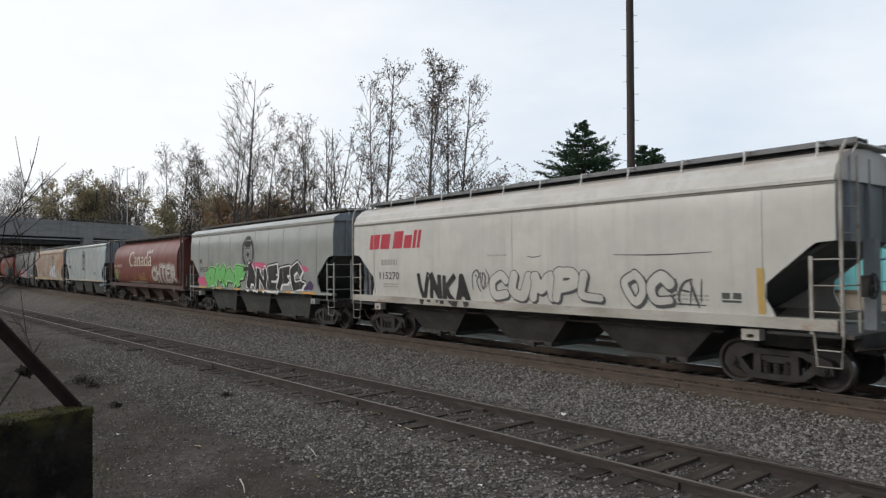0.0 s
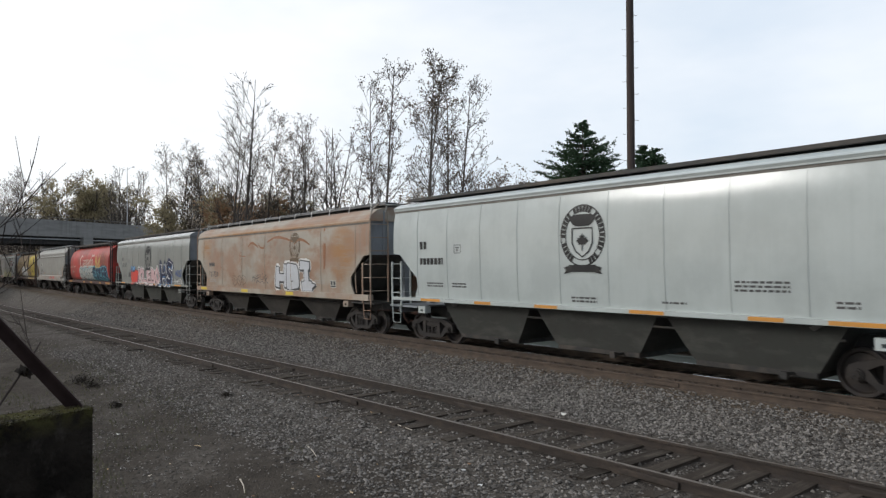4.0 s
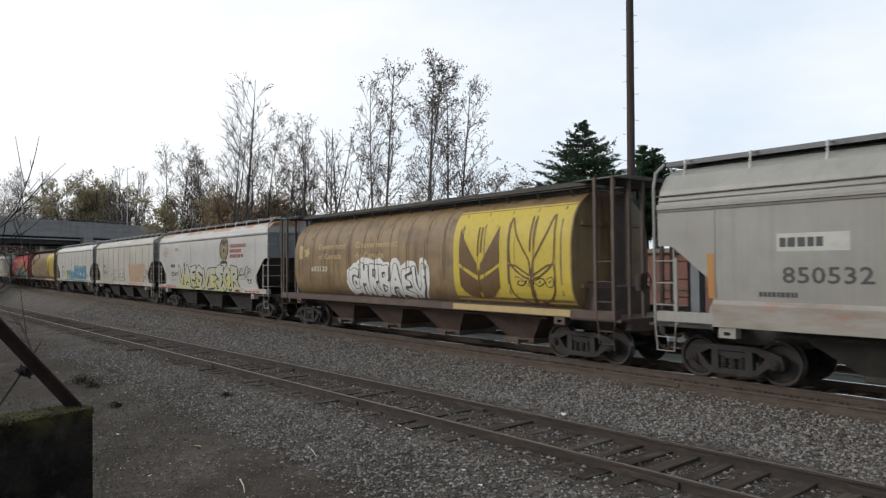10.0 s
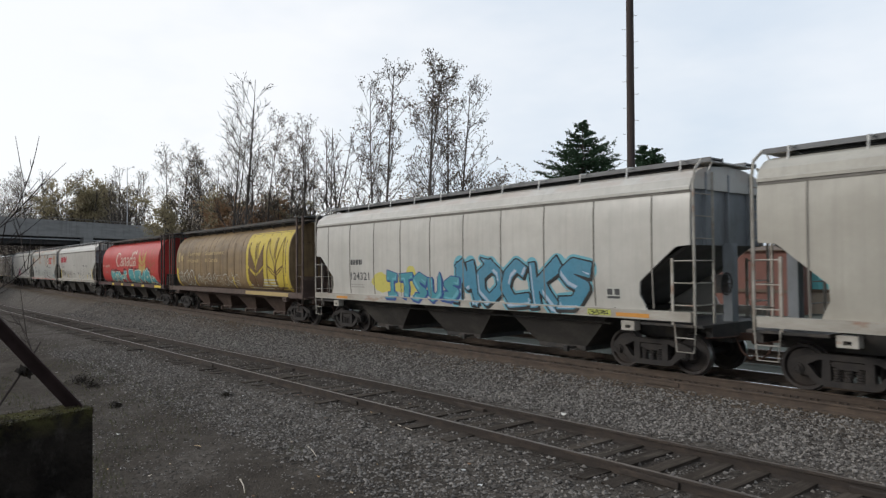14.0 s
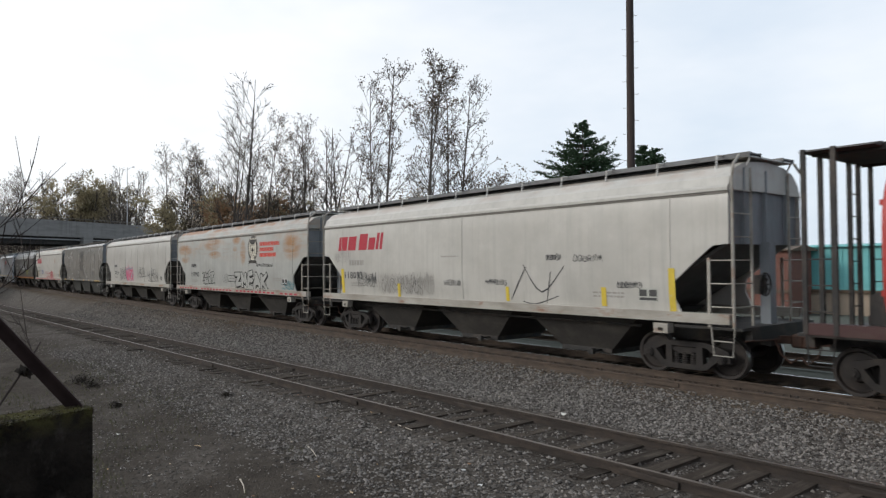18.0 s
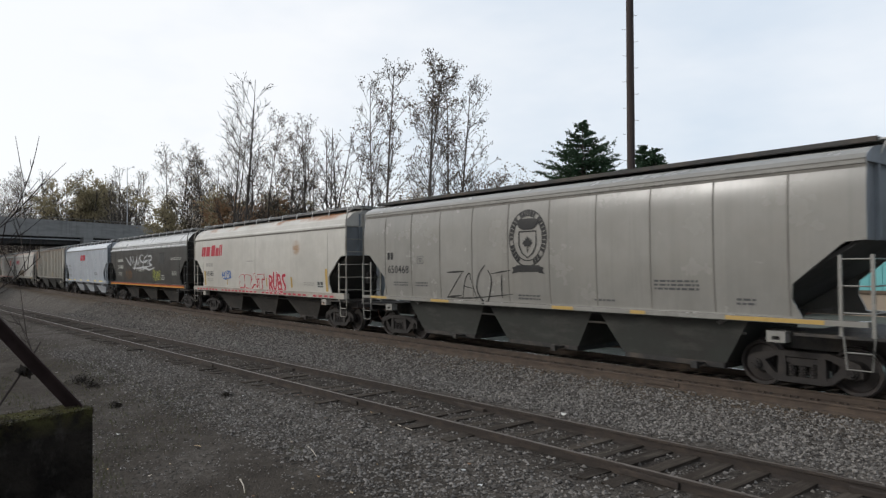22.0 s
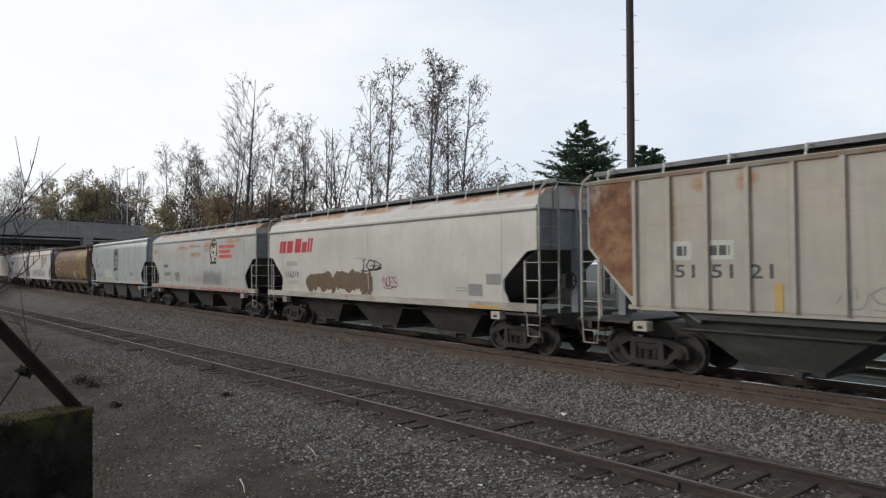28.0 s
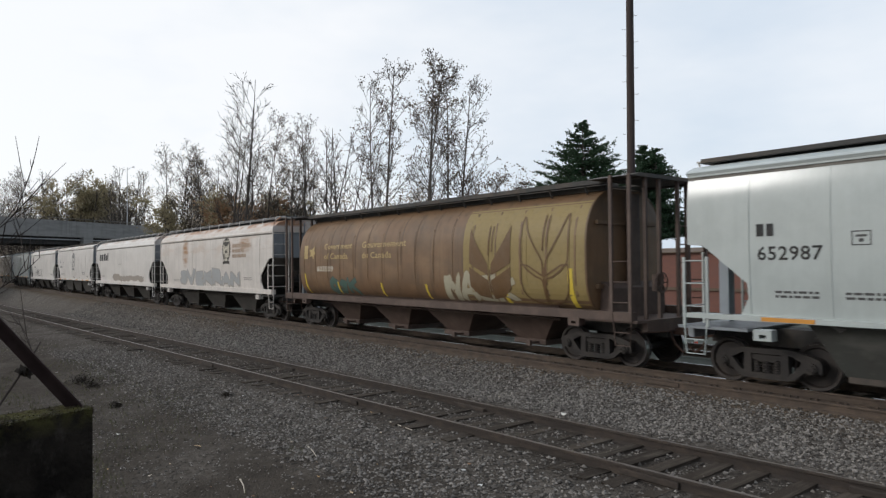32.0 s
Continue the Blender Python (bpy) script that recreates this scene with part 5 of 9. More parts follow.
WHITE, BLACK = flat_mat("white", (0.62, 0.61, 0.58)), flat_mat("black", (0.02, 0.02, 0.02))
RED, GREEN, BLUE, CYAN = flat_mat("red", (0.42, 0.03, 0.05)), flat_mat("green", (0.13, 0.55, 0.07)), flat_mat("blue", (0.03, 0.07, 0.22)), flat_mat("cyan", (0.12, 0.42, 0.47))
PINK, YELLOW, ORANGE, GOLD = flat_mat("pink", (0.56, 0.36, 0.36)), flat_mat("yellow", (0.62, 0.46, 0.06)), flat_mat("orange", (0.55, 0.25, 0.05)), flat_mat("gold", (0.44, 0.29, 0.09))
GREY, DKGREY, BROWN = flat_mat("grey", (0.24, 0.24, 0.23)), flat_mat("dark_grey", (0.07, 0.07, 0.07)), flat_mat("brown", (0.13, 0.09, 0.055))
PALE, LIME, SKYBLUE, CREAMY = flat_mat("pale", (0.46, 0.46, 0.41)), flat_mat("lime", (0.42, 0.44, 0.10)), flat_mat("sky_blue", (0.12, 0.28, 0.50)), flat_mat("creamy", (0.58, 0.54, 0.44))
SCARLET, TEALGRAF, SILVER = flat_mat("scarlet", (0.60, 0.07, 0.05)), flat_mat("teal_paint", (0.06, 0.22, 0.25)), flat_mat("silver", (0.45, 0.46, 0.46))
TEALCY, ICEBLUE = flat_mat("teal_cyan", (0.075, 0.29, 0.30)), flat_mat("ice_blue", (0.36, 0.43, 0.52))
FADED = flat_mat("faded", (0.33, 0.31, 0.28))


class Decal:
    """Flat painted shapes laid on a car's near side."""

    def __init__(self, kind, lift=0.004):
        self.kind, self.v, self.f, self.lift = kind, [], [], lift

    def at(self, x, z, lift):
        y = 1.661 if self.kind == "hop" and z < 1.445 else half_width(self.kind, z)
        self.v.append((x, -y - lift, z))
        return len(self.v) - 1

    def dense(self, pts, step=0.11):
        """On a round tank, points close enough together to follow its curve."""
        if self.kind != "cyl":
            return pts
        out = []
        for (x0, z0), (x1, z1) in zip(pts, pts[1:]):
            n = max(1, int(math.hypot(x1 - x0, z1 - z0) / step + 0.99))
            out += [(x0 + (x1 - x0) * k / n, z0 + (z1 - z0) * k / n) for k in range(n)]
        return out + [pts[-1]]

    def ribbon(self, pts, w, lift=None, taper=False):
        lift = self.lift if lift is None else lift
        self.lift += 0.00025
        pts = self.dense(pts)
        m = 4 if self.kind == "cyl" and w > 0.08 else 1
        n = len(pts)
        prev = None
        for i, (x, z) in enumerate(pts):
            a, b = pts[max(i - 1, 0)], pts[min(i + 1, n - 1)]
            dx, dz = b[0] - a[0], b[1] - a[1]
            ln = math.hypot(dx, dz) or 1.0
            ww = w * (1 - 0.5 * abs(2 * i / (n - 1) - 1)) if taper else w
            ox, oz = -dz / ln * ww / 2, dx / ln * ww / 2
            cur = [self.at(x + ox * (1 - 2 * j / m), z + oz * (1 - 2 * j / m), lift) for j in range(m + 1)]
            if prev:
                for j in range(m):
                    self.f.append((prev[j], prev[j + 1], cur[j + 1], cur[j]))
            prev = cur

    def stroke(self, pts, ws):
        """A pen stroke whose breadth changes along its way."""
        prev = None
        n = len(pts)
        for i, (x, z) in enumerate(pts):
            a, b = pts[max(i - 1, 0)], pts[min(i + 1, n - 1)]
            dx, dz = b[0] - a[0], b[1] - a[1]
            ln = math.hypot(dx, dz) or 1.0
            f = i / (n - 1) * (len(ws) - 1)
            k = min(int(f), len(ws) - 2)
            w = ws[k] + (ws[k + 1] - ws[k]) * (f - k)
            ox, oz = -dz / ln * w / 2, dx / ln * w / 2
            cur = (self.at(x + ox, z + oz, self.lift), self.at(x - ox, z - oz, self.lift))
            if prev:
                self.f.append((prev[0], prev[1], cur[1], cur[0]))
            prev = cur
        self.lift += 0.0001

    def rect(self, x0, x1, z0, z1, slant=0.0):
        n = max(1, int((z1 - z0) / 0.12))
        prev = None
        for i in range(n + 1):
            z = z0 + (z1 - z0) * i / n
            s = slant * (z - z0)
            cur = (self.at(x0 + s, z, self.lift), self.at(x1 + s, z, self.lift))
            if prev:
                self.f.append((prev[0], prev[1], cur[1], cur[0]))
            prev = cur

    def fan(self, pts):
        """A filled shape, star-shaped about its middle."""
        cx, cz = sum(p[0] for p in pts) / len(pts), sum(p[1] for p in pts) / len(pts)
        pts = self.dense([*pts, pts[0]])[:-1] if self.kind == "cyl" else pts
        steps = (0.2, 0.4, 0.6, 0.8, 1.0) if self.kind == "cyl" else (0.5, 1.0)
        c = self.at(cx, cz, self.lift)
        rings = [[self.at(cx + (x - cx) * q, cz + (z - cz) * q, self.lift) for x, z in pts] for q in steps]
        n = len(pts)
        for i in range(n):
            j = (i + 1) % n
            self.f.append((c, rings[0][j], rings[0][i]))
            for lo, hi in zip(rings, rings[1:]):
                self.f.append((lo[i], lo[j], hi[j], hi[i]))
        self.lift += 0.00025

    def ring(self, cx, cz, rx, rz, w, a0=0.0, a1=6.2832):
        self.ribbon([(cx + rx * math.cos(a0 + (a1 - a0) * i / 32), cz + rz * math.sin(a0 + (a1 - a0) * i / 32)) for i in range(33)], w)

    def done(self, name, mat, parent, label=""):
        me = bpy.data.meshes.new(name)
        me.from_pydata(self.v, [], self.f)
        return part(name, me, mat, parent, label)


def letters(text, height, tracking=1.0):
    cu = bpy.data.curves.new("lettering", "FONT")
    cu.body, cu.size = text, height / 0.7
    cu.resolution_u, cu.offset, cu.space_character = 2, 0.02 * height, tracking
    ob = bpy.data.objects.new("lettering", cu)
    me = bpy.data.meshes.new_from_object(ob)
    bpy.data.objects.remove(ob)
    bpy.data.curves.remove(cu)
    return me


def lettering(kind, text, x0, x1, z0, height, mat, parent, name="number"):
    me = letters(text, height, 1.12 if text == "Canada" else 1.05)
    xs = [v.co.x for v in me.vertices]
    a, b = min(xs), max(xs)
    for v in me.vertices:
        z = z0 + v.co.y
        v.co = (x0 + (v.co.x - a) / (b - a) * (x1 - x0), -half_width(kind, z) - 0.006, z)
    me.materials.clear()
    return part(name, me, mat, parent)


# the serif letters of the cars' big word: advance, then strokes of points and breadths, in cap heights
SERIF = {
    "C": (0.92, [([(0.45 + 0.41 * math.cos(math.radians(a)), 0.5 + 0.50 * math.sin(math.radians(a))) for a in range(48, 319, 15)], [0.05, 0.05, 0.09, 0.14, 0.16, 0.14, 0.09, 0.05, 0.03]),
                 ([(0.79, 1.0), (0.79, 0.82), (0.79, 0.64)], [0.02, 0.06, 0.02])]),
    "a": (0.66, [([(0.12, 0.50), (0.18, 0.58), (0.30, 0.62), (0.42, 0.56), (0.46, 0.42), (0.46, 0.2), (0.47, 0.06)], [0.10, 0.07, 0.05, 0.08, 0.11, 0.11, 0.11]),
                 ([(0.47, 0.07), (0.53, 0.02), (0.61, 0.05)], [0.08, 0.06, 0.02]),
                 ([(0.45, 0.37), (0.25, 0.31), (0.09, 0.22), (0.09, 0.10), (0.20, 0.02), (0.34, 0.05), (0.45, 0.14)], [0.03, 0.06, 0.10, 0.11, 0.06, 0.04, 0.03])]),
    "n": (0.74, [([(0.14, 0.0), (0.14, 0.3), (0.14, 0.60)], [0.11, 0.11, 0.11]), ([(0.01, 0.56), (0.13, 0.60)], [0.03, 0.05]),
                 ([(0.15, 0.46), (0.27, 0.58), (0.40, 0.61), (0.52, 0.54), (0.55, 0.38), (0.55, 0.0)], [0.03, 0.05, 0.08, 0.10, 0.11, 0.11, 0.11]),
                 ([(0.02, 0.014), (0.27, 0.014)], [0.03, 0.03]), ([(0.42, 0.014), (0.68, 0.014)], [0.03, 0.03])]),
    "d": (0.76, [([(0.52, 0.50), (0.40, 0.60), (0.22, 0.58), (0.09, 0.40), (0.10, 0.18), (0.24, 0.02), (0.40, 0.04), (0.53, 0.14)], [0.03, 0.05, 0.08, 0.12, 0.12, 0.07, 0.04, 0.03]),
                 ([(0.56, 0.0), (0.56, 0.5), (0.56, 1.0)], [0.11, 0.11, 0.11]), ([(0.42, 0.96), (0.55, 1.0)], [0.03, 0.05]), ([(0.55, 0.014), (0.70, 0.014)], [0.04, 0.03])]),
}


def serif_word(car, kind, text, x0, x1, z0, height, mat):
    total = sum(SERIF[c][0] for c in text) - 0.08
    k = (x1 - x0) / total
    x = x0
    for c in text:
        adv, strokes = SERIF[c]
        d = Decal(kind, 0.006)
        for pts, ws in strokes:
            pts = curve_pts(pts, 3) if len(pts) > 2 else [pts[0], ((pts[0][0] + pts[1][0]) / 2, (pts[0][1] + pts[1][1]) / 2), pts[1]]
            d.stroke([(x + u * k, z0 + v * height) for u, v in pts], [w * height * 1.35 for w in ws])
        d.done("letter", mat, car)
        x += adv * k


# loops, hooks and spikes from which the sprayed shapes are made; none of them is a letter
GLYPHS = [
    [[(0.95, 0.7), (0.55, 1.0), (0.15, 0.7), (0.3, 0.35), (0.7, 0.3), (0.75, 0.05), (0.2, 0.1)], [(0.5, 0.62), (0.95, 0.45)]],
    [[(0.05, 0.1), (0.3, 0.9), (0.55, 0.2), (0.75, 0.95), (0.98, 0.05)], [(0.1, 0.5), (0.55, 0.65), (0.95, 0.45)]],
    [[(0.1, 0.95), (0.05, 0.4), (0.4, 0.05), (0.6, 0.5), (0.35, 0.8), (0.2, 0.45)], [(0.6, 0.95), (0.9, 0.6), (0.65, 0.1)]],
    [[(0.5, 0.98), (0.12, 0.6), (0.5, 0.45), (0.9, 0.65), (0.62, 0.98)], [(0.1, 0.02), (0.5, 0.3), (0.92, 0.0)]],
    [[(0.0, 0.3), (0.35, 0.98), (0.5, 0.5), (0.3, 0.1), (0.85, 0.15), (0.98, 0.8)], [(0.6, 0.95), (0.72, 0.45)]],
    [[(0.15, 0.0), (0.2, 0.7), (0.6, 1.0), (0.9, 0.7), (0.55, 0.35), (0.95, 0.02)], [(0.45, 0.7), (0.62, 0.62)]],
    [[(0.02, 0.9), (0.4, 0.75), (0.15, 0.3), (0.6, 0.02), (0.95, 0.4), (0.6, 0.6), (0.85, 0.98)]],
    [[(0.1, 0.5), (0.4, 0.98), (0.8, 0.85), (0.95, 0.4), (0.6, 0.02), (0.2, 0.12), (0.12, 0.5)], [(0.45, 0.35), (0.6, 0.65)]],
]


def curve_pts(pts, n=4):
    out = []
    for i in range(len(pts) - 1):
        p0, p1, p2, p3 = pts[max(i - 1, 0)], pts[i], pts[i + 1], pts[min(i + 2, len(pts) - 1)]
        for k in range(n):
            t = k / n
            out.append(tuple(0.5 * (2 * p1[c] + (p2[c] - p0[c]) * t + (2 * p0[c] - 5 * p1[c] + 4 * p2[c] - p3[c]) * t * t + (3 * p1[c] - p0[c] - 3 * p2[c] + p3[c]) * t ** 3) for c in (0, 1)))
    return out + [pts[-1]]


def hollow(car, kind, x0, x1, z0, z1, line, seed, letters_n=5, w=0.045, sheen=None):
    """A throw-up in outline only."""
    r = random.Random(seed)
    d = Decal(kind, 0.006)
    ww = (x1 - x0) / letters_n
    for i in range(letters_n):
        cx = x0 + ww * (i + 0.5)
        n = 11
        pts = []
        for k in range(n + 1):
            a = 2 * math.pi * (k % n) / n + r.uniform(-0.1, 0.1)
            rad = r.uniform(0.7, 1.05)
            pts.append((cx + 0.55 * ww * rad * math.cos(a), (z0 + z1) / 2 + 0.5 * (z1 - z0) * rad * math.sin(a)))
        pts[-1] = pts[0]
        d.ribbon(curve_pts(pts, 3), w)
        d.ribbon(curve_pts([(cx + r.uniform(-0.25, 0.25) * ww, z0 + (z1 - z0) * f) for f in (0.3, 0.5, 0.68)], 3), w * 1.2, taper=True)
        if sheen:
            d.ribbon([(cx - 0.2 * ww, z1 - 0.3 * (z1 - z0)), (cx, z1 - 0.2 * (z1 - z0))], w)
    d.done("graffiti_outline", line, car)


def tag(car, kind, x0, x1, z0, z1, mat, seed, n=5, w=0.035):
    """A thin scrawl of n strokes."""
    r = random.Random(seed)
    d = Decal(kind, 0.006)
    ww = (x1 - x0) / n
    for i in range(n):
        g = GLYPHS[r.randrange(len(GLYPHS))]
        for s in g:
            d.ribbon(curve_pts([(x0 + ww * (i + u * 1.1) + r.gauss(0, 0.05) * ww, z0 + (z1 - z0) * (v * r.uniform(0.75, 1.0) + r.uniform(0, 0.12))) for u, v in s], 3), w * r.uniform(0.7, 1.2), taper=True)
    d.done("tag", mat, car)


STROKES = {
    "A": [[(0, 0), (0.3, 0.6), (0.5, 1), (0.7, 0.6), (1, 0)], [(0.22, 0.35), (0.78, 0.35)]],
    "B": [[(0.1, 0), (0.1, 1)], [(0.1, 1), (0.75, 0.95), (0.8, 0.65), (0.3, 0.52)], [(0.3, 0.52), (0.95, 0.42), (0.9, 0.08), (0.1, 0)]],
    "C": [[(0.95, 0.8), (0.6, 1), (0.15, 0.8), (0.05, 0.4), (0.3, 0.03), (0.95, 0.12)]],
    "D": [[(0.1, 0), (0.1, 1)], [(0.1, 1), (0.75, 0.85), (0.95, 0.45), (0.7, 0.08), (0.1, 0)]],
    "E": [[(0.95, 1), (0.12, 0.95), (0.1, 0.5), (0.12, 0.05), (1, 0)], [(0.12, 0.52), (0.8, 0.52)]],
    "F": [[(0.95, 1), (0.12, 0.95), (0.1, 0.5), (0.05, 0)], [(0.12, 0.52), (0.85, 0.55)]],
    "G": [[(0.95, 0.85), (0.5, 1), (0.1, 0.7), (0.1, 0.25), (0.5, 0.0), (0.95, 0.15), (0.95, 0.48), (0.55, 0.45)]],
    "H": [[(0.1, 0), (0.1, 1)], [(0.9, 0), (0.9, 1)], [(0.1, 0.5), (0.9, 0.52)]],
    "I": [[(0.5, 0), (0.5, 1)], [(0.15, 0.98), (0.85, 1)], [(0.15, 0.02), (0.85, 0)]],
    "K": [[(0.1, 0), (0.1, 1)], [(0.95, 1), (0.2, 0.5)], [(0.3, 0.55), (0.6, 0.3), (1, 0)]],
    "L": [[(0.15, 1), (0.1, 0.5), (0.12, 0.05), (1, 0.0)]],
    "M": [[(0.02, 0), (0.15, 1)], [(0.15, 1), (0.5, 0.4), (0.85, 1)], [(0.85, 1), (1, 0)]],
    "N": [[(0.05, 0), (0.1, 1)], [(0.1, 1), (0.9, 0)], [(0.9, 0), (0.95, 1)]],
    "O": [[(0.5, 1), (0.1, 0.75), (0.08, 0.3), (0.5, 0), (0.92, 0.3), (0.9, 0.75), (0.5, 1)]],
    "P": [[(0.1, 0), (0.1, 1)], [(0.1, 1), (0.85, 0.95), (0.9, 0.6), (0.2, 0.42)]],
    "R": [[(0.1, 0), (0.1, 1)], [(0.1, 1), (0.85, 0.95), (0.85, 0.6), (0.25, 0.48)], [(0.4, 0.45), (0.7, 0.25), (1, 0)]],
    "S": [[(0.92, 0.88), (0.5, 1), (0.12, 0.8), (0.4, 0.55), (0.85, 0.35), (0.6, 0.03), (0.05, 0.1)]],
    "T": [[(0, 0.95), (1, 1)], [(0.5, 0.97), (0.48, 0.5), (0.5, 0)]],
    "U": [[(0.08, 1), (0.1, 0.3), (0.5, 0), (0.9, 0.3), (0.92, 1)]],
    "V": [[(0.0, 1), (0.25, 0.5), (0.5, 0), (0.75, 0.5), (1, 1)]],
    "W": [[(0, 1), (0.25, 0)], [(0.25, 0), (0.5, 0.65), (0.75, 0)], [(0.75, 0), (1, 1)]],
    "Z": [[(0.05, 0.95), (0.95, 1)], [(0.95, 1), (0.05, 0)], [(0.05, 0), (1, 0.05)]],
    "-": [[(0.1, 0.5), (0.9, 0.5)]],
}


GRID = 0.032


def reach_field(gx, gz, strokes, square):
    """How far every grid point lies outside the strokes; a stroke is (points, half breadth at its start, at its end)."""
    d = np.full(gx.shape, 9.0)
    for pts, w0, w1 in strokes:
        n = len(pts) - 1
        for i in range(n):
            (ax, az), (bx, bz) = pts[i], pts[i + 1]
            ln = math.hypot(bx - ax, bz - az) or 1e-6
            ux, uz = (bx - ax) / ln, (bz - az) / ln
            u = (gx - ax) * ux + (gz - az) * uz
            v = np.abs((gx - ax) * -uz + (gz - az) * ux)
            w = w0 + (w1 - w0) * (i + np.clip(u / ln, 0, 1)) / n
            if square:
                lo, hi = (0.6 * w0 if i == 0 else 0.0), (0.6 * w1 if i == n - 1 else 0.0)
                d = np.minimum(d, np.maximum(v - w, np.maximum(-u - lo, u - ln - hi)))
                if i:
                    d = np.minimum(d, np.hypot(gx - ax, gz - az) - w)
            else:
                d = np.minimum(d, np.hypot(u - np.clip(u, 0, ln), v) - w)
    return d


def field_mesh(car, kind, name, mat, d, gx, gz, lift):
    """The shape where d < 0, as one sheet lying on the car's side."""
    if mat is None or d.min() >= 0:
        return
    rows, cols = d.shape
    verts, faces, ids = [], [], {}

    def vert(key, x, z):
        if key not in ids:
            y = 1.661 if kind == "hop" and z < 1.445 else half_width(kind, z)
            ids[key] = len(verts)
            verts.append((x, -y - lift, z))
        return ids[key]
    inside = d < 0
    count = inside[:-1, :-1].astype(int) + inside[1:, :-1] + inside[:-1, 1:] + inside[1:, 1:]
    for j, i in zip(*np.nonzero(count)):
        ring = []
        corners = ((j, i), (j, i + 1), (j + 1, i + 1), (j + 1, i))
        for a, b in zip(corners, corners[1:] + corners[:1]):
            if inside[a]:
                ring.append(vert(a, gx[a], gz[a]))
            if inside[a] != inside[b]:
                f = d[a] / (d[a] - d[b])
                ring.append(vert((a, b) if a < b else (b, a), gx[a] + f * (gx[b] - gx[a]), gz[a] + f * (gz[b] - gz[a])))
        if len(ring) > 2:
            faces.append(ring)
    me = bpy.data.meshes.new(name)
    me.from_pydata(verts, [], faces)
    part(name, me, mat, car)


def fat_word(car, kind, word, x0, x1, z0, z1, fill, line, seed, weight=0.24, edge=0.05, back=None, shine=None, round_ends=True, lean=0.08, rim=None):
    """A sprayed word of interlocked fat letters, each with its outline and cast edge; the strokes keep a hand's unevenness."""
    r = random.Random(seed)
    w = (x1 - x0) / len(word)
    half = min(weight * 0.5, 0.145 * w)
    made = []
    for i, ch in enumerate(word):
        lo = z0 + half + r.uniform(0, 0.10) * (z1 - z0)
        hi = z1 - half - r.uniform(0, 0.16) * (z1 - z0)
        a, b = x0 + w * i + half * 0.7, x0 + w * (i + 1) - half * 0.5
        sk = r.uniform(-0.4, 1.0) * lean
        strokes = []
        for st in STROKES[ch]:
            pts = [(a + (b - a) * u + sk * (v - 0.5) + r.gauss(0, 0.045) * w, lo + (hi - lo) * v + r.gauss(0, 0.04) * (hi - lo)) for u, v in st]
            wide = half * r.uniform(0.85, 1.2)
            strokes.append((curve_pts(pts, 3) if round_ends and len(pts) > 2 else pts, wide * r.uniform(0.85, 1.25), wide * r.uniform(0.7, 1.15)))
        if not round_ends:
            # a pointed serif off one end
            (px, pz), (qx, qz) = strokes[-1][0][-1], strokes[-1][0][-2]
            k = half * 1.6 / (math.hypot(px - qx, pz - qz) or 1)
            strokes.append(([(px, pz), (px + (px - qx) * k + r.gauss(0, 0.1) * w, pz + (pz - qz) * k * 0.7 + r.gauss(0, 0.08))], half * 0.8, 0.012))
        made.append(strokes)
    floor_z = max(z0 - 0.03, 1.262 if kind == "hop" else 1.3)

    def grid(xa, xb, step):
        return np.meshgrid(np.arange(xa, xb + step, step), np.arange(floor_z, z1 + 0.25, step))
    if back or rim:
        gx, gz = grid(x0 - 0.4, x1 + 0.4, GRID * 1.6)
        d = np.full(gx.shape, 9.0)
        for strokes in made:
            d = np.minimum(d, reach_field(gx, gz, strokes, False))
        if back:
            wob = 0.5 + 0.5 * np.sin(gx * 5.1 + seed) * np.sin(gx * 2.3 + gz * 4.1 + 2 * seed)
            field_mesh(car, kind, "graffiti_cloud", back, d - (0.10 + 0.16 * wob), gx, gz, 0.0022)
        if rim:
            field_mesh(car, kind, "graffiti_rim", rim, d - (edge + 0.065), gx, gz, 0.0034)
    for i, strokes in enumerate(made):
        xs = [p[0] for st in strokes for p in st[0]]
        gx, gz = grid(min(xs) - half - edge - 0.12, max(xs) + half + edge + 0.12, GRID)
        d = reach_field(gx, gz, strokes, not round_ends)
        base = 0.005 + 0.006 * i / len(word)
        cast = reach_field(gx - 0.05, gz + 0.045, strokes, not round_ends) if edge > 0.02 else d
        field_mesh(car, kind, "graffiti_outline", line, np.minimum(d, cast) - edge, gx, gz, base + 0.0003)
        field_mesh(car, kind, "graffiti_fill", fill, d, gx, gz, base + 0.0008)
        if shine:
            high = reach_field(gx + 0.09 * math.copysign(1, r.uniform(-1, 1)), gz - 0.12, strokes, not round_ends)
            field_mesh(car, kind, "graffiti_shine", shine, np.maximum(d + 0.035, -high + 0.02), gx, gz, base + 0.0012)


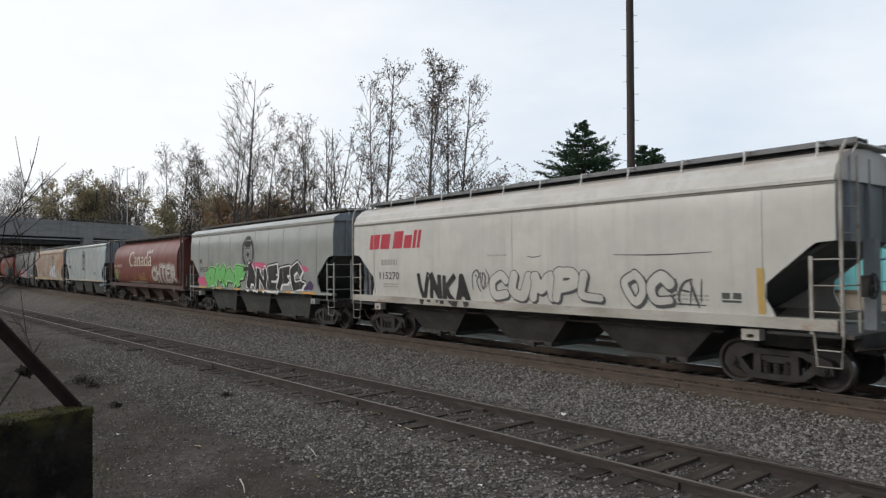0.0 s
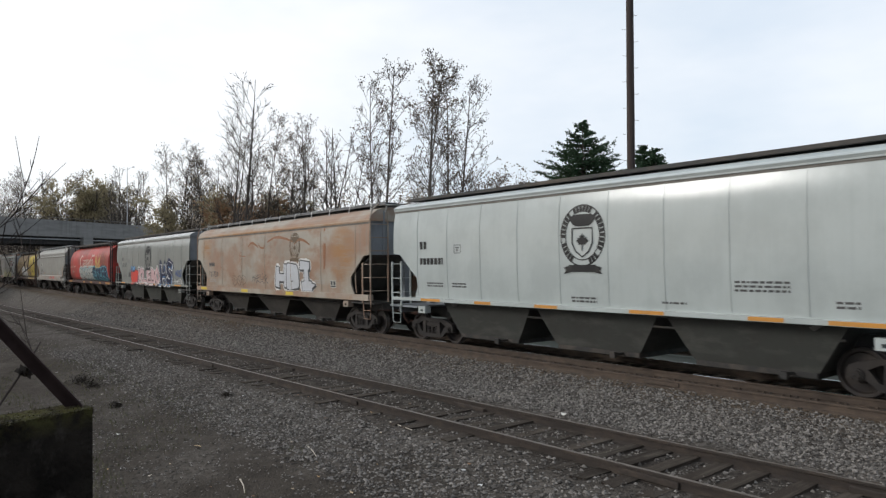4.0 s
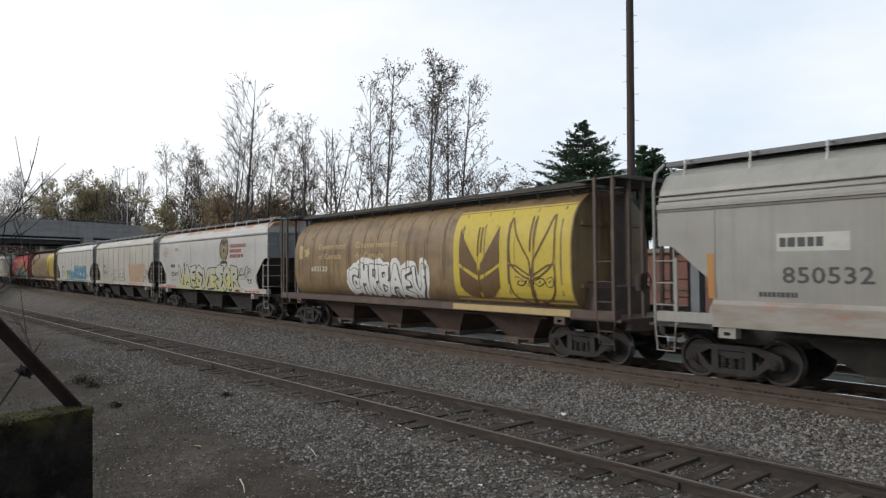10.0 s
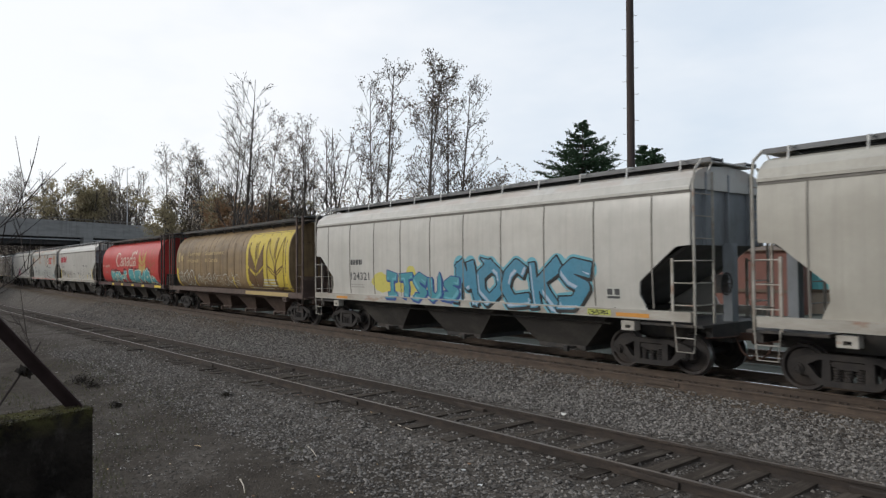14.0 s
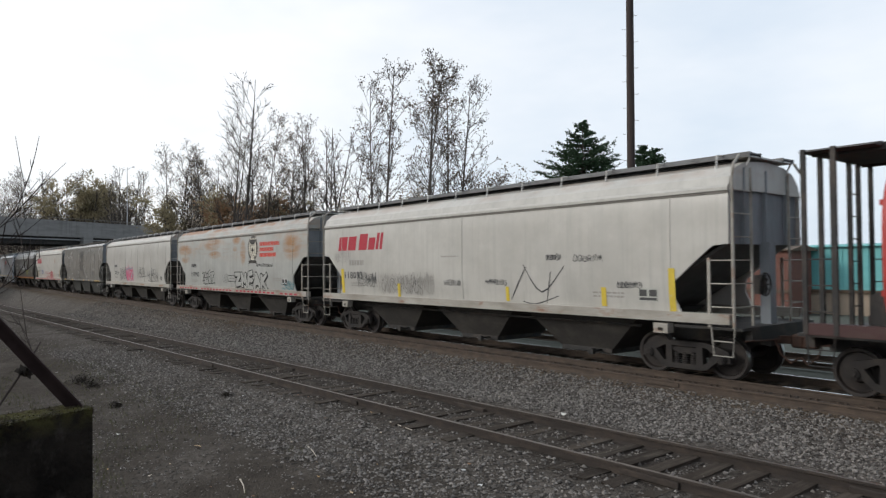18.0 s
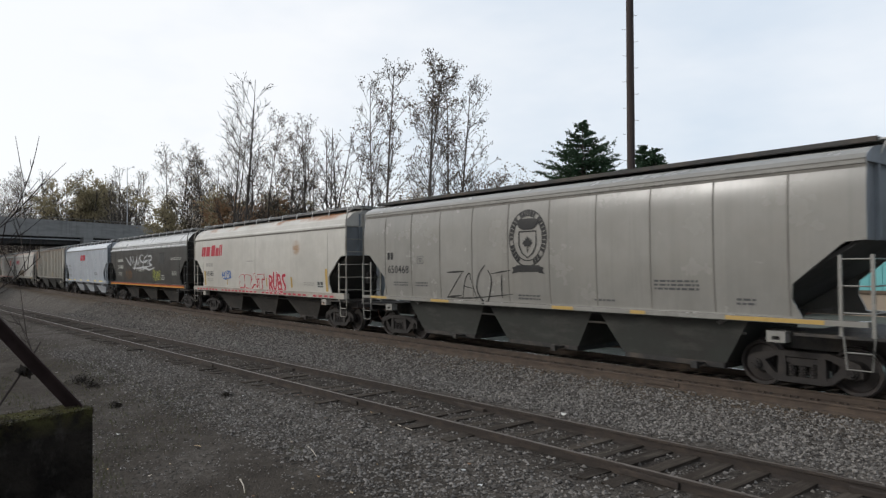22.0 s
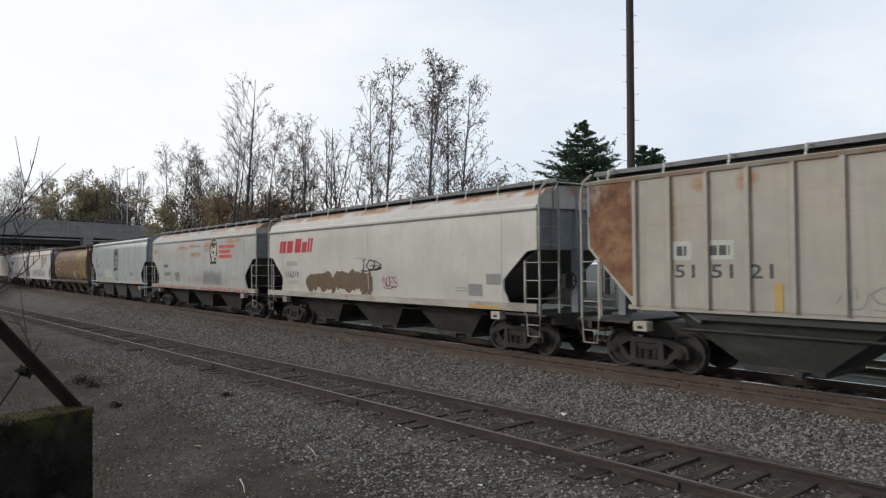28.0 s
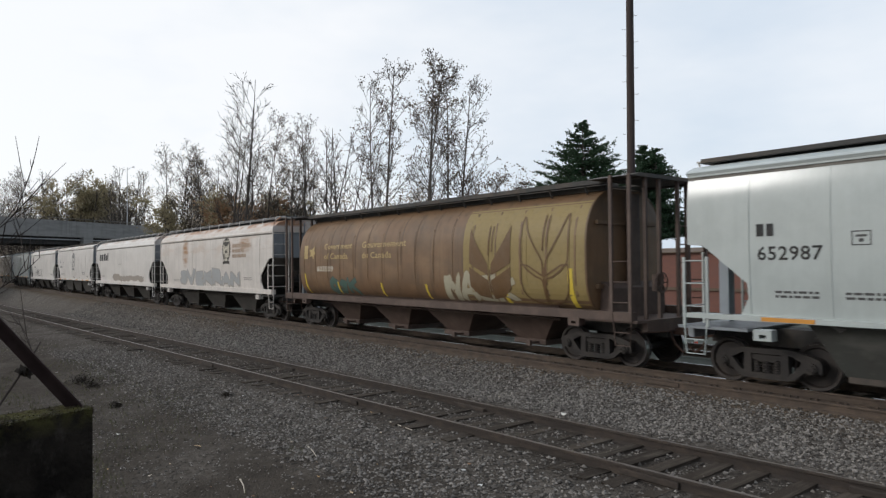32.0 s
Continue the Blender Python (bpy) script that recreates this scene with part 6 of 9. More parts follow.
def scrawl(car, kind, word, x0, x1, z0, z1, mat, seed, w=0.04):
    """A thin handwritten word."""
    r = random.Random(seed)
    d = Decal(kind, 0.006)
    ww = (x1 - x0) / len(word)
    for i, ch in enumerate(word):
        sk = r.uniform(0.0, 0.25) * (z1 - z0)
        lo, hi = z0 + r.uniform(0, 0.15) * (z1 - z0), z1 - r.uniform(0, 0.2) * (z1 - z0)
        for st in STROKES[ch]:
            pts = [(x0 + ww * (i - 0.05 + 1.1 * u) + sk * (v - 0.5) + r.gauss(0, 0.10) * ww, lo + (hi - lo) * v + r.gauss(0, 0.09) * (hi - lo)) for u, v in st]
            d.ribbon(curve_pts(pts, 4), w * r.uniform(0.6, 1.2), taper=True)
    d.ribbon(curve_pts([(x0, z0 + 0.02), (x0 + (x1 - x0) * 0.4, z0 - 0.05 + r.uniform(0, 0.1)), (x1 + 0.1, z0 + r.uniform(0, 0.2))], 5), w * 0.7, taper=True)
    d.done("tag", mat, car)


def emblem(car, kind, cx, cz, h, mat, shield):
    """The railway's oval badge, as plain shapes: a beaded ring, a shield with a leaf, a blob on top and a ribbon below."""
    d = Decal(kind, 0.006)
    rz, rx = h * 0.46, h * 0.42
    oz = cz + 0.05 * h
    d.ring(cx, oz, rx * 1.0, rz * 1.0, h * 0.022)
    d.ring(cx, oz, rx * 0.78, rz * 0.80, h * 0.018)
    for i in range(38):
        if i % 7 == 6 or 26 <= i <= 30:
            continue
        a = math.pi * 2 * i / 38
        c, sn = math.cos(a), math.sin(a)
        d.ribbon([(cx + rx * 0.80 * c, oz + rz * 0.82 * sn), (cx + rx * 0.99 * c, oz + rz * 0.99 * sn)], h * 0.052)
    d.fan([(cx + rx * 0.56 * math.cos(a) * (1 + 0.14 * math.sin(3 * a)), oz + 0.50 * rz + rz * 0.25 * math.sin(a) * (1 + 0.2 * math.cos(2 * a))) for a in [i * 0.524 for i in range(12)]])
    d.ribbon([(cx - rx * 0.46, oz + rz * 0.24), (cx - rx * 0.46, oz - rz * 0.25), (cx - rx * 0.3, oz - rz * 0.52), (cx, oz - rz * 0.70), (cx + rx * 0.3, oz - rz * 0.52), (cx + rx * 0.46, oz - rz * 0.25), (cx + rx * 0.46, oz + rz * 0.24), (cx - rx * 0.46, oz + rz * 0.24)], h * 0.022)
    half = [(0.0, 1.0), (0.18, 0.58), (0.42, 0.70), (0.34, 0.34), (0.78, 0.46), (0.64, 0.2), (0.98, 0.05), (0.52, -0.28), (0.58, -0.46), (0.06, -0.40)]
    d.fan([(cx + rx * 0.30 * u, oz - 0.18 * rz + rz * 0.27 * v) for u, v in half + [(-u, v) for u, v in half[:0:-1]]])
    d.ribbon([(cx, oz - 0.2 * rz), (cx, oz - 0.5 * rz)], h * 0.02)
    d.rect(cx - rx * 0.62, cx + rx * 0.62, cz - h * 0.5, cz - h * 0.39)
    for q in (-1, 1):
        d.fan([(cx + q * rx * 0.58, cz - h * 0.40), (cx + q * rx * 0.86, cz - h * 0.43), (cx + q * rx * 0.78, cz - h * 0.48), (cx + q * rx * 0.88, cz - h * 0.53), (cx + q * rx * 0.56, cz - h * 0.51)][::q])
    d.done("emblem", mat, car, "oval dark emblem with a shield")
    if shield:
        d = Decal(kind, 0.004)
        d.fan([(cx + rx * 0.97 * math.cos(i * 0.4488), oz + rz * 0.97 * math.sin(i * 0.4488)) for i in range(14)])
        d.done("emblem_ground", shield, car)


def word_bars(car, kind, x0, x1, z0, z1, mat, rows=1, seed=0, name="wordmark", words=None):
    """Rows of plain bars in place of a company's name."""
    h = (z1 - z0) / rows
    r = random.Random(seed)
    for i in range(rows):
        zz = z1 - h * (i + 1)
        reach = x0 + (x1 - x0) * (words[i] if words else 1.0)
        x = x0
        while x < reach - 0.03:
            w = min(h * 0.62 * r.uniform(0.85, 1.2), reach - x)
            d = Decal(kind, 0.006)
            d.rect(x, x + w * 0.8, zz + h * 0.16, zz + h * 0.84)
            d.done(name + "_bar", mat, car)
            x += w


def slant_mark(car, kind, x0, x1, z0, z1, mat):
    """The big slanted red name, as plain leaning blocks."""
    w, h = x1 - x0, z1 - z0
    for a, b, t in ((0.0, 0.20, 0.88), (0.23, 0.41, 0.88), (0.48, 0.66, 1.0), (0.69, 0.83, 0.74), (0.855, 0.91, 1.0), (0.935, 0.985, 1.0)):
        d = Decal(kind, 0.006)
        d.rect(x0 + a * w * 0.95, x0 + b * w * 0.95, z0, z0 + t * h, 0.22)
        d.done("wordmark_block", mat, car)


def stencils(car, kind, spots, mat, seed=1):
    """Small stencilled data lines, as bars."""
    r = random.Random(seed)
    d = Decal(kind, 0.005)
    for x, z, w, rows in spots:
        for i in range(rows):
            xx = x
            while xx < x + w:
                b = r.uniform(0.05, 0.16)
                d.rect(xx, min(xx + b, x + w), z - i * 0.085, z - i * 0.085 + 0.045)
                xx += b + 0.03
    tagged(d.done("stencil", mat, car), kind="stuff")


def wheat(car, kind, x0, x1, z0, z1, fill, line, solid, lift=0.018):
    """Two stylised ears: paired leaves on stalks."""
    d = Decal(kind, lift)
    cx = (x0 + x1) / 2
    w = (x1 - x0) / 2 * 0.92
    h = z1 - z0
    upper = [(0.06, 0.24), (0.08, 0.42), (0.35, 0.58), (0.7, 0.79), (0.97, 1.0), (0.99, 0.44), (0.7, 0.37), (0.35, 0.30)]
    lower = [(0.05, -0.12), (0.06, 0.17), (0.35, 0.23), (0.7, 0.31), (0.99, 0.38), (0.97, 0.06), (0.6, -0.08)]
    for s in (-1, 1):
        for blade in (upper, lower):
            lo = [(cx + s * w * u, z0 + h * v) for u, v in blade]
            if solid:
                d.fan(lo)
            else:
                d.ribbon(curve_pts(lo + lo[:1], 3), 0.05)
    d.ribbon([(cx, z0 - 0.02 * h), (cx, z0 + 0.34 * h)], 0.06)
    d.ribbon([(cx - 0.04, z0 + 0.55 * h), (cx, z0 + h)], 0.05)
    d.ribbon([(cx + 0.10, z0 + 0.60 * h), (cx + 0.14, z0 + h)], 0.05)
    d.done("wheat_leaves", fill if solid else line, car)


def side_patch(car, kind, x0, x1, z0, z1, mat, name="panel_paint"):
    d = Decal(kind, 0.003)
    d.rect(x0, x1, z0, z1)
    return d.done(name, mat, car)


def blob_patch(car, kind, x0, x1, z0, z1, mat, seed, n=7, name="cover_paint"):
    """Paint rolled over old writing: overlapping rounded dabs."""
    r = random.Random(seed)
    for i in range(n):
        d = Decal(kind, 0.004 + 0.0004 * (i % 3))
        cx = x0 + (x1 - x0) * (i + 0.5) / n
        rx = max((x1 - x0) / n, 0.28) * r.uniform(0.6, 1.1)
        rz = (z1 - z0) / 2 * r.uniform(0.6, 1.05)
        cz = max(z0 + rz, (z0 + z1) / 2 + r.uniform(-0.2, 0.1) * (z1 - z0))
        d.fan([(cx + rx * math.cos(a * 0.3927) * r.uniform(0.8, 1.1), max(z0 - 0.02, cz + rz * math.sin(a * 0.3927) * r.uniform(0.82, 1.1))) for a in range(16)])
        d.done(name, mat, car)


def hollow_box(car, kind, x0, x1, z0, z1, mat):
    """A small stencilled square with a line of data in it."""
    d = Decal(kind, 0.006)
    for a, b, c, e in ((x0, x1, z0, z0 + 0.02), (x0, x1, z1 - 0.02, z1), (x0, x0 + 0.02, z0 + 0.02, z1 - 0.02), (x1 - 0.02, x1, z0 + 0.02, z1 - 0.02), (x0 + 0.07, x1 - 0.07, z1 - 0.11, z1 - 0.07), (x0 + 0.12, x1 - 0.12, z0 + 0.06, z0 + 0.12)):
        d.rect(a, b, c, e)
    d.done("data_box", mat, car)


def data_panel(car, kind, x0, x1, z0, z1, mat, frame_mat):
    d = Decal(kind, 0.005)
    d.rect(x0, x1, z0, z1)
    d.done("data_panel", frame_mat, car)
    d = Decal(kind, 0.008)
    m = (x0 + x1) / 2
    e = 0.03
    d.rect(x0 + e, m - e, z0 + 0.4 * (z1 - z0), z1 - e)
    d.rect(m + e, x1 - e, z0 + 0.4 * (z1 - z0), z1 - e)
    d.rect(x0 + e, x1 - e, z0 + e, z0 + 0.3 * (z1 - z0))
    d.done("data_panel_mark", mat, car)


def bars(car, kind, spots, mat, name="reflector"):
    for x0, x1, z0, z1 in spots:
        d = Decal(kind, 0.012)
        d.rect(x0, x1, z0, z1)
        d.done(name, mat, car)


def sill_marks(car, spots, mat, z0, z1, y=1.664):
    for x0, x1 in spots:
        bm = bmesh.new()
        box(bm, x0, x1, -y - 0.003, -y + 0.004, z0, z1)
        part("reflector", bm, mat, car)


# ---- cars ----
BODY_Z = 0.0
CARS = []


def jacking_pad(bm, hb, q, s):
    """A boxed bracket under the sill with a dark hole through it."""
    y0, y1 = sorted((s * 1.40, s * 1.63))
    x0, x1 = sorted((q * (hb - 1.78), q * (hb - 1.42)))
    box(bm, x0, x1, y0, y1, 1.10, 1.198)
    box(bm, x0, x0 + 0.11, y0, y1, 1.03, 1.10)
    box(bm, x1 - 0.11, x1, y0, y1, 1.03, 1.10)
    box(bm, x0, x1, y0, y1, 0.98, 1.03)


def add_truck(car, xs, x):
    tr = part("truck", cached(("truck",), bolster), TRUCK_STEEL, car)
    tr.location = (x, 0, 0)
    for s in (-1, 1):
        part("side_frame", cached(("side_frame", s), side_frame, s), TRUCK_STEEL, tr)
        for dx in (-0.2, 0.0, 0.2):
            sp = part("spring", cached(("spring",), spring), TRUCK_STEEL, tr)
            sp.location = (dx, s * 1.0, 0)
    for dx in (-0.889, 0.889):
        w = part("wheelset", cached(("wheelset",), wheelset), WHEEL_STEEL, tr)
        if len(w.data.materials) < 2:
            w.data.materials.append(TREAD_STEEL)
        w.location = (dx, 0, 0.457)


def running_gear(car, hb, reach, paint, gear, ladders, end_posts=True, platform_paint=None, tall=2.72):
    for xs in (-1, 1):
        add_truck(car, xs, xs * (hb - 1.38))
        part("end_platform", cached(("platform", hb, xs), platform, hb, xs), platform_paint or gear, car)
        part("coupler", cached(("coupler", hb, xs, round(reach, 2)), coupler, hb, xs, round(reach, 2)), COUPLER_RUST, car)
        for ys in (-1, 1):
            stiles = part("ladder", cached(("ladder", hb, xs, ys, tall), ladder, hb, xs, ys, tall), ladders, car)
            for k in range(3):
                step = part("rung", cached(("rung", xs), rung, xs * 0.53, "x"), ladders, stiles)
                step.location = (xs * (hb - 0.44), ys * 1.60, 1.6 + 0.48 * k)
            part("stirrup_step", cached(("stirrup", hb, xs, ys), stirrup, hb, xs, ys), ladders, car)
    part("brake_wheel", cached(("brake", hb), brake_wheel, hb), gear, car)
    for q in (-1, 1):
        part("stub_sill", cached(("centre", hb, q), lambda b, h, s_: box(b, *sorted((s_ * (h - 2.6), s_ * (h + 0.2))), -0.33, 0.33, 0.74, 1.12), hb, q), BLACK_STEEL, car)
        for s_ in (-1, 1):
            part("jacking_pad", cached(("pad", hb, q, s_), jacking_pad, hb, q, s_), ladders, car)
    part("train_pipe", cached(("pipe", hb), lambda b, h: tube(b, [(-h + 2.4, -1.2, 1.06), (h - 2.4, -1.2, 1.06)], 0.03, 6), hb), gear, car)


def roof_gear(car, hb, walk_mat, bracket_mat, z, hatch_mat, kind, ez, n=12, low=False):
    for q in (-1, 1):
        part("crossover_board", cached(("crossover", hb, q), crossover, hb, q), bracket_mat, car)
    for ys in (-1, 1):
        part("running_board", cached(("walkway", hb, ys, z, low), walkway, hb, ys, z, 0.0 if low else 0.16), walk_mat, car)
        if low:
            part("toe_board", cached(("toe", hb, ys, z), toe_board, hb, ys, z), DARKROOF, car)
            continue
        for i in range(n):
            b = part("bracket", cached(("bracket", ys, z, kind, ez), walk_bracket, ys, z, kind, ez), bracket_mat, car)
            b.location.x = -hb + 0.45 + i * (2 * hb - 0.9) / (n - 1)
    part("hatch_cover", cached(("hatch", hb), hatch, hb), hatch_mat, car)


COUPLER_RUST = shader("coupler_rust", (0.07, 0.036, 0.024), 0.85, 0.0, [((0.03, 0.022, 0.018), (4, 4, 4), 0.45, 0.7, 0.8, None, None)], 0.2, 30)
BRACKET_WHITE = shader("worn_white_bracket", (0.56, 0.55, 0.52), 0.55, 0.0, [((0.34, 0.30, 0.25), (3, 3, 3), 0.48, 0.7, 0.6, None, None)], 0.1, 20)
GALV = shader("galvanised", (0.145, 0.148, 0.15), 0.55, 0.2, [((0.08, 0.075, 0.07), (2, 2, 2), 0.45, 0.7, 0.7, None, None)], 0.1, 20)
DARKROOF = shader("dark_roof", (0.05, 0.048, 0.045), 0.75, 0.0, [((0.12, 0.09, 0.065), (1, 1, 1), 0.45, 0.7, 0.7, None, None)], 0.2, 20)


def hopper(label, hb, reach, paint, lower, gear, roof=None, end=None, eave=True, seams=7, seam_w=0.03, seam_mat=None, sill=None, bracket=None, kind="hop", chutes=3, platform_paint=None, ez=4.08, wide=0.85, inset=1.35):
    """A covered hopper with smooth or ribbed sides on two trucks."""
    car = thing("hopper_car", label, "rail car", "cars of the freight train")
    roof, end, sill = roof or paint, end or END_SHADE_GRIME, sill or SILL_PAINT.get(paint.name, paint)
    for s in (-1, 1):
        part("side_sheet", cached(("side", kind, hb, s, ez), side_sheet, kind, hb, s, ez), paint, car, smooth=(kind != "rib"))
        part("end_sheet", cached(("end", hb, s, kind, ez), end_sheet, hb, s, (-0.95, 0.0, 0.95), kind, ez), end, car)
        part("slope_sheet", cached(("slope", hb, s), slope_sheet, hb, s), SLOPE_GREY, car)
        part("side_sill", cached(("sill", hb, s, kind, bracket), lambda b, h, q, k: box(b, -h - 0.02 if k != "rib" else -h + 1.2, h + 0.02 if k != "rib" else h - 1.2, *sorted((q * 1.44, q * (1.66 if k != "rib" else 1.5))), 1.36 if bracket == "dark" else 1.25 if k != "rib" else 1.46, 1.46 if k != "rib" else 1.56), hb, s, kind), sill, car)
        for q in (-1, 1):
            stile = part("end_ladder", cached(("eladder", hb, s, q, bracket), end_ladder, hb, s, q, 2.75 if bracket == "dark" else 4.5), sill, car)
            for k in range(3 if bracket == "dark" else 6):
                step = part("rung", cached(("end_rung", q), rung, q * 0.76, "y"), sill, stile)
                step.location = (s * (hb + 0.09), q * 0.84, 1.6 + 0.48 * k)
        part("centre_post", cached(("cpost", hb, s), lambda b, h, q: box(b, *sorted((q * (h - 0.10), q * (h + 0.12))), -0.13, 0.13, 1.19, 2.95), hb, s), end, car)
        if kind != "rib" and paint is not P_DARK:
            # an added dark strip that draws the shade line below the eave
            part("drip_edge", cached(("eave_shade", hb, s, ez), lambda b, h, q, e: box(b, -h, h, *sorted((q * (half_width("hop", e) - 0.02), q * (half_width("hop", e) + 0.03))), e - 0.095, e - 0.037), hb, s, ez), SEAM_DARK, car)
        if bracket == "dark":
            half = roof_line(kind, ez)
            part("end_cap", cached(("endcap", hb, s, ez), lambda b, h, q: prism(b, [(-y, z) for y, z in half] + [(y, z) for y, z in half[-2::-1]], *sorted((q * (h + 0.004), q * (h + 0.02))), "x"), hb, s), end, car)
        if eave and kind != "rib":
            part("eave_rail", cached(("eave", hb, s, ez), eave_mesh, hb, s, ez), roof, car)
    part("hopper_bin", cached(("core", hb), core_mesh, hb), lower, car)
    part("roof", cached(("roof", kind, hb, ez), roof_mesh, kind, hb, ez), roof, car)
    span = (2 * hb - 4.4) / chutes
    for i in range(chutes):
        x = -(hb - 2.2) + span * (i + 0.5)
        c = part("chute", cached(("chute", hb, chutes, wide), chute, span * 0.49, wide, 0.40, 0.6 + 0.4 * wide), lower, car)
        c.location.x = x
        g = part("chute_gate", cached(("gate", wide), chute_gate, wide - 0.15, 0.40, 0.5 + 0.4 * wide), gear, car)
        g.location.x = x
    if kind == "rib":
        n = 18
        for i in range(n):
            x = -hb + 1.45 + i * (2 * hb - 2.9) / (n - 1)
            z0 = 1.55
            for s in (-1, 1):
                p = part("side_post", cached(("post", s), lambda b, q: box(b, -0.045, 0.045, *sorted((q * 1.50, q * 1.60)), 1.55, 4.42), s), paint, car)
                p.location.x = x
    else:
        for i in range(seams):
            sm = part("seam", cached(("seam", kind, seam_w, ez), seam, kind, seam_w, 0.012, 1.5, ez - 0.05), seam_mat or paint, car)
            sm.location.x = -hb + inset + i * (2 * hb - 2 * inset) / max(1, seams - 1)
    roof_gear(car, hb, GALV, BRACKET_WHITE, 4.77 if bracket != "dark" else 4.735, DARKROOF, kind, ez, low=bracket == "dark")
    running_gear(car, hb, reach, paint, gear, sill if sill is not paint else paint, platform_paint=platform_paint or BLACK_STEEL, tall=2.64 if bracket == "dark" else 2.72)
    return car


def cylinder_car(label, hb, reach, paint, gear, roof, bands=0, sill=None, band_mat=None):
    """A cylindrical covered hopper with cage ends."""
    car = thing("cylindrical_hopper_car", label, "rail car", "cars of the freight train")
    hx = hb - 1.2
    part("tank", cached(("tank", hb), tank_mesh, hx), paint, car, smooth=True)
    for s in (-1, 1):
        part("tank_head", cached(("tank_head", hb, s), tank_head, hx, s), paint, car)
    part("roof_strip", cached(("roofstrip", hb), lambda b, h: prism(b, [(-0.86, 4.36), (-0.80, 4.5), (0.80, 4.5), (0.86, 4.36)], -h, h, "x"), hx), roof, car)
    for s in (-1, 1):
        part("side_sill", cached(("cylsill", hb, s), lambda b, h, q: box(b, -h - 0.1, h + 0.1, *sorted((q * 1.36, q * 1.62)), 1.17, 1.38), hb, s), sill or gear, car)
        part("end_column", cached(("endcol", hb, s), lambda b, h, q: box(b, *sorted((q * (h - 1.02), q * (h - 0.92))), -0.22, 0.22, 1.19, 4.3), hb, s), gear, car)
        part("end_saddle", cached(("saddle", hb, s), lambda b, h, q: prism(b, [(q * (h - 2.2), 1.19), (q * (h - 0.8), 1.19), (q * (h - 0.8), 1.9), (q * (h - 1.2), 2.1)], -1.1, 1.1, "y"), hb, s), gear, car)
        for y in (-0.95, -0.4, 0.4, 0.85):
            part("end_post", cached(("cagepost", hb, s, y), lambda b, h, q, yy: box(b, *sorted((q * (h + 0.02), q * (h + 0.10))), yy - 0.04, yy + 0.04, 1.19, 4.62), hb, s, y), gear, car)
        for k in range(6):
            step = part("end_rung", cached(("cage_rung",), rung, 0.45, "y"), gear, car)
            step.location = (s * (hb + 0.06), 0.4, 1.6 + 0.46 * k)
        part("end_roof", cached(("endroof", hb, s), lambda b, h, q: prism(b, [(-1.64, 4.55), (1.64, 4.55), (1.25, 4.64), (-1.25, 4.64)], *sorted((q * (h - 1.1), q * (h + 0.16))), "x"), hb, s), roof, car)
    for ys in (-1, 1):
        part("running_board", cached(("cylwalk", hb, ys), lambda b, h, q: (box(b, -h - 0.1, h + 0.1, *sorted((q * 0.55, q * 1.18)), 4.56, 4.60), box(b, -h - 0.1, h + 0.1, *sorted((q * 1.16, q * 1.19)), 4.50, 4.62)), hb, ys), roof, car)
        for i in range(13):
            b = part("bracket", cached(("cylbracket", ys), lambda b, q: tube(b, [(0, q * 1.02, 4.28), (0, q * 1.17, 4.54)], 0.028, 5), ys), roof, car)
            b.location.x = -hx + 0.4 + i * (2 * hx - 0.8) / 12
    part("hatch_cover", cached(("cylhatch", hb), lambda b, h: box(b, -h + 0.5, h - 0.5, -0.4, 0.4, 4.5, 4.66), hx), roof, car)
    for i in range(4):
        span = (2 * hb - 4.6) / 4
        c = part("chute", cached(("cylchute", hb), chute, span * 0.49, 0.5, 0.40, 0.7), gear, car)
        c.location.x = -(hb - 2.3) + span * (i + 0.5)
        g = part("chute_gate", cached(("cylgate",), chute_gate, 0.5, 0.40, 0.7), gear, car)
        g.location.x = c.location.x
    for i in range(bands):
        b = part("band", cached(("cylband",), seam, "cyl", 0.05, 0.014, 1.34, 4.36), band_mat or paint, car)
        b.location.x = -hx + 0.35 + i * (2 * hx - 0.7) / (bands - 1)
    running_gear(car, hb, reach, paint, gear, gear, tall=4.6)
    return car


# the middle of every car's body along the train, and half its length over the end sheets (cage corners on the round cars)
BODIES = [(-13.53, 8.3), (-31.62, 8.2), (-50.0, 8.8), (-68.81, 8.2), (-87.47, 8.9), (-106.2, 8.3), (-124.93, 8.8), (-144.05, 8.6), (-162.75, 8.8), (-181.37, 8.2),
          (-199.22, 8.2), (-217.18, 8.3), (-235.57, 8.8), (-254.52, 8.8), (-273.3, 8.4), (-291.49, 8.3), (-309.47, 8.2), (-327.4, 8.2), (-345.27, 8.3), (-364.0, 9.0),
          (-382.92, 8.5), (-401.83, 9.0), (-420.73, 8.3), (-438.86, 8.3), (-456.94, 8.2), (-475.5, 8.8), (-494.15, 8.3), (-512.25, 8.3), (-530.35, 8.3), (-548.45, 8.3),
          (-566.55, 8.3), (-584.65, 8.3)]


def travel(t):
    """How far the train has gone after t seconds."""
    return 14.49223 * t - 0.0142 * t * t + 0.000236225 * t ** 3


def dims(i):
    return BODIES[i][1], BODIES[i][1] + 0.77


def enlist(car, i):
    x = BODIES[i][0] if i >= 0 else BODIES[0][0] + 18.1
    car.location = (x, TRACK_Y, BODY_Z)
    CARS.append((car, x))


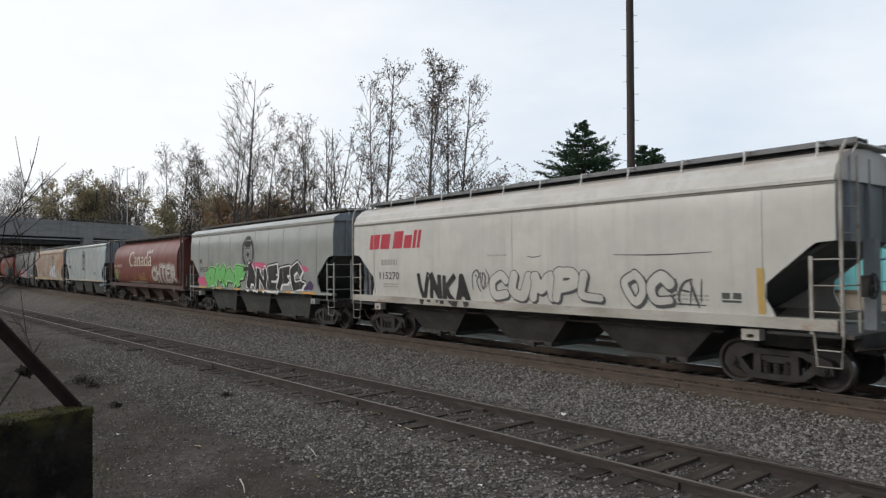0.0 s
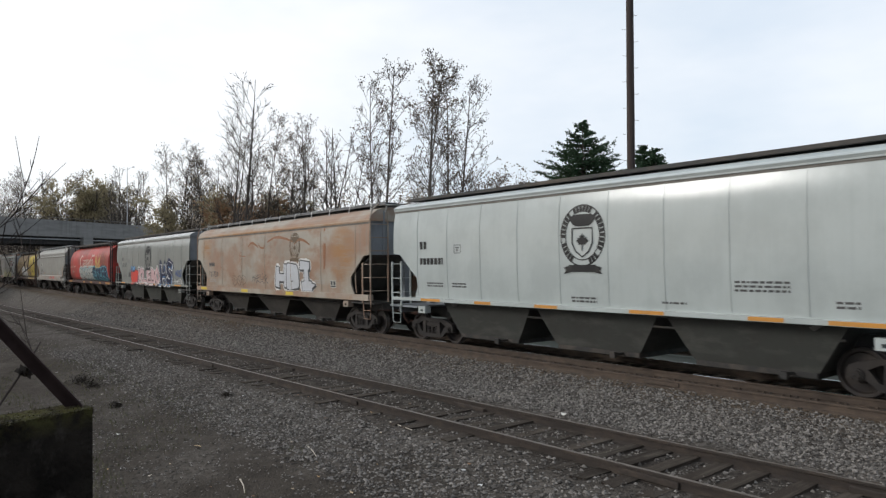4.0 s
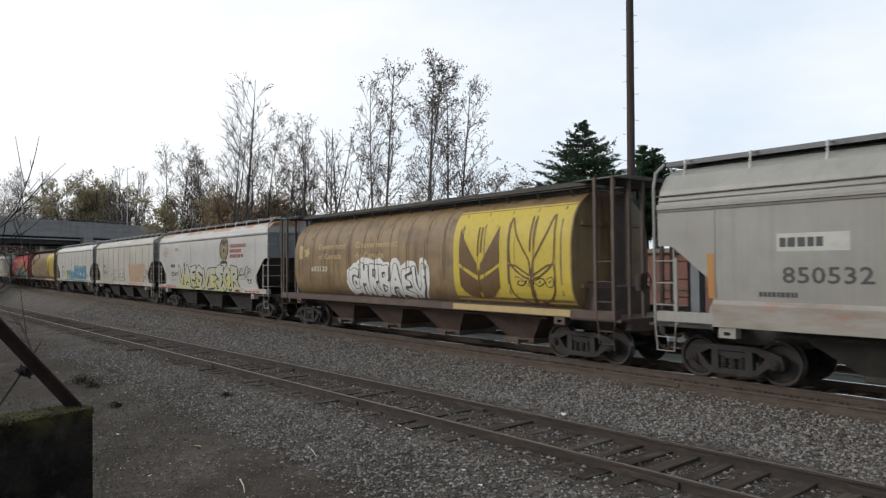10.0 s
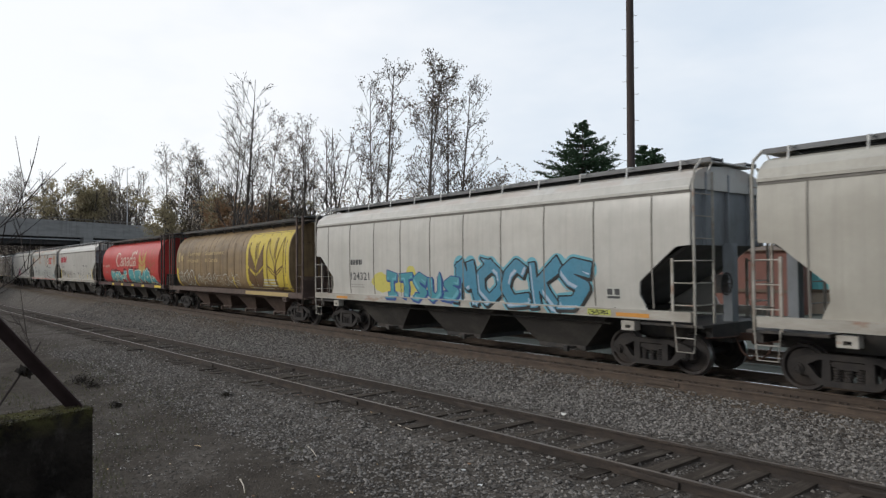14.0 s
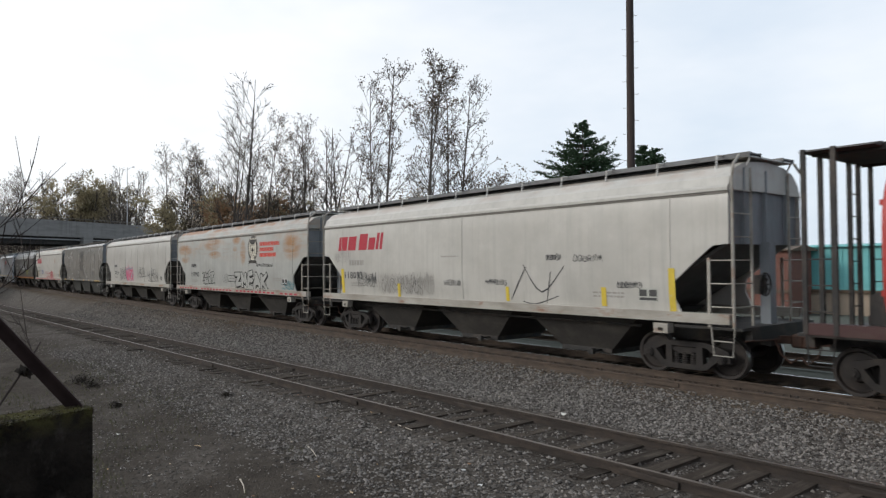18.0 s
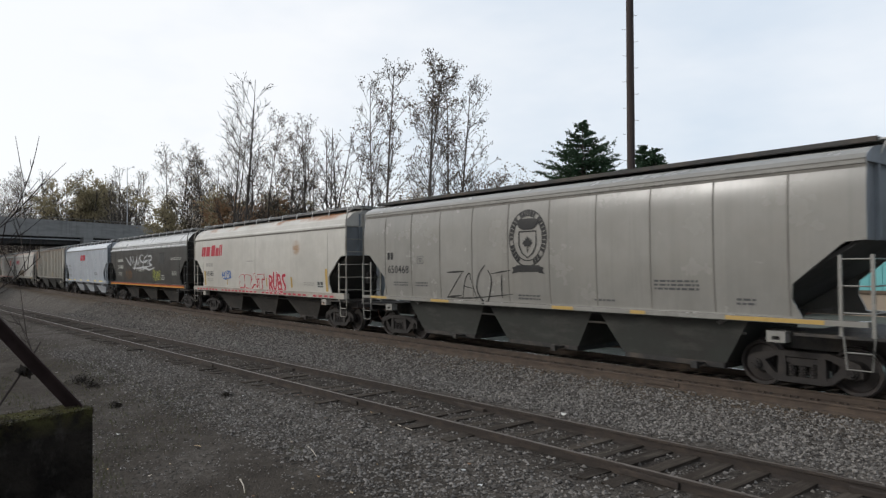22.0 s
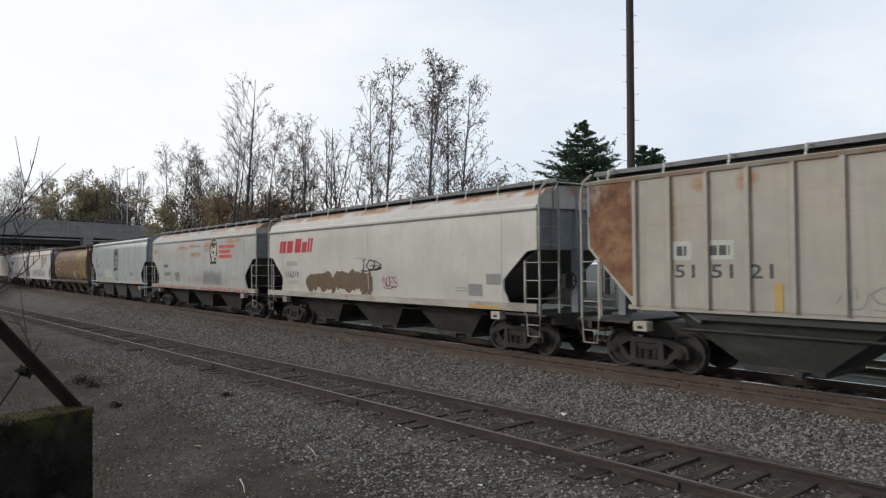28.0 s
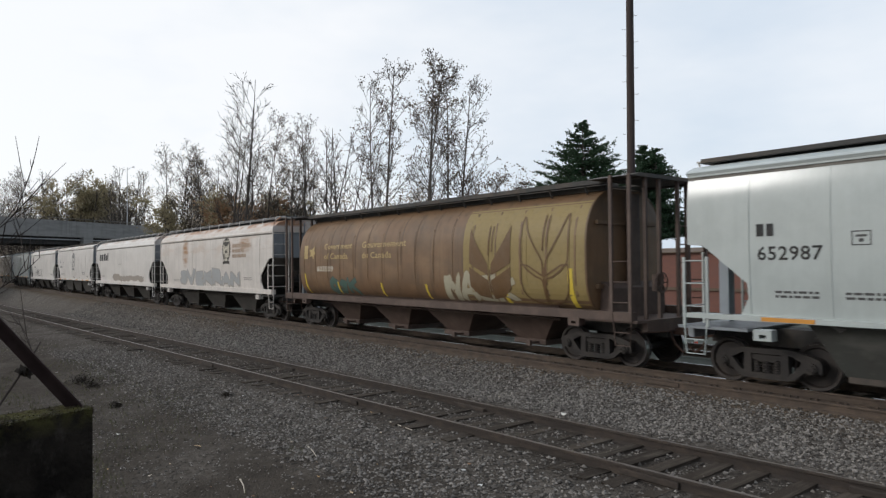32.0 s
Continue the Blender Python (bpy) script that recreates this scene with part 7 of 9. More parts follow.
P_WHITE = car_paint("cream_white_paint", (0.50, 0.48, 0.435), 0.35, 0.28, 0.0, 0.3, 0.25)
P_RUSTTOP = car_paint("white_paint_rusty_roof", (0.50, 0.475, 0.425), 0.42, 0.3, 0.0, 0.2, 1.0)
P_CREAM = car_paint("old_cream_paint", (0.41, 0.385, 0.33), 0.48, 0.35, 0.0, 0.25)
P_GREY = car_paint("light_grey_paint", (0.305, 0.312, 0.287), 0.2, 0.15, 0.0, 0.12)
P_GREYDARK = car_paint("dull_grey_paint", (0.25, 0.24, 0.217), 0.25, 0.3, 0.0, 0.25)
P_BLUEGREY = car_paint("pale_blue_grey_paint", (0.43, 0.465, 0.45), 0.18, 0.1, 0.0, 0.10)
P_ICE = car_paint("pale_blue_white_paint", (0.47, 0.50, 0.53), 0.18, 0.08, 0.0, 0.08)
P_SMW = car_paint("warm_grey_paint", (0.29, 0.28, 0.25), 0.48, 0.35, 0.0, 0.3)
P_TAN = shader("rust_bleached_tan_paint", (0.345, 0.305, 0.25), 0.6, 0.0, [((0.28, 0.155, 0.095), (0.32, 0.32, 0.6), 0.42, 0.58, 0.8, None, None), ((0.25, 0.22, 0.18), (0.5, 0.5, 0.6), 0.45, 0.7, 0.7, None, None),
               ((0.27, 0.15, 0.09), (0.9, 0.9, 1.4), 0.54, 0.68, 0.7, None, None), ((0.22, 0.19, 0.155), (5, 5, 0.2), 0.52, 0.75, 0.5, None, None)], 0.06, 1.3, spots=((-7.6, 3.5, 0.8, 0.6), (7.0, 3.0, 1.0, 1.2), (0.0, 4.12, 9.5, 0.16)))
P_RUSTY = car_paint("rust_streaked_white_paint", (0.385, 0.385, 0.355), 0.5, 0.3, 0.25, 0.3, 0.8, spots=((-6.95, 3.5, 1.2, 0.34), (-2.6, 3.74, 1.25, 0.36), (0.75, 3.85, 0.5, 0.25), (0.6, 3.4, 0.3, 0.14), (6.9, 3.45, 0.85, 0.65), (1.6, 3.2, 0.35, 0.6), (-6.9, 2.95, 0.7, 0.22), (-2.2, 3.15, 0.9, 0.2)))
P_RUSTY_B = car_paint("lightly_rusted_white_paint", (0.39, 0.388, 0.36), 0.5, 0.3, 0.15, 0.3, 0.9, spots=((-2.2, 3.62, 1.0, 0.14), (-0.2, 3.7, 1.1, 0.13), (-0.1, 3.2, 1.0, 0.18), (1.9, 3.6, 0.6, 0.32), (-7.7, 3.5, 0.6, 0.22), (5.5, 3.85, 1.2, 0.2)))
P_STAINED = car_paint("stained_grey_white_paint", (0.42, 0.415, 0.385), 0.42, 0.22, 0.0, 0.2, 1.0, spots=((-6.9, 3.45, 0.6, 0.35), (-4.8, 3.55, 0.4, 0.15)))
P_YELLOWED = car_paint("white_paint_yellow_bloom", (0.50, 0.475, 0.425), 0.42, 0.3, 0.0, 0.2, 1.0, spots=((4.25, 3.3, 0.35, 0.32),))
P_MAROON = car_paint("faded_maroon_paint", (0.155, 0.04, 0.03), 0.42, 0.25, 0.0, 0.3)
P_RED = car_paint("bright_red_paint", (0.44, 0.04, 0.034), 0.42, 0.06, 0.0, 0.2)
P_RED_DIRTY = shader("soiled_red_paint", (0.42, 0.048, 0.036), 0.5, 0.0, [((0.13, 0.035, 0.025), (0.22, 0.22, 0.5), 0.46, 0.62, 0.8, None, None), ((0.20, 0.04, 0.03), (4.0, 4.0, 0.25), 0.5, 0.72, 0.5, None, None),
                      ((0.10, 0.06, 0.04), (0.8, 0.8, 1.2), 0.5, 0.72, 0.5, None, None)], 0.06, 1.3, spec=0.4)
SILL_MAROON = shader("soiled_maroon_sill", (0.06, 0.026, 0.024), 0.65, 0.0, [((0.075, 0.05, 0.04), (0.8, 0.8, 3), 0.4, 0.65, 0.8, None, None)], 0.1, 10)
P_ROOF_PALE = car_paint("pale_grey_roof_paint", (0.44, 0.44, 0.43), 0.3, 0.1, 0.0, 0.25)
P_BROWN = shader("weathered_brown_paint", (0.215, 0.145, 0.07), 0.55, 0.0, [((0.30, 0.21, 0.11), (0.5, 0.5, 0.8), 0.45, 0.7, 0.6, None, None), ((0.09, 0.055, 0.03), (3.2, 3.2, 0.25), 0.5, 0.68, 0.75, None, None), ((0.10, 0.07, 0.045), (0.6, 0.6, 1.2), 0.45, 0.7, 0.7, None, None)], 0.06, 1.3, spec=0.4)
P_RUSSET = shader("russet_brown_paint", (0.165, 0.095, 0.05), 0.55, 0.0, [((0.24, 0.155, 0.085), (0.5, 0.5, 0.8), 0.45, 0.7, 0.6, None, None), ((0.09, 0.055, 0.03), (3.2, 3.2, 0.25), 0.5, 0.68, 0.75, None, None), ((0.10, 0.07, 0.045), (0.6, 0.6, 1.2), 0.45, 0.7, 0.7, None, None)], 0.06, 1.3, spec=0.4)
P_DARK = car_paint("charcoal_paint", (0.046, 0.046, 0.042), 0.36, 0.2, 0.0, 0.2)
P_DME = car_paint("dirty_tan_white_paint", (0.38, 0.35, 0.295), 0.55, 0.4, 0.15, 0.4, 0.4, spots=((-5.9, 4.2, 0.25, 0.2), (-4.9, 4.15, 0.25, 0.25), (-6.6, 3.2, 0.12, 1.0)))
P_CHALK = car_paint("chalky_white_paint", (0.64, 0.605, 0.565), 0.45, 0.15, 0.0, 0.25, 0.5)
P_CHALK_RUST = car_paint("chalky_white_paint_with_rust", (0.60, 0.555, 0.51), 0.5, 0.2, 0.2, 0.35, 0.9, spots=((-3.6, 3.4, 0.55, 0.9), (5.2, 3.6, 0.8, 0.4)))
SILL_PAINT = {}
for src_ in (P_WHITE, P_RUSTTOP, P_YELLOWED, P_CREAM, P_RUSTY, P_RUSTY_B, P_STAINED):
    SILL_PAINT[src_.name] = shader("soiled_sill_of_" + src_.name, (0.38, 0.355, 0.31), 0.6, 0.0, [(DIRT, (0.6, 0.6, 2.0), 0.4, 0.65, 0.65, None, None), ((0.24, 0.10, 0.05), (1.2, 1.2, 3), 0.58, 0.7, 0.7, None, None)], 0.1, 8)
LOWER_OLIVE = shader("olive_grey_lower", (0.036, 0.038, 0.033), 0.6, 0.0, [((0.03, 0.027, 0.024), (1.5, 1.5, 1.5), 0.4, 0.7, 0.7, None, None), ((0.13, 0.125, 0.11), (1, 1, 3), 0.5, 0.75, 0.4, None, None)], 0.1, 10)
# bins and chutes: shade under the body is put into this dark base
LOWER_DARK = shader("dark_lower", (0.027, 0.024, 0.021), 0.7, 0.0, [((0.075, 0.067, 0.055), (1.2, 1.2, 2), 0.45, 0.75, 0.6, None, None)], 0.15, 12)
# the slate base holds the shade between cars; the mottling is grime
END_SHADE_GRIME = shader("shaded_grimy_slate_end", (0.235, 0.255, 0.275), 0.55, 0.0, [((0.06, 0.06, 0.058), (1, 1, 0.6), 0.4, 0.7, 0.6, None, None), ((0.2, 0.2, 0.195), (2.5, 2.5, 0.4), 0.5, 0.75, 0.4, None, None)], 0.1, 10)
# the pale cars' paint, darkened and blued for their shaded ends
END_PALE = shader("pale_blue_grey_end", (0.28, 0.315, 0.345), 0.45, 0.0, [((0.12, 0.125, 0.13), (1, 1, 0.5), 0.45, 0.7, 0.5, None, None)], 0.1, 10)
# uneven grey, darker in random patches
SLOPE_GREY = shader("mottled_grey_slope_sheet", (0.13, 0.125, 0.115), 0.65, 0.0, [((0.05, 0.045, 0.04), (1, 1, 0.8), 0.42, 0.7, 0.7, None, None)], 0.1, 10)
SEAM_DARK = shader("seam_grime_eave_shade", (0.20, 0.185, 0.16), 0.7, 0.0, [((0.10, 0.09, 0.08), (3, 3, 0.6), 0.4, 0.7, 0.7, None, None)])
GEAR_BROWN = shader("brown_gear", (0.075, 0.05, 0.04), 0.65, 0.0, [((0.13, 0.09, 0.07), (2, 2, 2), 0.45, 0.7, 0.7, None, None)], 0.2, 20)


def orange_marks(car, z0=1.37, z1=1.45, hb=8.3, mat=None):
    sill_marks(car, [(-hb + 1.6, -hb + 2.6), (-hb + 4.2, -hb + 4.9), (-1.6, -0.8), (1.4, 2.3), (4.2, 4.9), (hb - 2.5, hb - 1.3)], mat or ORANGE, z0, z1)


def tread_strip(car, hb, bare=0.0):
    """Red and white chequered sill tape."""
    n = 34
    x = -hb + 0.6
    w = (2 * hb - 1.2) / n
    sill_marks(car, [(x + w * i, x + w * (i + 0.58)) for i in range(n) if i % 11 != 7 and abs(x + w * i) >= bare], RED, 1.285, 1.36)
    sill_marks(car, [(x + w * (i + 0.6), x + w * (i + 0.98)) for i in range(n) if i % 11 not in (3, 7) and abs(x + w * i) >= bare], flat_mat("grubby_tape", (0.36, 0.28, 0.24)), 1.287, 1.358)


def cp_white(i, paint, number, label, **k):
    hb, reach = dims(i)
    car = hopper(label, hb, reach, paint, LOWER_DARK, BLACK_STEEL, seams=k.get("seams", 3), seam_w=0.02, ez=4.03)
    if number:
        lettering("hop", number, -6.6 if i != 14 else -6.85, -5.42 if i != 14 else -5.6, 2.04, 0.25, DKGREY, car)
        word_bars(car, "hop", -6.5, -5.5, 2.48, 2.76, FADED, seed=i)
    x = -7.32 if i == 14 else -7.25
    slant_mark(car, "hop", x, x + 3.2, 3.08, 3.66, RED if i != 27 else DKGREY)
    stencils(car, "hop", [(-6.4, 1.85, 0.9, 2), (4.9, 1.8, 0.9, 2), (-1.0, 2.75, 0.8, 1)], FADED, i)
    enlist(car, i)
    return car


def cp_grey(i, paint, number, label, lower=LOWER_OLIVE, mark=BLACK, seams=10):
    hb, reach = dims(i)
    car = hopper(label, hb, reach, paint, lower, BLACK_STEEL, seams=seams, seam_w=0.03 if i not in (3, 24, 30) else 0.018, seam_mat=SEAM_DARK if i == 17 else None, bracket="dark", ez=4.36 if i in (3, 24, 30) else 4.28, wide=1.3,
                 end=END_PALE if i in (3, 24, 30) else None, platform_paint=END_SHADE_GRIME if i in (3, 24, 30) else None)
    emblem(car, "hop", 0.0, 3.13, 1.64, mark, None)
    dz = -0.25 if i in (1, 17) else 0.06
    bars(car, "hop", [(-6.69, -6.55, 2.96 + dz, 3.20 + dz), (-6.49, -6.36, 2.96 + dz, 3.20 + dz)], mark, "wordmark_bar")
    if number:
        lettering("hop", number, -6.68, -5.46, 2.50 + dz, 0.26, mark, car)
    else:
        word_bars(car, "hop", -6.7, -5.5, 2.48, 2.78, mark, seed=i, name="number")
    stencils(car, "hop", [(-6.35, 1.92, 0.8, 2), (-5.1, 1.92, 0.65, 2), (3.9, 2.1, 1.1, 3), (5.8, 1.75, 0.4, 2), (-0.4, 1.65, 0.8, 2), (2.2, 1.62, 0.6, 1)] if i != 1 else [(5.8, 1.75, 0.4, 2)], DKGREY, i)
    hollow_box(car, "hop", -4.98, -4.66, 2.80 + (dz if i != 24 else 0.0), 3.06 + (dz if i != 24 else 0.0), DKGREY)
    if i == 24:
        side_patch(car, "hop", -3.9, -1.1, 1.75, 2.35, shader("yellow_dust_on_paint", (0.43, 0.465, 0.45), 0.3, 0.0, [((0.50, 0.50, 0.30), (0.9, 0.9, 1.6), 0.42, 0.62, 0.7, None, None)]), "dusty_panel")
    if i == 17:
        sill_marks(car, [(-hb + 0.5, -hb + 1.5), (-hb + 4.0, -hb + 4.9), (0.9, 1.6), (3.3, 3.7), (hb - 2.6, hb - 0.7)], GOLD, 1.37, 1.45)
    else:
        orange_marks(car, hb=hb)
    enlist(car, i)
    return car


def cp_shield(i, paint, number, label, text=SCARLET):
    hb, reach = dims(i)
    car = hopper(label, hb, reach, paint, LOWER_DARK, BLACK_STEEL, seams=4, seam_w=0.02, ez=4.07)
    ex = 2.9 if i == 9 else 2.8
    emblem(car, "hop", ex, 3.32 if i != 9 else 3.37, 1.30 if i != 9 else 1.40, flat_mat("badge", (0.05, 0.045, 0.04)), CREAMY if i != 9 else flat_mat("badge_tan", (0.27, 0.205, 0.11)))
    word_bars(car, "hop", ex + 0.8, ex + 2.9, 2.92, 3.68, text, rows=3, seed=5, words=(1.0, 0.72, 0.84))
    if number:
        lettering("hop", number, -5.85, -4.6, 1.98, 0.26, DKGREY, car)
        word_bars(car, "hop", -5.85, -5.05, 2.46, 2.72, DKGREY, seed=2)
    stencils(car, "hop", [(-5.8, 1.75, 0.9, 2), (5.0, 1.95, 1.0, 2)], FADED, i)
    if i != 26:
        tread_strip(car, hb, 4.35 if i == 9 else 0.0)
    enlist(car, i)
    return car


def soo(i, paint, number, label, seams=10):
    hb, reach = dims(i)
    car = hopper(label, hb, reach, paint, LOWER_DARK, BLACK_STEEL, seams=seams, seam_w=0.035, seam_mat=SEAM_DARK if i in (10, 11) else None, ez=4.2 if i == 16 else 4.12, inset=0.95)
    x = -5.65 if hb < 8.6 else -7.1
    if number:
        lettering("hop", number, x, x + 1.25, 2.0, 0.27, DKGREY, car)
    word_bars(car, "hop", x, x + 0.8, 2.5, 2.78, DKGREY, seed=i)
    stencils(car, "hop", [(x, 1.8, 0.9, 2), (4.8, 1.9, 0.8, 2)], FADED, i)
    data_panel(car, "hop", 6.06, 6.48, 1.66, 1.95, DKGREY, PALE)
    enlist(car, i)
    return car


def canada(i, paint, number, label):
    hb, reach = dims(i)
    car = cylinder_car(label, hb, reach, paint, BLACK_STEEL if i != 2 else GEAR_BROWN, DARKROOF, bands=0, sill=SILL_MAROON)
    serif_word(car, "cyl", "Canada", -3.12, 2.3, 2.62, 0.98, CREAMY)
    d = Decal("cyl", 0.008)
    d.rect(1.60, 1.78, 3.44, 3.70)
    d.rect(2.18, 2.36, 3.44, 3.70)
    d.fan([(1.98 + 0.12 * (1 if k % 2 else 0.5) * math.sin(k * 0.571), 3.55 + 0.12 * (1 if k % 2 else 0.5) * math.cos(k * 0.571)) for k in range(11)])
    d.done("small_flag", CREAMY, car)
    lettering("cyl", number, -6.62, -5.28, 2.56, 0.18, CREAMY, car)
    word_bars(car, "cyl", -7.45, -7.1, 2.56, 2.75, CREAMY, seed=1)
    stencils(car, "cyl", [(-6.6, 2.2, 0.8, 2)], FADED, i)
    enlist(car, i)
    return car


def grain_brown(i, label, number=None, paint=None, yellow=None):
    hb, reach = dims(i)
    car = cylinder_car(label, hb, reach, paint or P_BROWN, GEAR_BROWN, DARKROOF, bands=16, sill=GEAR_BROWN)
    y = yellow or flat_mat("mustard", (0.50, 0.38, 0.06))
    side_patch(car, "cyl", 2.95, 7.56, 1.36, 4.1, y, "yellow_panel")
    for k in range(6):
        b = part("band", cached(("cylband",), seam, "cyl", 0.05, 0.014, 1.34, 4.36), y, car)
        b.location.x = 3.3 + k * 0.75
    wheat(car, "cyl", 3.15, 5.05, 1.75, 3.6, flat_mat("wheat_brown", (0.13, 0.075, 0.035)), None, True)
    wheat(car, "cyl", 5.3, 7.1, 1.7, 3.8, None, flat_mat("wheat_brown", (0.13, 0.075, 0.035)), False)
    gold = flat_mat("faded_gold", (0.42, 0.31, 0.14))
    lettering("cyl", "Government", -5.55, -3.45, 3.16, 0.22, gold, car, "lettering")
    lettering("cyl", "of Canada", -5.55, -3.75, 2.78, 0.22, gold, car, "lettering")
    lettering("cyl", "Gouvernement", -2.75, 0.0, 3.16, 0.22, gold, car, "lettering")
    lettering("cyl", "du Canada", -2.75, -0.85, 2.78, 0.22, gold, car, "lettering")
    d = Decal("cyl", 0.006)
    d.rect(-7.25, -6.92, 2.8, 3.35)
    d.fan([(-6.52 + 0.30 * (1 if q % 2 else 0.5) * math.sin(q * 0.571), 3.06 + 0.28 * (1 if q % 2 else 0.5) * math.cos(q * 0.571)) for q in range(11)])
    d.done("small_flag", gold, car)
    r = random.Random(i)
    for k in range(11):
        d = Decal("cyl", 0.003)
        x = -6.9 + k * 0.93 + r.uniform(-0.15, 0.15)
        d.ribbon([(x, 4.2), (x + 0.02, 3.7), (x + r.uniform(-0.02, 0.02), r.uniform(2.3, 3.5))], r.uniform(0.04, 0.11), taper=True)
        d.ribbon([(x + 0.05, 4.2), (x + 0.06, 3.5), (x + 0.05, r.uniform(1.9, 2.6))], 0.04, taper=True)
        d.done("drip_stain", flat_mat("drip_brown", (0.105, 0.062, 0.033)), car)
    if number:
        lettering("cyl", number, -6.15, -4.85, 2.3, 0.2, CREAMY, car)
    if i != 25:
        sill_marks(car, [(2.95, 7.56)], gold, 1.19, 1.36, 1.624)
    enlist(car, i)
    return car


def build_train():
    k = "hop"
    # the car that has just left, and the first whole one
    c = hopper("dirty white covered hopper car at the head of the rake", 8.3, 9.05, P_WHITE, LOWER_DARK, BLACK_STEEL, seams=4)
    enlist(c, -1)
    c = cp_white(0, P_WHITE, "115270", "cream-white covered hopper car with black and outlined graffiti")
    fat_word(c, k, "VNKA", -4.4, -1.85, 1.26, 2.3, BLACK, FADED, 4, 0.34, 0.015, round_ends=False)
    fat_word(c, k, "CUMPL", -0.95, 3.1, 1.48, 2.42, P_WHITE, DKGREY, 3, 0.26, 0.024)
    tag(c, k, -1.75, -0.95, 1.7, 2.5, DKGREY, 7, 2, 0.06)
    for x_, x2_ in ((0.6, 1.1), (3.4, 5.9)):
        d = Decal(k, 0.005)
        d.ribbon(curve_pts([(x_, 2.72), ((x_ + x2_) / 2, 2.70), (x2_, 2.74)], 5), 0.03, taper=True)
        d.done("scrape", DKGREY, c)
    fat_word(c, k, "OC", 3.65, 4.95, 1.5, 2.4, P_WHITE, DKGREY, 9, 0.2, 0.035)
    scrawl(c, k, "AFN", 4.85, 5.65, 1.6, 2.2, DKGREY, 10, 0.06)
    data_panel(c, k, 6.06, 6.54, 1.67, 1.93, DKGREY, PALE)
    bars(c, k, [(6.84, 6.98, 1.5, 2.4)], GOLD)
    c = cp_grey(1, P_GREY, "650339", "light grey covered hopper car with green and white graffiti")
    rose = flat_mat("rose", (0.50, 0.09, 0.17))
    blob_patch(c, k, -6.9, -5.4, 1.46, 2.0, rose, 20, 3, "graffiti_cloud")
    fat_word(c, k, "GMAP", -5.75, -0.35, 1.38, 2.6, flat_mat("grass_green", (0.14, 0.42, 0.12)), BLACK, 21, 0.46, 0.04, rim=flat_mat("pale_grass_green", (0.25, 0.48, 0.19)), shine=flat_mat("leaf_green", (0.30, 0.55, 0.25)), round_ends=False, lean=0.25)
    blob_patch(c, k, 4.6, 6.1, 2.2, 2.6, rose, 19, 3, "graffiti_cloud")
    blob_patch(c, k, 0.4, 2.0, 2.35, 2.7, rose, 17, 3, "graffiti_cloud")
    blob_patch(c, k, 5.2, 6.5, 1.46, 1.9, flat_mat("plum", (0.06, 0.03, 0.10)), 18, 3, "graffiti_cloud")
    fat_word(c, k, "ANEFC", -0.25, 5.6, 1.30, 2.62, BLACK, WHITE, 22, 0.34, 0.055, rim=BLACK, round_ends=False, lean=0.3)
    c = canada(2, P_MAROON, "607373", "faded maroon cylindrical hopper car lettered Canada")
    fat_word(c, "cyl", "CHTER", 2.4, 7.3, 1.46, 2.75, flat_mat("faded_silver", (0.36, 0.32, 0.28)), flat_mat("dried_maroon", (0.11, 0.05, 0.04)), 23, 0.5, 0.03, rim=flat_mat("thin_silver", (0.27, 0.2, 0.175)), shine=SILVER)
    moss, husk, pith = flat_mat("moss_green", (0.055, 0.07, 0.02)), flat_mat("husk_brown", (0.19, 0.13, 0.07)), flat_mat("pith_green", (0.38, 0.42, 0.17))
    for dx_, dz_, w_, h_, lift_, m_ in ((0.10, 0.02, 0.66, 0.40, 0.005, husk), (0.0, 0.0, 0.50, 0.46, 0.007, moss)):
        d = Decal("cyl", lift_)
        d.fan([(-6.88 + dx_ + w_ * (1 + 0.10 * math.sin(5 * a)) * math.cos(a), 2.03 + dz_ + h_ * (1 + 0.07 * math.sin(7 * a)) * math.sin(a)) for a in (k_ * math.pi / 14 for k_ in range(28))])
        d.done("tag_ground", m_, c)
    d = Decal("cyl", 0.010)
    for q_ in (-0.3, -0.1, 0.1, 0.3):
        e_ = 0.9 * math.sqrt(0.2 - q_ * q_)
        d.ribbon([(-6.88 + q_ - 0.06, 2.03 - e_), (-6.88 + q_ + 0.06, 2.03 + e_)], 0.055)
        d.ribbon([(-6.88 - e_, 2.03 + q_ + 0.05), (-6.88 + e_, 2.03 + q_ - 0.05)], 0.055)
    d.done("tag_lattice", pith, c)
    scrawl(c, "cyl", "SNAZE", -0.86, 0.86, 1.6, 2.15, GOLD, 25, 0.06)
    scrawl(c, "cyl", "VAM", -3.0, -1.4, 1.6, 2.1, flat_mat("dull_gold", (0.24, 0.13, 0.06)), 26, 0.04)
    for x_ in (-4.2, -2.05, 1.85, 5.6):
        bars(c, "cyl", [(x_, x_ + 0.1, 1.45, 1.95)], ORANGE)
    word_bars(c, "cyl", -3.9, 0.6, 1.40, 1.55, PALE, seed=25, name="faded_words")
    c = cp_grey(3, P_BLUEGREY, None, "clean pale grey covered hopper car with a round emblem")
    c = soo(4, P_TAN, "121729", "rust-bleached tan covered hopper car with white graffiti", 7)
    d = Decal(k, 0.007)
    for x, z, n in ((-1.9, 3.55, 1.2), (0.3, 3.72, 2.6), (3.0, 3.55, 1.4)):
        d.ribbon(curve_pts([(x, z - 0.1), (x + 0.3 * n, z + 0.08), (x + 0.65 * n, z + 0.02), (x + n, z - 0.16)], 5), 0.12, taper=True)
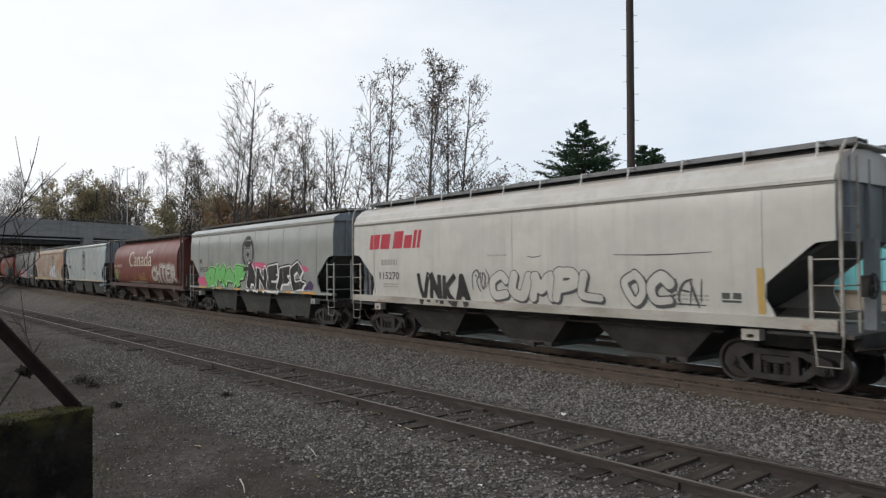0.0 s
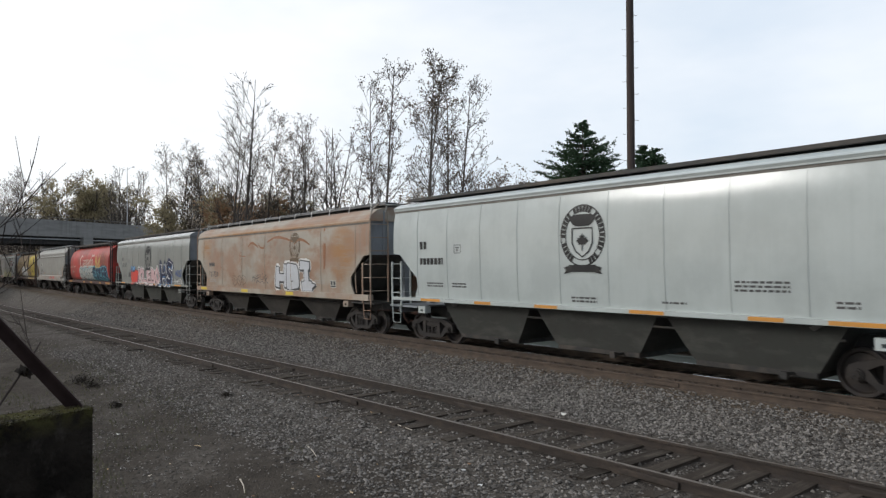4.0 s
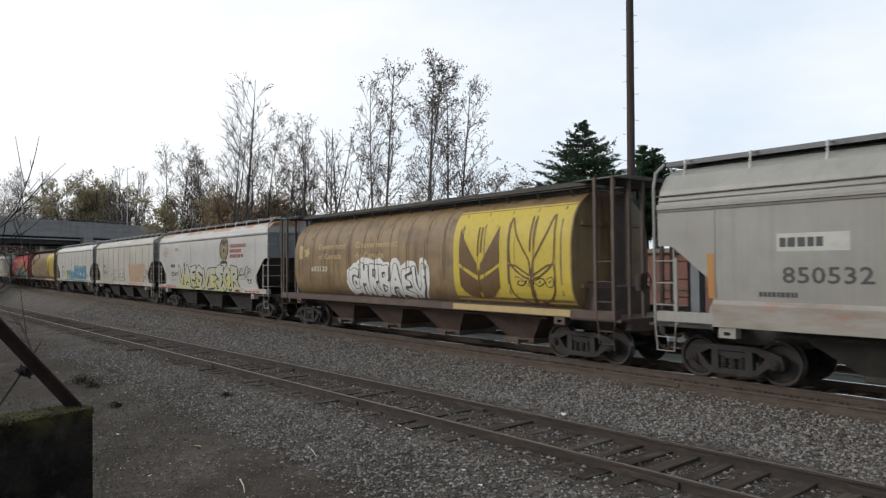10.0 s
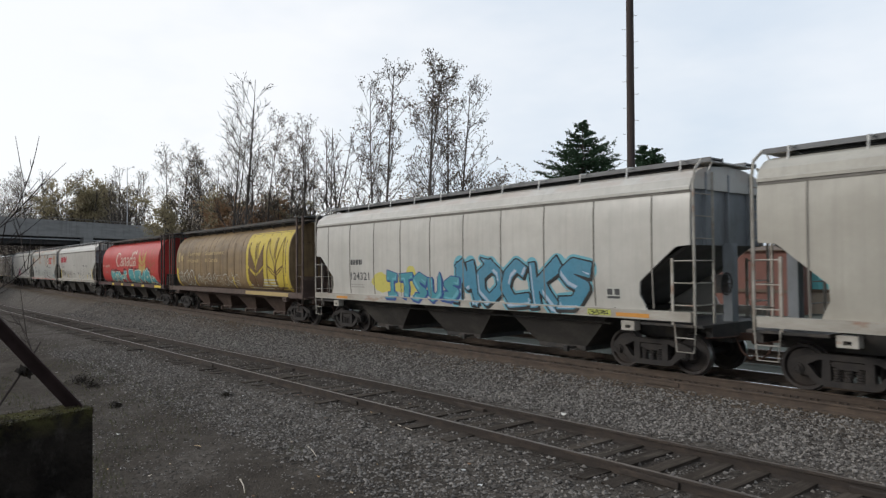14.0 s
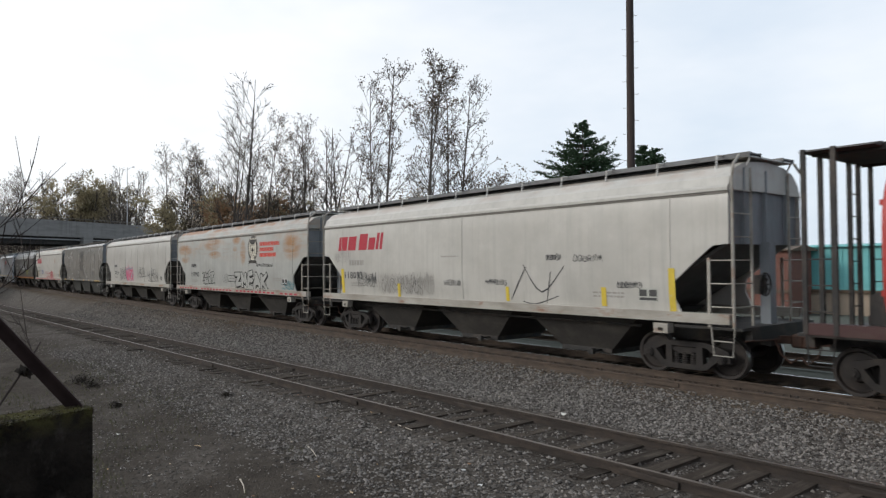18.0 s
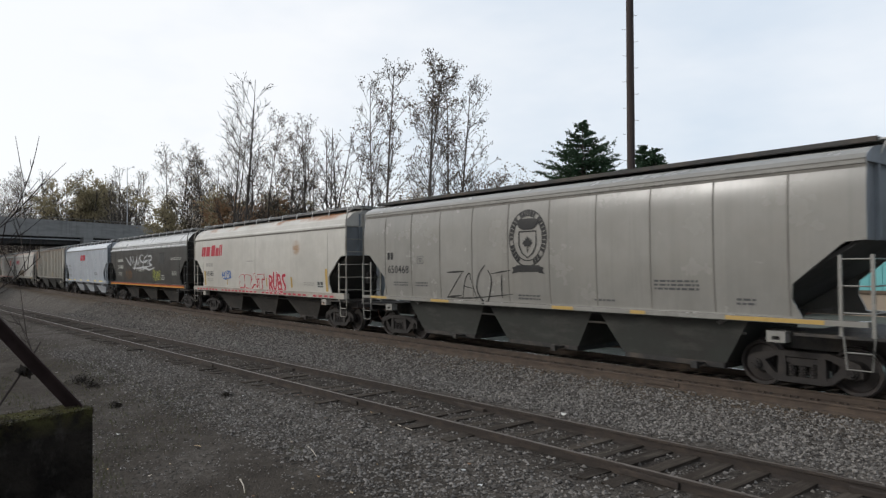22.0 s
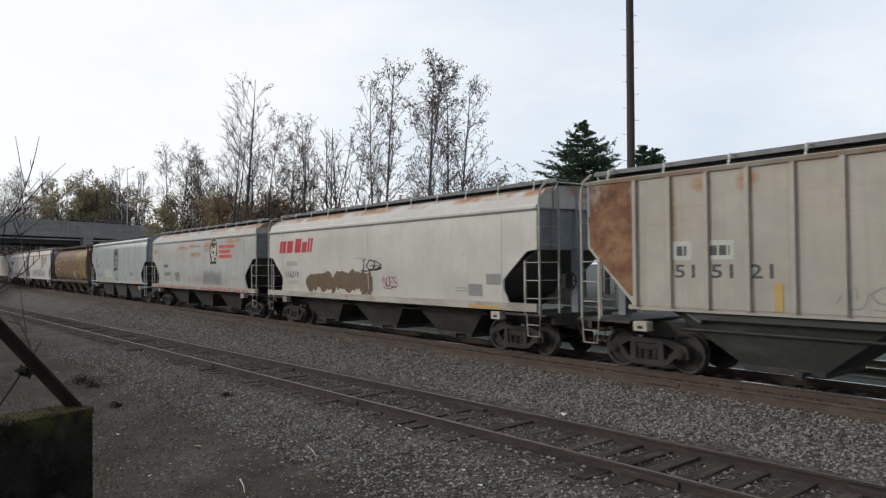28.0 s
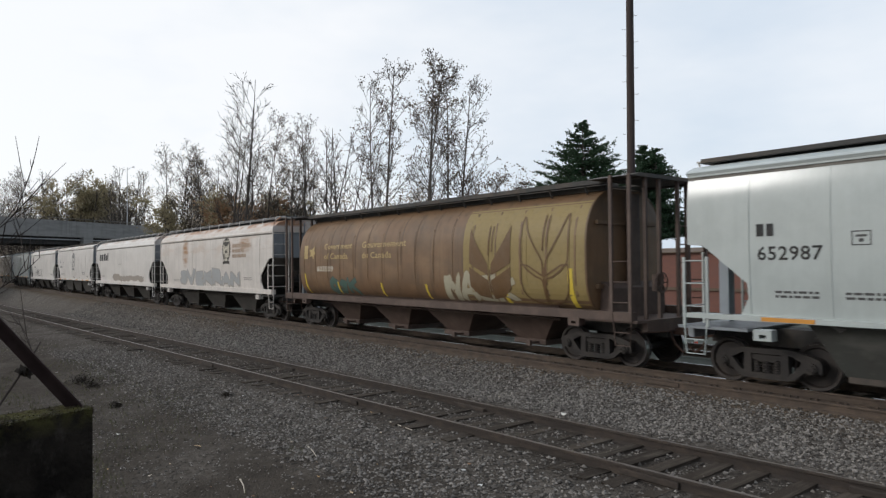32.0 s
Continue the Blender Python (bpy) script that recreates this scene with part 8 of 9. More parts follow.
    d.ribbon([(-0.75, 3.6), (-0.5, 3.4), (-0.1, 3.35), (0.0, 3.5)], 0.10, taper=True)
    for x in (-2.9, -2.75):
        d.ribbon([(x, 3.95), (x, 3.0), (x + 0.02, 2.2)], 0.04)
    d.ribbon([(-3.0, 3.05), (-2.2, 3.0)], 0.05)
    d.ribbon([(5.6, 4.0), (5.65, 3.2), (5.62, 2.4)], 0.22, taper=True)
    d.done("rust_stain", flat_mat("rust_mark", (0.27, 0.12, 0.06)), c)
    fat_word(c, k, "HBI", 1.1, 4.6, 1.46, 2.75, flat_mat("chalk", (0.50, 0.51, 0.53)), DKGREY, 27, 0.40, 0.05, rim=WHITE, round_ends=False)
    emblem(c, k, 3.05, 3.32, 1.18, BROWN, None)
    hollow(c, k, -3.9, -2.2, 1.6, 2.1, BROWN, 28, 3, 0.03)
    tag(c, k, -1.5, 0.3, 1.7, 2.2, DKGREY, 29, 4)
    sill_marks(c, [(-8.2, -7.35), (-2.6, -1.8), (2.3, 3.0)], YELLOW, 1.29, 1.42)
    c = cp_grey(5, P_GREY, "650785", "light grey covered hopper car with pink, red and blue graffiti")
    fat_word(c, k, "O", -4.15, -2.7, 1.32, 2.45, SCARLET, BLACK, 30, 0.9, 0.035, shine=flat_mat("rose", (0.50, 0.09, 0.17)))
    fat_word(c, k, "D", -3.0, -2.35, 1.9, 2.35, SCARLET, BLACK, 33, 0.4, 0.03)
    fat_word(c, k, "PIMP", -4.3, -3.2, 2.2, 2.62, SKYBLUE, BLACK, 29, 0.16, 0.035)
    fat_word(c, k, "KLEBO", -2.45, 2.55, 1.30, 2.5, PINK, BLACK, 31, 0.36, 0.035, rim=WHITE, round_ends=False, lean=0.2, shine=WHITE)
    fat_word(c, k, "HS", 2.6, 5.25, 1.30, 2.85, flat_mat("ink_blue", (0.008, 0.013, 0.045)), WHITE, 32, 0.62, 0.03, back=flat_mat("ink_blue", (0.008, 0.013, 0.045)), shine=SKYBLUE, round_ends=False)
    tag(c, k, 5.8, 6.9, 1.9, 2.35, BLUE, 33, 4, 0.06)
    scrawl(c, k, "ONLE", -5.05, -4.3, 1.85, 2.2, BLACK, 34, 0.055)
    tag(c, k, 5.3, 6.9, 1.5, 1.8, WHITE, 35, 5, 0.05)
    c = canada(6, P_RED_DIRTY, "607968", "bright red cylindrical hopper car lettered Canada with yellow wheat leaves")
    wheat(c, "cyl", 2.92, 4.8, 2.32, 3.72, GOLD, None, True, 0.0036)
    wheat(c, "cyl", 5.06, 6.9, 2.3, 3.75, None, flat_mat("rust_line", (0.33, 0.13, 0.06)), False, 0.0036)
    fat_word(c, "cyl", "INOSE", -3.35, 1.95, 1.40, 2.55, flat_mat("warm_silver", (0.33, 0.34, 0.31)), BLACK, 36, 0.38, 0.04, back=flat_mat("pale_cyan", (0.30, 0.46, 0.47)), shine=flat_mat("pale_silver", (0.45, 0.46, 0.43)), round_ends=False, lean=0.25)
    fat_word(c, "cyl", "ESEER", 2.1, 7.1, 1.40, 2.6, flat_mat("navy", (0.012, 0.018, 0.05)), flat_mat("dusk_cyan", (0.10, 0.27, 0.31)), 37, 0.4, 0.04, back=flat_mat("deep_blue", (0.015, 0.04, 0.09)), shine=TEALGRAF, rim=flat_mat("dusk_cyan", (0.10, 0.27, 0.31)), round_ends=False)
    sill_marks(c, [(-7.9, -6.6), (-1.6, -0.9), (1.1, 1.9), (4.55, 5.15), (6.8, 8.2)], flat_mat("dull_orange", (0.36, 0.17, 0.05)), 1.19, 1.34, 1.624)
    hb, reach = dims(7)
    c = hopper("warm grey covered hopper car with a deep side sill", hb, reach, P_SMW, LOWER_DARK, BLACK_STEEL, seams=3, seam_w=0.02, sill=P_SMW, ez=3.72, wide=0.55)
    for z in (3.86, 3.98):
        bm = bmesh.new()
        box(bm, -hb, hb, -1.585, -1.50, z, z + 0.02)
        part("side_bead", bm, SEAM_DARK, c)
    side_patch(c, k, -5.98, -4.68, 2.72, 3.06, PALE, "number_ground")
    word_bars(c, k, -5.92, -5.1, 2.76, 3.02, DKGREY, seed=1)
    lettering(k, "850532", -5.88, -4.3, 2.12, 0.3, DKGREY, c)
    bm = bmesh.new()
    prism(bm, [(-1.664, 1.20), (-1.664, 1.66), (-1.60, 1.74), (-1.52, 1.74), (-1.52, 1.20)], -hb + 1.3, hb - 1.3, "x")
    part("sill_plate", bm, shader("scuffed_sill", (0.29, 0.27, 0.235), 0.6, 0.0, [((0.20, 0.165, 0.13), (0.7, 0.7, 3.0), 0.42, 0.65, 0.8, None, None), ((0.30, 0.14, 0.10), (1.5, 1.5, 4), 0.56, 0.7, 0.7, None, None)], 0.1, 8), c, "scuffed pale sill plate")
    word_bars(c, k, -6.35, -5.6, 1.82, 1.96, DKGREY, seed=9)
    for x_, x2_, m_, sd in ((0.0, 1.5, SCARLET, 38), (1.8, 3.1, SCARLET, 39), (6.35, 7.25, DKGREY, 37)):
        before = set(c.children)
        tag(c, "rib", x_, x2_, 1.36, 1.62, m_, sd, 6, 0.05)
        for o in set(c.children) - before:
            o.location.y = -0.145
    data_panel(c, k, 5.38, 5.94, 1.86, 2.19, GREY, WHITE)
    bars(c, k, [(-7.42, -7.27, 1.78, 2.7), (7.2, 7.34, 1.75, 2.68), (1.56, 1.66, 1.75, 2.1), (4.56, 4.66, 1.75, 2.15), (-0.7, -0.62, 1.8, 2.05), (-3.72, -3.62, 1.8, 2.05)], flat_mat("worn_orange", (0.42, 0.20, 0.06)))
    enlist(c, 7)
    c = grain_brown(8, "weathered brown cylindrical hopper car with a yellow wheat panel", "603720")
    fat_word(c, "cyl", "CMRBAEU", -3.2, 1.45, 1.38, 2.6, WHITE, DKGREY, 40, 0.42, 0.028, back=WHITE, round_ends=False)
    tag(c, "cyl", 5.6, 7.0, 1.9, 2.2, BLACK, 41, 4, 0.04)
    c = cp_shield(9, P_STAINED, "122569", "white covered hopper car with yellow and black graffiti", flat_mat("faded_red", (0.24, 0.085, 0.075)))
    spray = shader("fading_olive_spray", (0.36, 0.355, 0.195), 0.5, 0.0, [((0.40, 0.395, 0.345), (0.45, 0.45, 0.6), 0.36, 0.5, 0.85, 1.7, 2.2)])
    sill_marks(c, [(-4.35, 4.75)], spray, 1.255, 1.455)
    fat_word(c, k, "VAESVESOR", -4.4, 4.75, 1.30, 2.6, spray, BLACK, 42, 0.5, 0.04, round_ends=False, lean=0.15)
    bars(c, k, [(-3.42, -3.24, 1.5, 2.1), (-1.27, -1.12, 1.5, 2.05), (1.1, 1.28, 1.5, 2.0), (3.4, 3.6, 1.5, 2.05)], YELLOW)
    scrawl(c, k, "HOZOCP", 4.2, 6.3, 2.05, 2.5, DKGREY, 43, 0.045)
    data_panel(c, k, 5.86, 6.42, 1.66, 1.96, DKGREY, WHITE)
    c = soo(10, P_CREAM, "124261", "cream covered hopper car with salmon graffiti")
    fat_word(c, k, "CHRIE", -3.3, 0.65, 1.5, 2.4, P_CREAM, flat_mat("ash", (0.16, 0.15, 0.14)), 44, 0.22, 0.022)
    fat_word(c, k, "WASPT", 2.3, 6.1, 1.30, 2.75, flat_mat("thin_salmon", (0.395, 0.27, 0.18)), flat_mat("salmon_line", (0.17, 0.12, 0.10)), 45, 0.42, 0.02, round_ends=False, back=flat_mat("thin_salmon", (0.395, 0.27, 0.18)))
    fat_word(c, k, "O", 6.32, 6.88, 1.95, 2.4, flat_mat("dim_rose", (0.30, 0.215, 0.19)), FADED, 46, 0.3, 0.02)
    c = soo(11, P_WHITE, "124321", "white covered hopper car with bright blue graffiti")
    blob_patch(c, k, -3.9, -1.0, 1.46, 2.4, flat_mat("lemon", (0.52, 0.46, 0.12)), 46, 5, "graffiti_cloud")
    deep = flat_mat("river_blue", (0.07, 0.22, 0.31))
    fat_word(c, k, "ITSUS", -3.35, 0.6, 1.3, 2.3, flat_mat("sea_teal", (0.07, 0.25, 0.29)), BLUE, 47, 0.4, 0.03, shine=flat_mat("lake_blue", (0.14, 0.36, 0.43)), round_ends=False)
    fat_word(c, k, "MOCKS", 0.4, 5.6, 1.27, 2.75, deep, BLACK, 45, 0.46, 0.04, shine=ICEBLUE, rim=flat_mat("lake_blue", (0.14, 0.36, 0.43)), round_ends=False, lean=0.2)
    sill_marks(c, [(6.4, 7.3), (-6.6, -5.8)], ORANGE, 1.29, 1.38)
    side_patch(c, k, 5.55, 6.25, 1.29, 1.43, LIME, "tag_ground")
    scrawl(c, k, "BARA", 5.6, 6.2, 1.30, 1.42, BLACK, 41, 0.025)
    c = grain_brown(12, "weathered brown cylindrical hopper car with a yellow wheat panel")
    side_patch(c, "cyl", 3.3, 6.3, 1.36, 2.0, PALE, "cover_paint")
    tag(c, "cyl", -4.0, 2.0, 1.5, 2.2, PALE, 49, 8, 0.04)
    bars(c, "cyl", [(-7.45, -7.2, 1.38, 2.45), (-4.4, -4.28, 1.38, 2.0), (1.2, 1.32, 1.38, 2.0), (7.2, 7.36, 1.38, 2.2)], YELLOW)
    hollow(c, "cyl", -6.2, -4.5, 1.45, 2.35, PALE, 50, 2, 0.05)
    for k_ in range(3):
        scrawl(c, "cyl", "UNLEND", -7.1, -6.2, 2.1 - 0.22 * k_, 2.26 - 0.22 * k_, PALE, 90 + k_, 0.02)
    c = canada(13, P_RED, "606782", "bright red cylindrical hopper car with cyan graffiti")
    wheat(c, "cyl", 2.95, 4.78, 2.32, 3.72, GOLD, None, True, 0.0036)
    wheat(c, "cyl", 5.06, 6.9, 2.3, 3.75, None, flat_mat("rust_line", (0.33, 0.13, 0.06)), False, 0.0036)
    fat_word(c, "cyl", "MOTO-T", -4.9, -0.3, 1.40, 2.3, TEALCY, flat_mat("cream_line", (0.55, 0.55, 0.42)), 50, 0.34, 0.04, back=flat_mat("dark_red", (0.14, 0.022, 0.03)), shine=CYAN, round_ends=False)
    fat_word(c, "cyl", "REVO", 0.45, 5.65, 1.36, 2.5, TEALCY, flat_mat("cream_line", (0.55, 0.55, 0.42)), 51, 0.42, 0.05, back=flat_mat("dark_red", (0.14, 0.022, 0.03)), shine=TEALGRAF, round_ends=False, lean=0.2)
    fat_word(c, "cyl", "NA", 5.6, 6.9, 1.36, 1.95, TEALCY, flat_mat("cream_line", (0.55, 0.55, 0.42)), 52, 0.34, 0.04, shine=TEALGRAF, round_ends=False)
    sill_marks(c, [(-4.35, -3.8), (-1.66, -1.14), (1.28, 1.8), (3.9, 4.45), (6.9, 8.3)], YELLOW, 1.19, 1.34, 1.624)
    c = cp_white(14, P_WHITE, "118093", "white covered hopper car with black scrawled tags")
    tag(c, k, -6.0, -4.7, 1.7, 2.3, DKGREY, 52, 9, 0.028)
    tag(c, k, -4.6, -1.4, 1.5, 2.3, FADED, 53, 16, 0.03)
    tag(c, k, -4.4, -2.0, 1.55, 2.2, DKGREY, 88, 9, 0.022)
    tag(c, k, -7.6, -6.4, 2.6, 3.1, FADED, 89, 7, 0.02)
    bars(c, k, [(-7.1, -6.9, 1.5, 2.4), (-3.4, -3.25, 1.46, 1.9), (1.85, 1.98, 1.5, 1.9), (5.15, 5.3, 1.5, 1.95), (7.0, 7.16, 1.46, 2.4)], YELLOW)
    scrawl(c, k, "M", 2.5, 3.7, 1.5, 2.5, DKGREY, 54, 0.05)
    for x_, z_, w_ in ((3.4, 2.72, 0.5), (4.3, 2.68, 0.9), (-0.9, 2.0, 0.8), (1.0, 2.05, 0.9), (5.6, 2.05, 0.7)):
        tag(c, k, x_, x_ + w_, z_ - 0.12, z_ + 0.06, DKGREY, int(x_ * 10) + 60, 6, 0.025)
    data_panel(c, k, 6.2, 6.72, 1.65, 1.95, DKGREY, PALE)
    c = cp_shield(15, P_RUSTY, "119900", "rust-stained white covered hopper car with red lettering")
    scrawl(c, k, "ZERETZ", -4.1, -2.3, 1.6, 2.3, BLACK, 55, 0.055)
    fat_word(c, k, "ZMEAK", 0.55, 4.3, 1.42, 2.35, P_RUSTY, BLACK, 56, 0.3, 0.035, round_ends=False, lean=0.2)
    scrawl(c, k, "UDG", -1.05, -0.4, 1.75, 2.15, GREY, 57, 0.035)
    for z_ in (1.76, 2.06):
        bars(c, k, [(-0.36, 0.62, z_, z_ + 0.03)], DKGREY, "frame_line")
    bars(c, k, [(-0.36, -0.33, 1.79, 2.06), (0.59, 0.62, 1.79, 2.06)], DKGREY, "frame_line")
    stencils(c, k, [(-0.2, 1.9, 0.7, 1)], GREY, 57)
    data_panel(c, k, 5.9, 6.44, 1.65, 1.97, DKGREY, WHITE)
    tag(c, k, 5.8, 7.0, 1.46, 1.9, TEALGRAF, 58, 4, 0.05)
    tag(c, k, 3.2, 5.0, 2.5, 2.65, DKGREY, 59, 8, 0.04)
    c = soo(16, P_WHITE, "124214", "cream-white covered hopper car with pink and black tags")
    fat_word(c, k, "WARS", -2.2, -0.35, 1.55, 2.45, flat_mat("rose", (0.50, 0.09, 0.17)), flat_mat("pale_rose", (0.55, 0.34, 0.36)), 60, 0.22, 0.03, back=flat_mat("pale_rose", (0.55, 0.34, 0.36)), rim=TEALGRAF, round_ends=False)
    tag(c, k, -4.0, -2.3, 1.6, 2.5, BLACK, 61, 5, 0.05)
    scrawl(c, k, "ABUSEL", 1.1, 2.85, 1.85, 2.55, BLACK, 62, 0.05)
    sill_marks(c, [(-2.4, -1.9), (1.75, 2.7), (6.1, 6.9)], flat_mat("dull_rust", (0.28, 0.17, 0.11)), 1.30, 1.38)
    scrawl(c, k, "HUMEN", 3.25, 5.5, 1.6, 2.5, DKGREY, 63, 0.06)
    c = cp_grey(17, P_GREYDARK, "650468", "dull grey covered hopper car with thin black tags", seams=10)
    scrawl(c, k, "ZAOT", -3.5, -0.7, 1.5, 2.4, BLACK, 64, 0.055)
    c = cp_white(18, P_YELLOWED, "115085", "cream-white covered hopper car with red graffiti and a rusty roof")
    scrawl(c, k, "MOPR", -4.15, -3.0, 1.9, 2.3, flat_mat("signal_blue", (0.03, 0.12, 0.36)), 65, 0.09)
    fat_word(c, k, "SEAT", -2.0, 0.95, 1.46, 2.2, P_YELLOWED, RED, 66, 0.3, 0.028, round_ends=False)
    tag(c, k, -1.2, -0.6, 1.6, 2.0, YELLOW, 67, 1, 0.08)
    fat_word(c, k, "RUBS", 1.45, 3.25, 1.30, 2.3, RED, WHITE, 68, 0.3, 0.02, round_ends=False)
    bars(c, k, [(-6.8, -6.62, 1.5, 2.3), (6.76, 6.95, 1.5, 2.4), (3.7, 3.85, 1.6, 2.05), (1.2, 1.3, 1.6, 2.0), (-3.6, -3.5, 1.6, 1.9)], GOLD)
    data_panel(c, k, 6.05, 6.57, 1.63, 1.91, DKGREY, PALE)
    tread_strip(c, 8.3)
    hb, reach = dims(19)
    c = hopper("charcoal covered hopper car with an orange stripe along its sill", hb, reach, P_DARK, BLACK_STEEL, BLACK_STEEL, seams=2, seam_w=0.02, ez=3.78, roof=P_ROOF_PALE, end=BLACK_STEEL, sill=P_DARK, platform_paint=BLACK_STEEL)
    scrawl(c, k, "VMSER", -2.7, 1.9, 2.45, 3.4, SILVER, 69, 0.17)
    d = Decal(k, 0.012)
    d.ribbon(curve_pts([(-4.6, 3.25), (-3.9, 2.95), (-3.2, 2.7), (-3.4, 3.3), (-2.6, 2.75)], 5), 0.14, taper=True)
    d.ribbon(curve_pts([(-0.4, 2.35), (0.6, 2.45), (1.4, 2.35), (2.6, 2.5)], 5), 0.13, taper=True)
    d.done("tag_swoosh", SILVER, c)
    lettering(k, "DO NOT HAMMER ON CAR", -1.9, 0.12, 2.24, 0.14, PALE, c, "lettering")
    tag(c, k, 2.1, 3.8, 1.6, 2.4, LIME, 71, 5, 0.07)
    tag(c, k, -4.7, -3.05, 1.6, 2.4, flat_mat("dull_gold", (0.24, 0.13, 0.06)), 72, 4, 0.06)
    side_patch(c, k, 3.6, 4.7, 2.75, 3.45, flat_mat("fresh_charcoal", (0.045, 0.045, 0.043)), "touch_up_paint")
    word_bars(c, k, -6.9, -5.4, 2.9, 3.18, PALE, seed=2)
    lettering(k, "354884", -6.9, -5.3, 2.42, 0.28, PALE, c)
    stencils(c, k, [(-6.8, 2.1, 1.0, 3), (6.2, 2.2, 0.9, 3), (6.0, 3.05, 2.0, 2)], PALE, 19)
    data_panel(c, k, 4.02, 4.56, 1.72, 2.0, DKGREY, PALE)
    sill_marks(c, [(-hb + 0.3, hb - 0.3)], flat_mat("stripe_orange", (0.52, 0.22, 0.03)), 1.27, 1.35)
    sill_marks(c, [(-hb + 0.3, hb - 0.3)], flat_mat("stripe_red", (0.30, 0.06, 0.025)), 1.352, 1.42)
    for z_ in (3.80, 3.92, 4.02):
        bm = bmesh.new()
        box(bm, -hb, hb, -1.60, -1.50, z_, z_ + 0.02)
        part("side_bead", bm, P_ROOF_PALE, c)
    for q in (-1, 1):
        bm = bmesh.new()
        half = roof_line(k, 3.78)
        prism(bm, [(-y, z) for y, z in half] + [(y, z) for y, z in half[-2::-1]], *sorted((q * (hb + 0.004), q * (hb + 0.03))), "x")
        part("end_cap", bm, BLACK_STEEL, c)
    enlist(c, 19)
    c = cp_white_blue = hopper("glossy pale blue-white covered hopper car", dims(20)[0], dims(20)[1], P_ICE, P_ICE, BLACK_STEEL, seams=6, seam_w=0.02, ez=4.12)
    for x in (-1.75, -0.72):
        d = Decal(k, 0.006)
        d.rect(x, x + 0.85, 3.18, 3.66, 0.2)
        d.done("wordmark_block", RED, c)
    word_bars(c, k, -7.0, -6.1, 2.62, 2.85, DKGREY, seed=5)
    lettering(k, "117733", -7.0, -5.8, 2.2, 0.25, DKGREY, c)
    stencils(c, k, [(-6.8, 1.85, 1.1, 3), (3.9, 2.1, 1.1, 3)], DKGREY, 20)
    orange_marks(c, mat=YELLOW, hb=dims(20)[0])
    enlist(c, 20)
    hb, reach = dims(21)
    c = hopper("dirty tan ribbed covered hopper car with rust at one end", hb, reach, P_DME, LOWER_OLIVE, BLACK_STEEL, kind="rib", chutes=3)
    for x_, t_ in ((-6.55, "51"), (-5.7, "51"), (-4.88, "21")):
        lettering("rib", t_, x_, x_ + 0.48, 2.2, 0.28, DKGREY, c)
    rust = shader("deep_mottled_rust", (0.15, 0.066, 0.036), 0.85, 0.0, [((0.27, 0.15, 0.08), (1.4, 1.4, 1.8), 0.44, 0.62, 0.85, None, None), ((0.33, 0.29, 0.24), (1.0, 1.0, 0.8), 0.56, 0.68, 0.8, None, None), ((0.08, 0.04, 0.026), (4, 4, 4), 0.5, 0.7, 0.7, None, None)], 0.1, 12)
    d = Decal("rib", 0.004)
    d.fan([(-8.92, 4.40), (-7.62, 4.40), (-7.62, 3.0), (-7.62, 1.8), (-7.7, 1.74), (-8.3, 2.32), (-8.88, 2.93), (-8.92, 3.6)])
    d.done("rust_stain", rust, c)
    side_patch(c, "rib", -6.6, -6.15, 2.58, 2.98, PALE, "number_ground")
    side_patch(c, "rib", -5.78, -5.2, 2.58, 2.98, PALE, "number_ground")
    word_bars(c, "rib", -6.5, -6.25, 2.62, 2.92, DKGREY, seed=4)
    word_bars(c, "rib", -5.72, -5.28, 2.62, 2.92, DKGREY, seed=5)
    tag(c, "rib", -3.3, -1.2, 1.6, 2.15, GREY, 73, 4, 0.05)
    bars(c, "rib", [(-4.38, -4.22, 1.56, 2.1), (2.2, 2.4, 1.56, 2.05), (5.4, 5.6, 1.56, 2.05), (-0.6, -0.48, 1.56, 2.0)], GOLD)
    enlist(c, 21)
    c = cp_white(22, P_RUSTTOP, "116319", "white covered hopper car with a brown painted-over patch and rusty roof")
    blob_patch(c, k, -4.6, 0.2, 1.46, 2.35, BROWN, 74, 13)
    scrawl(c, k, "IGB", -0.5, 0.85, 2.3, 2.7, BLACK, 75, 0.07)
    scrawl(c, k, "NOES", 0.95, 1.8, 1.75, 2.15, flat_mat("wine", (0.22, 0.05, 0.05)), 76, 0.04)
    bars(c, k, [(5.5, 6.1, 1.6, 1.95), (6.3, 6.9, 1.95, 2.25)], GREY, "grey_patch")
    sill_marks(c, [(5.6, 7.0)], GOLD, 1.27, 1.36)
    c = cp_shield(23, P_RUSTY_B, "119684", "white covered hopper car with rust stains and red lettering")
    tag(c, k, -3.7, -2.9, 1.65, 2.25, DKGREY, 77, 3, 0.05)
    tag(c, k, 1.1, 3.7, 1.46, 2.35, flat_mat("pale_smudge", (0.28, 0.275, 0.26)), 78, 16, 0.035)
    tag(c, k, 1.4, 3.9, 1.5, 2.4, GREY, 87, 13, 0.02)
    bars(c, k, [(4.44, 4.56, 1.6, 2.1), (-4.4, -4.3, 1.6, 2.0), (-1.2, -1.08, 1.6, 2.0), (1.1, 1.2, 1.6, 2.0)], GOLD)
    hollow(c, k, -0.3, 0.9, 1.75, 2.0, GREY, 79, 2, 0.03)
    c = cp_grey(24, P_BLUEGREY, "652987", "clean pale blue-grey covered hopper car with a round emblem")
    c = grain_brown(25, "weathered brown and yellow cylindrical hopper car with pale graffiti", "603509", P_RUSSET, flat_mat("dull_yellow", (0.25, 0.185, 0.075)))
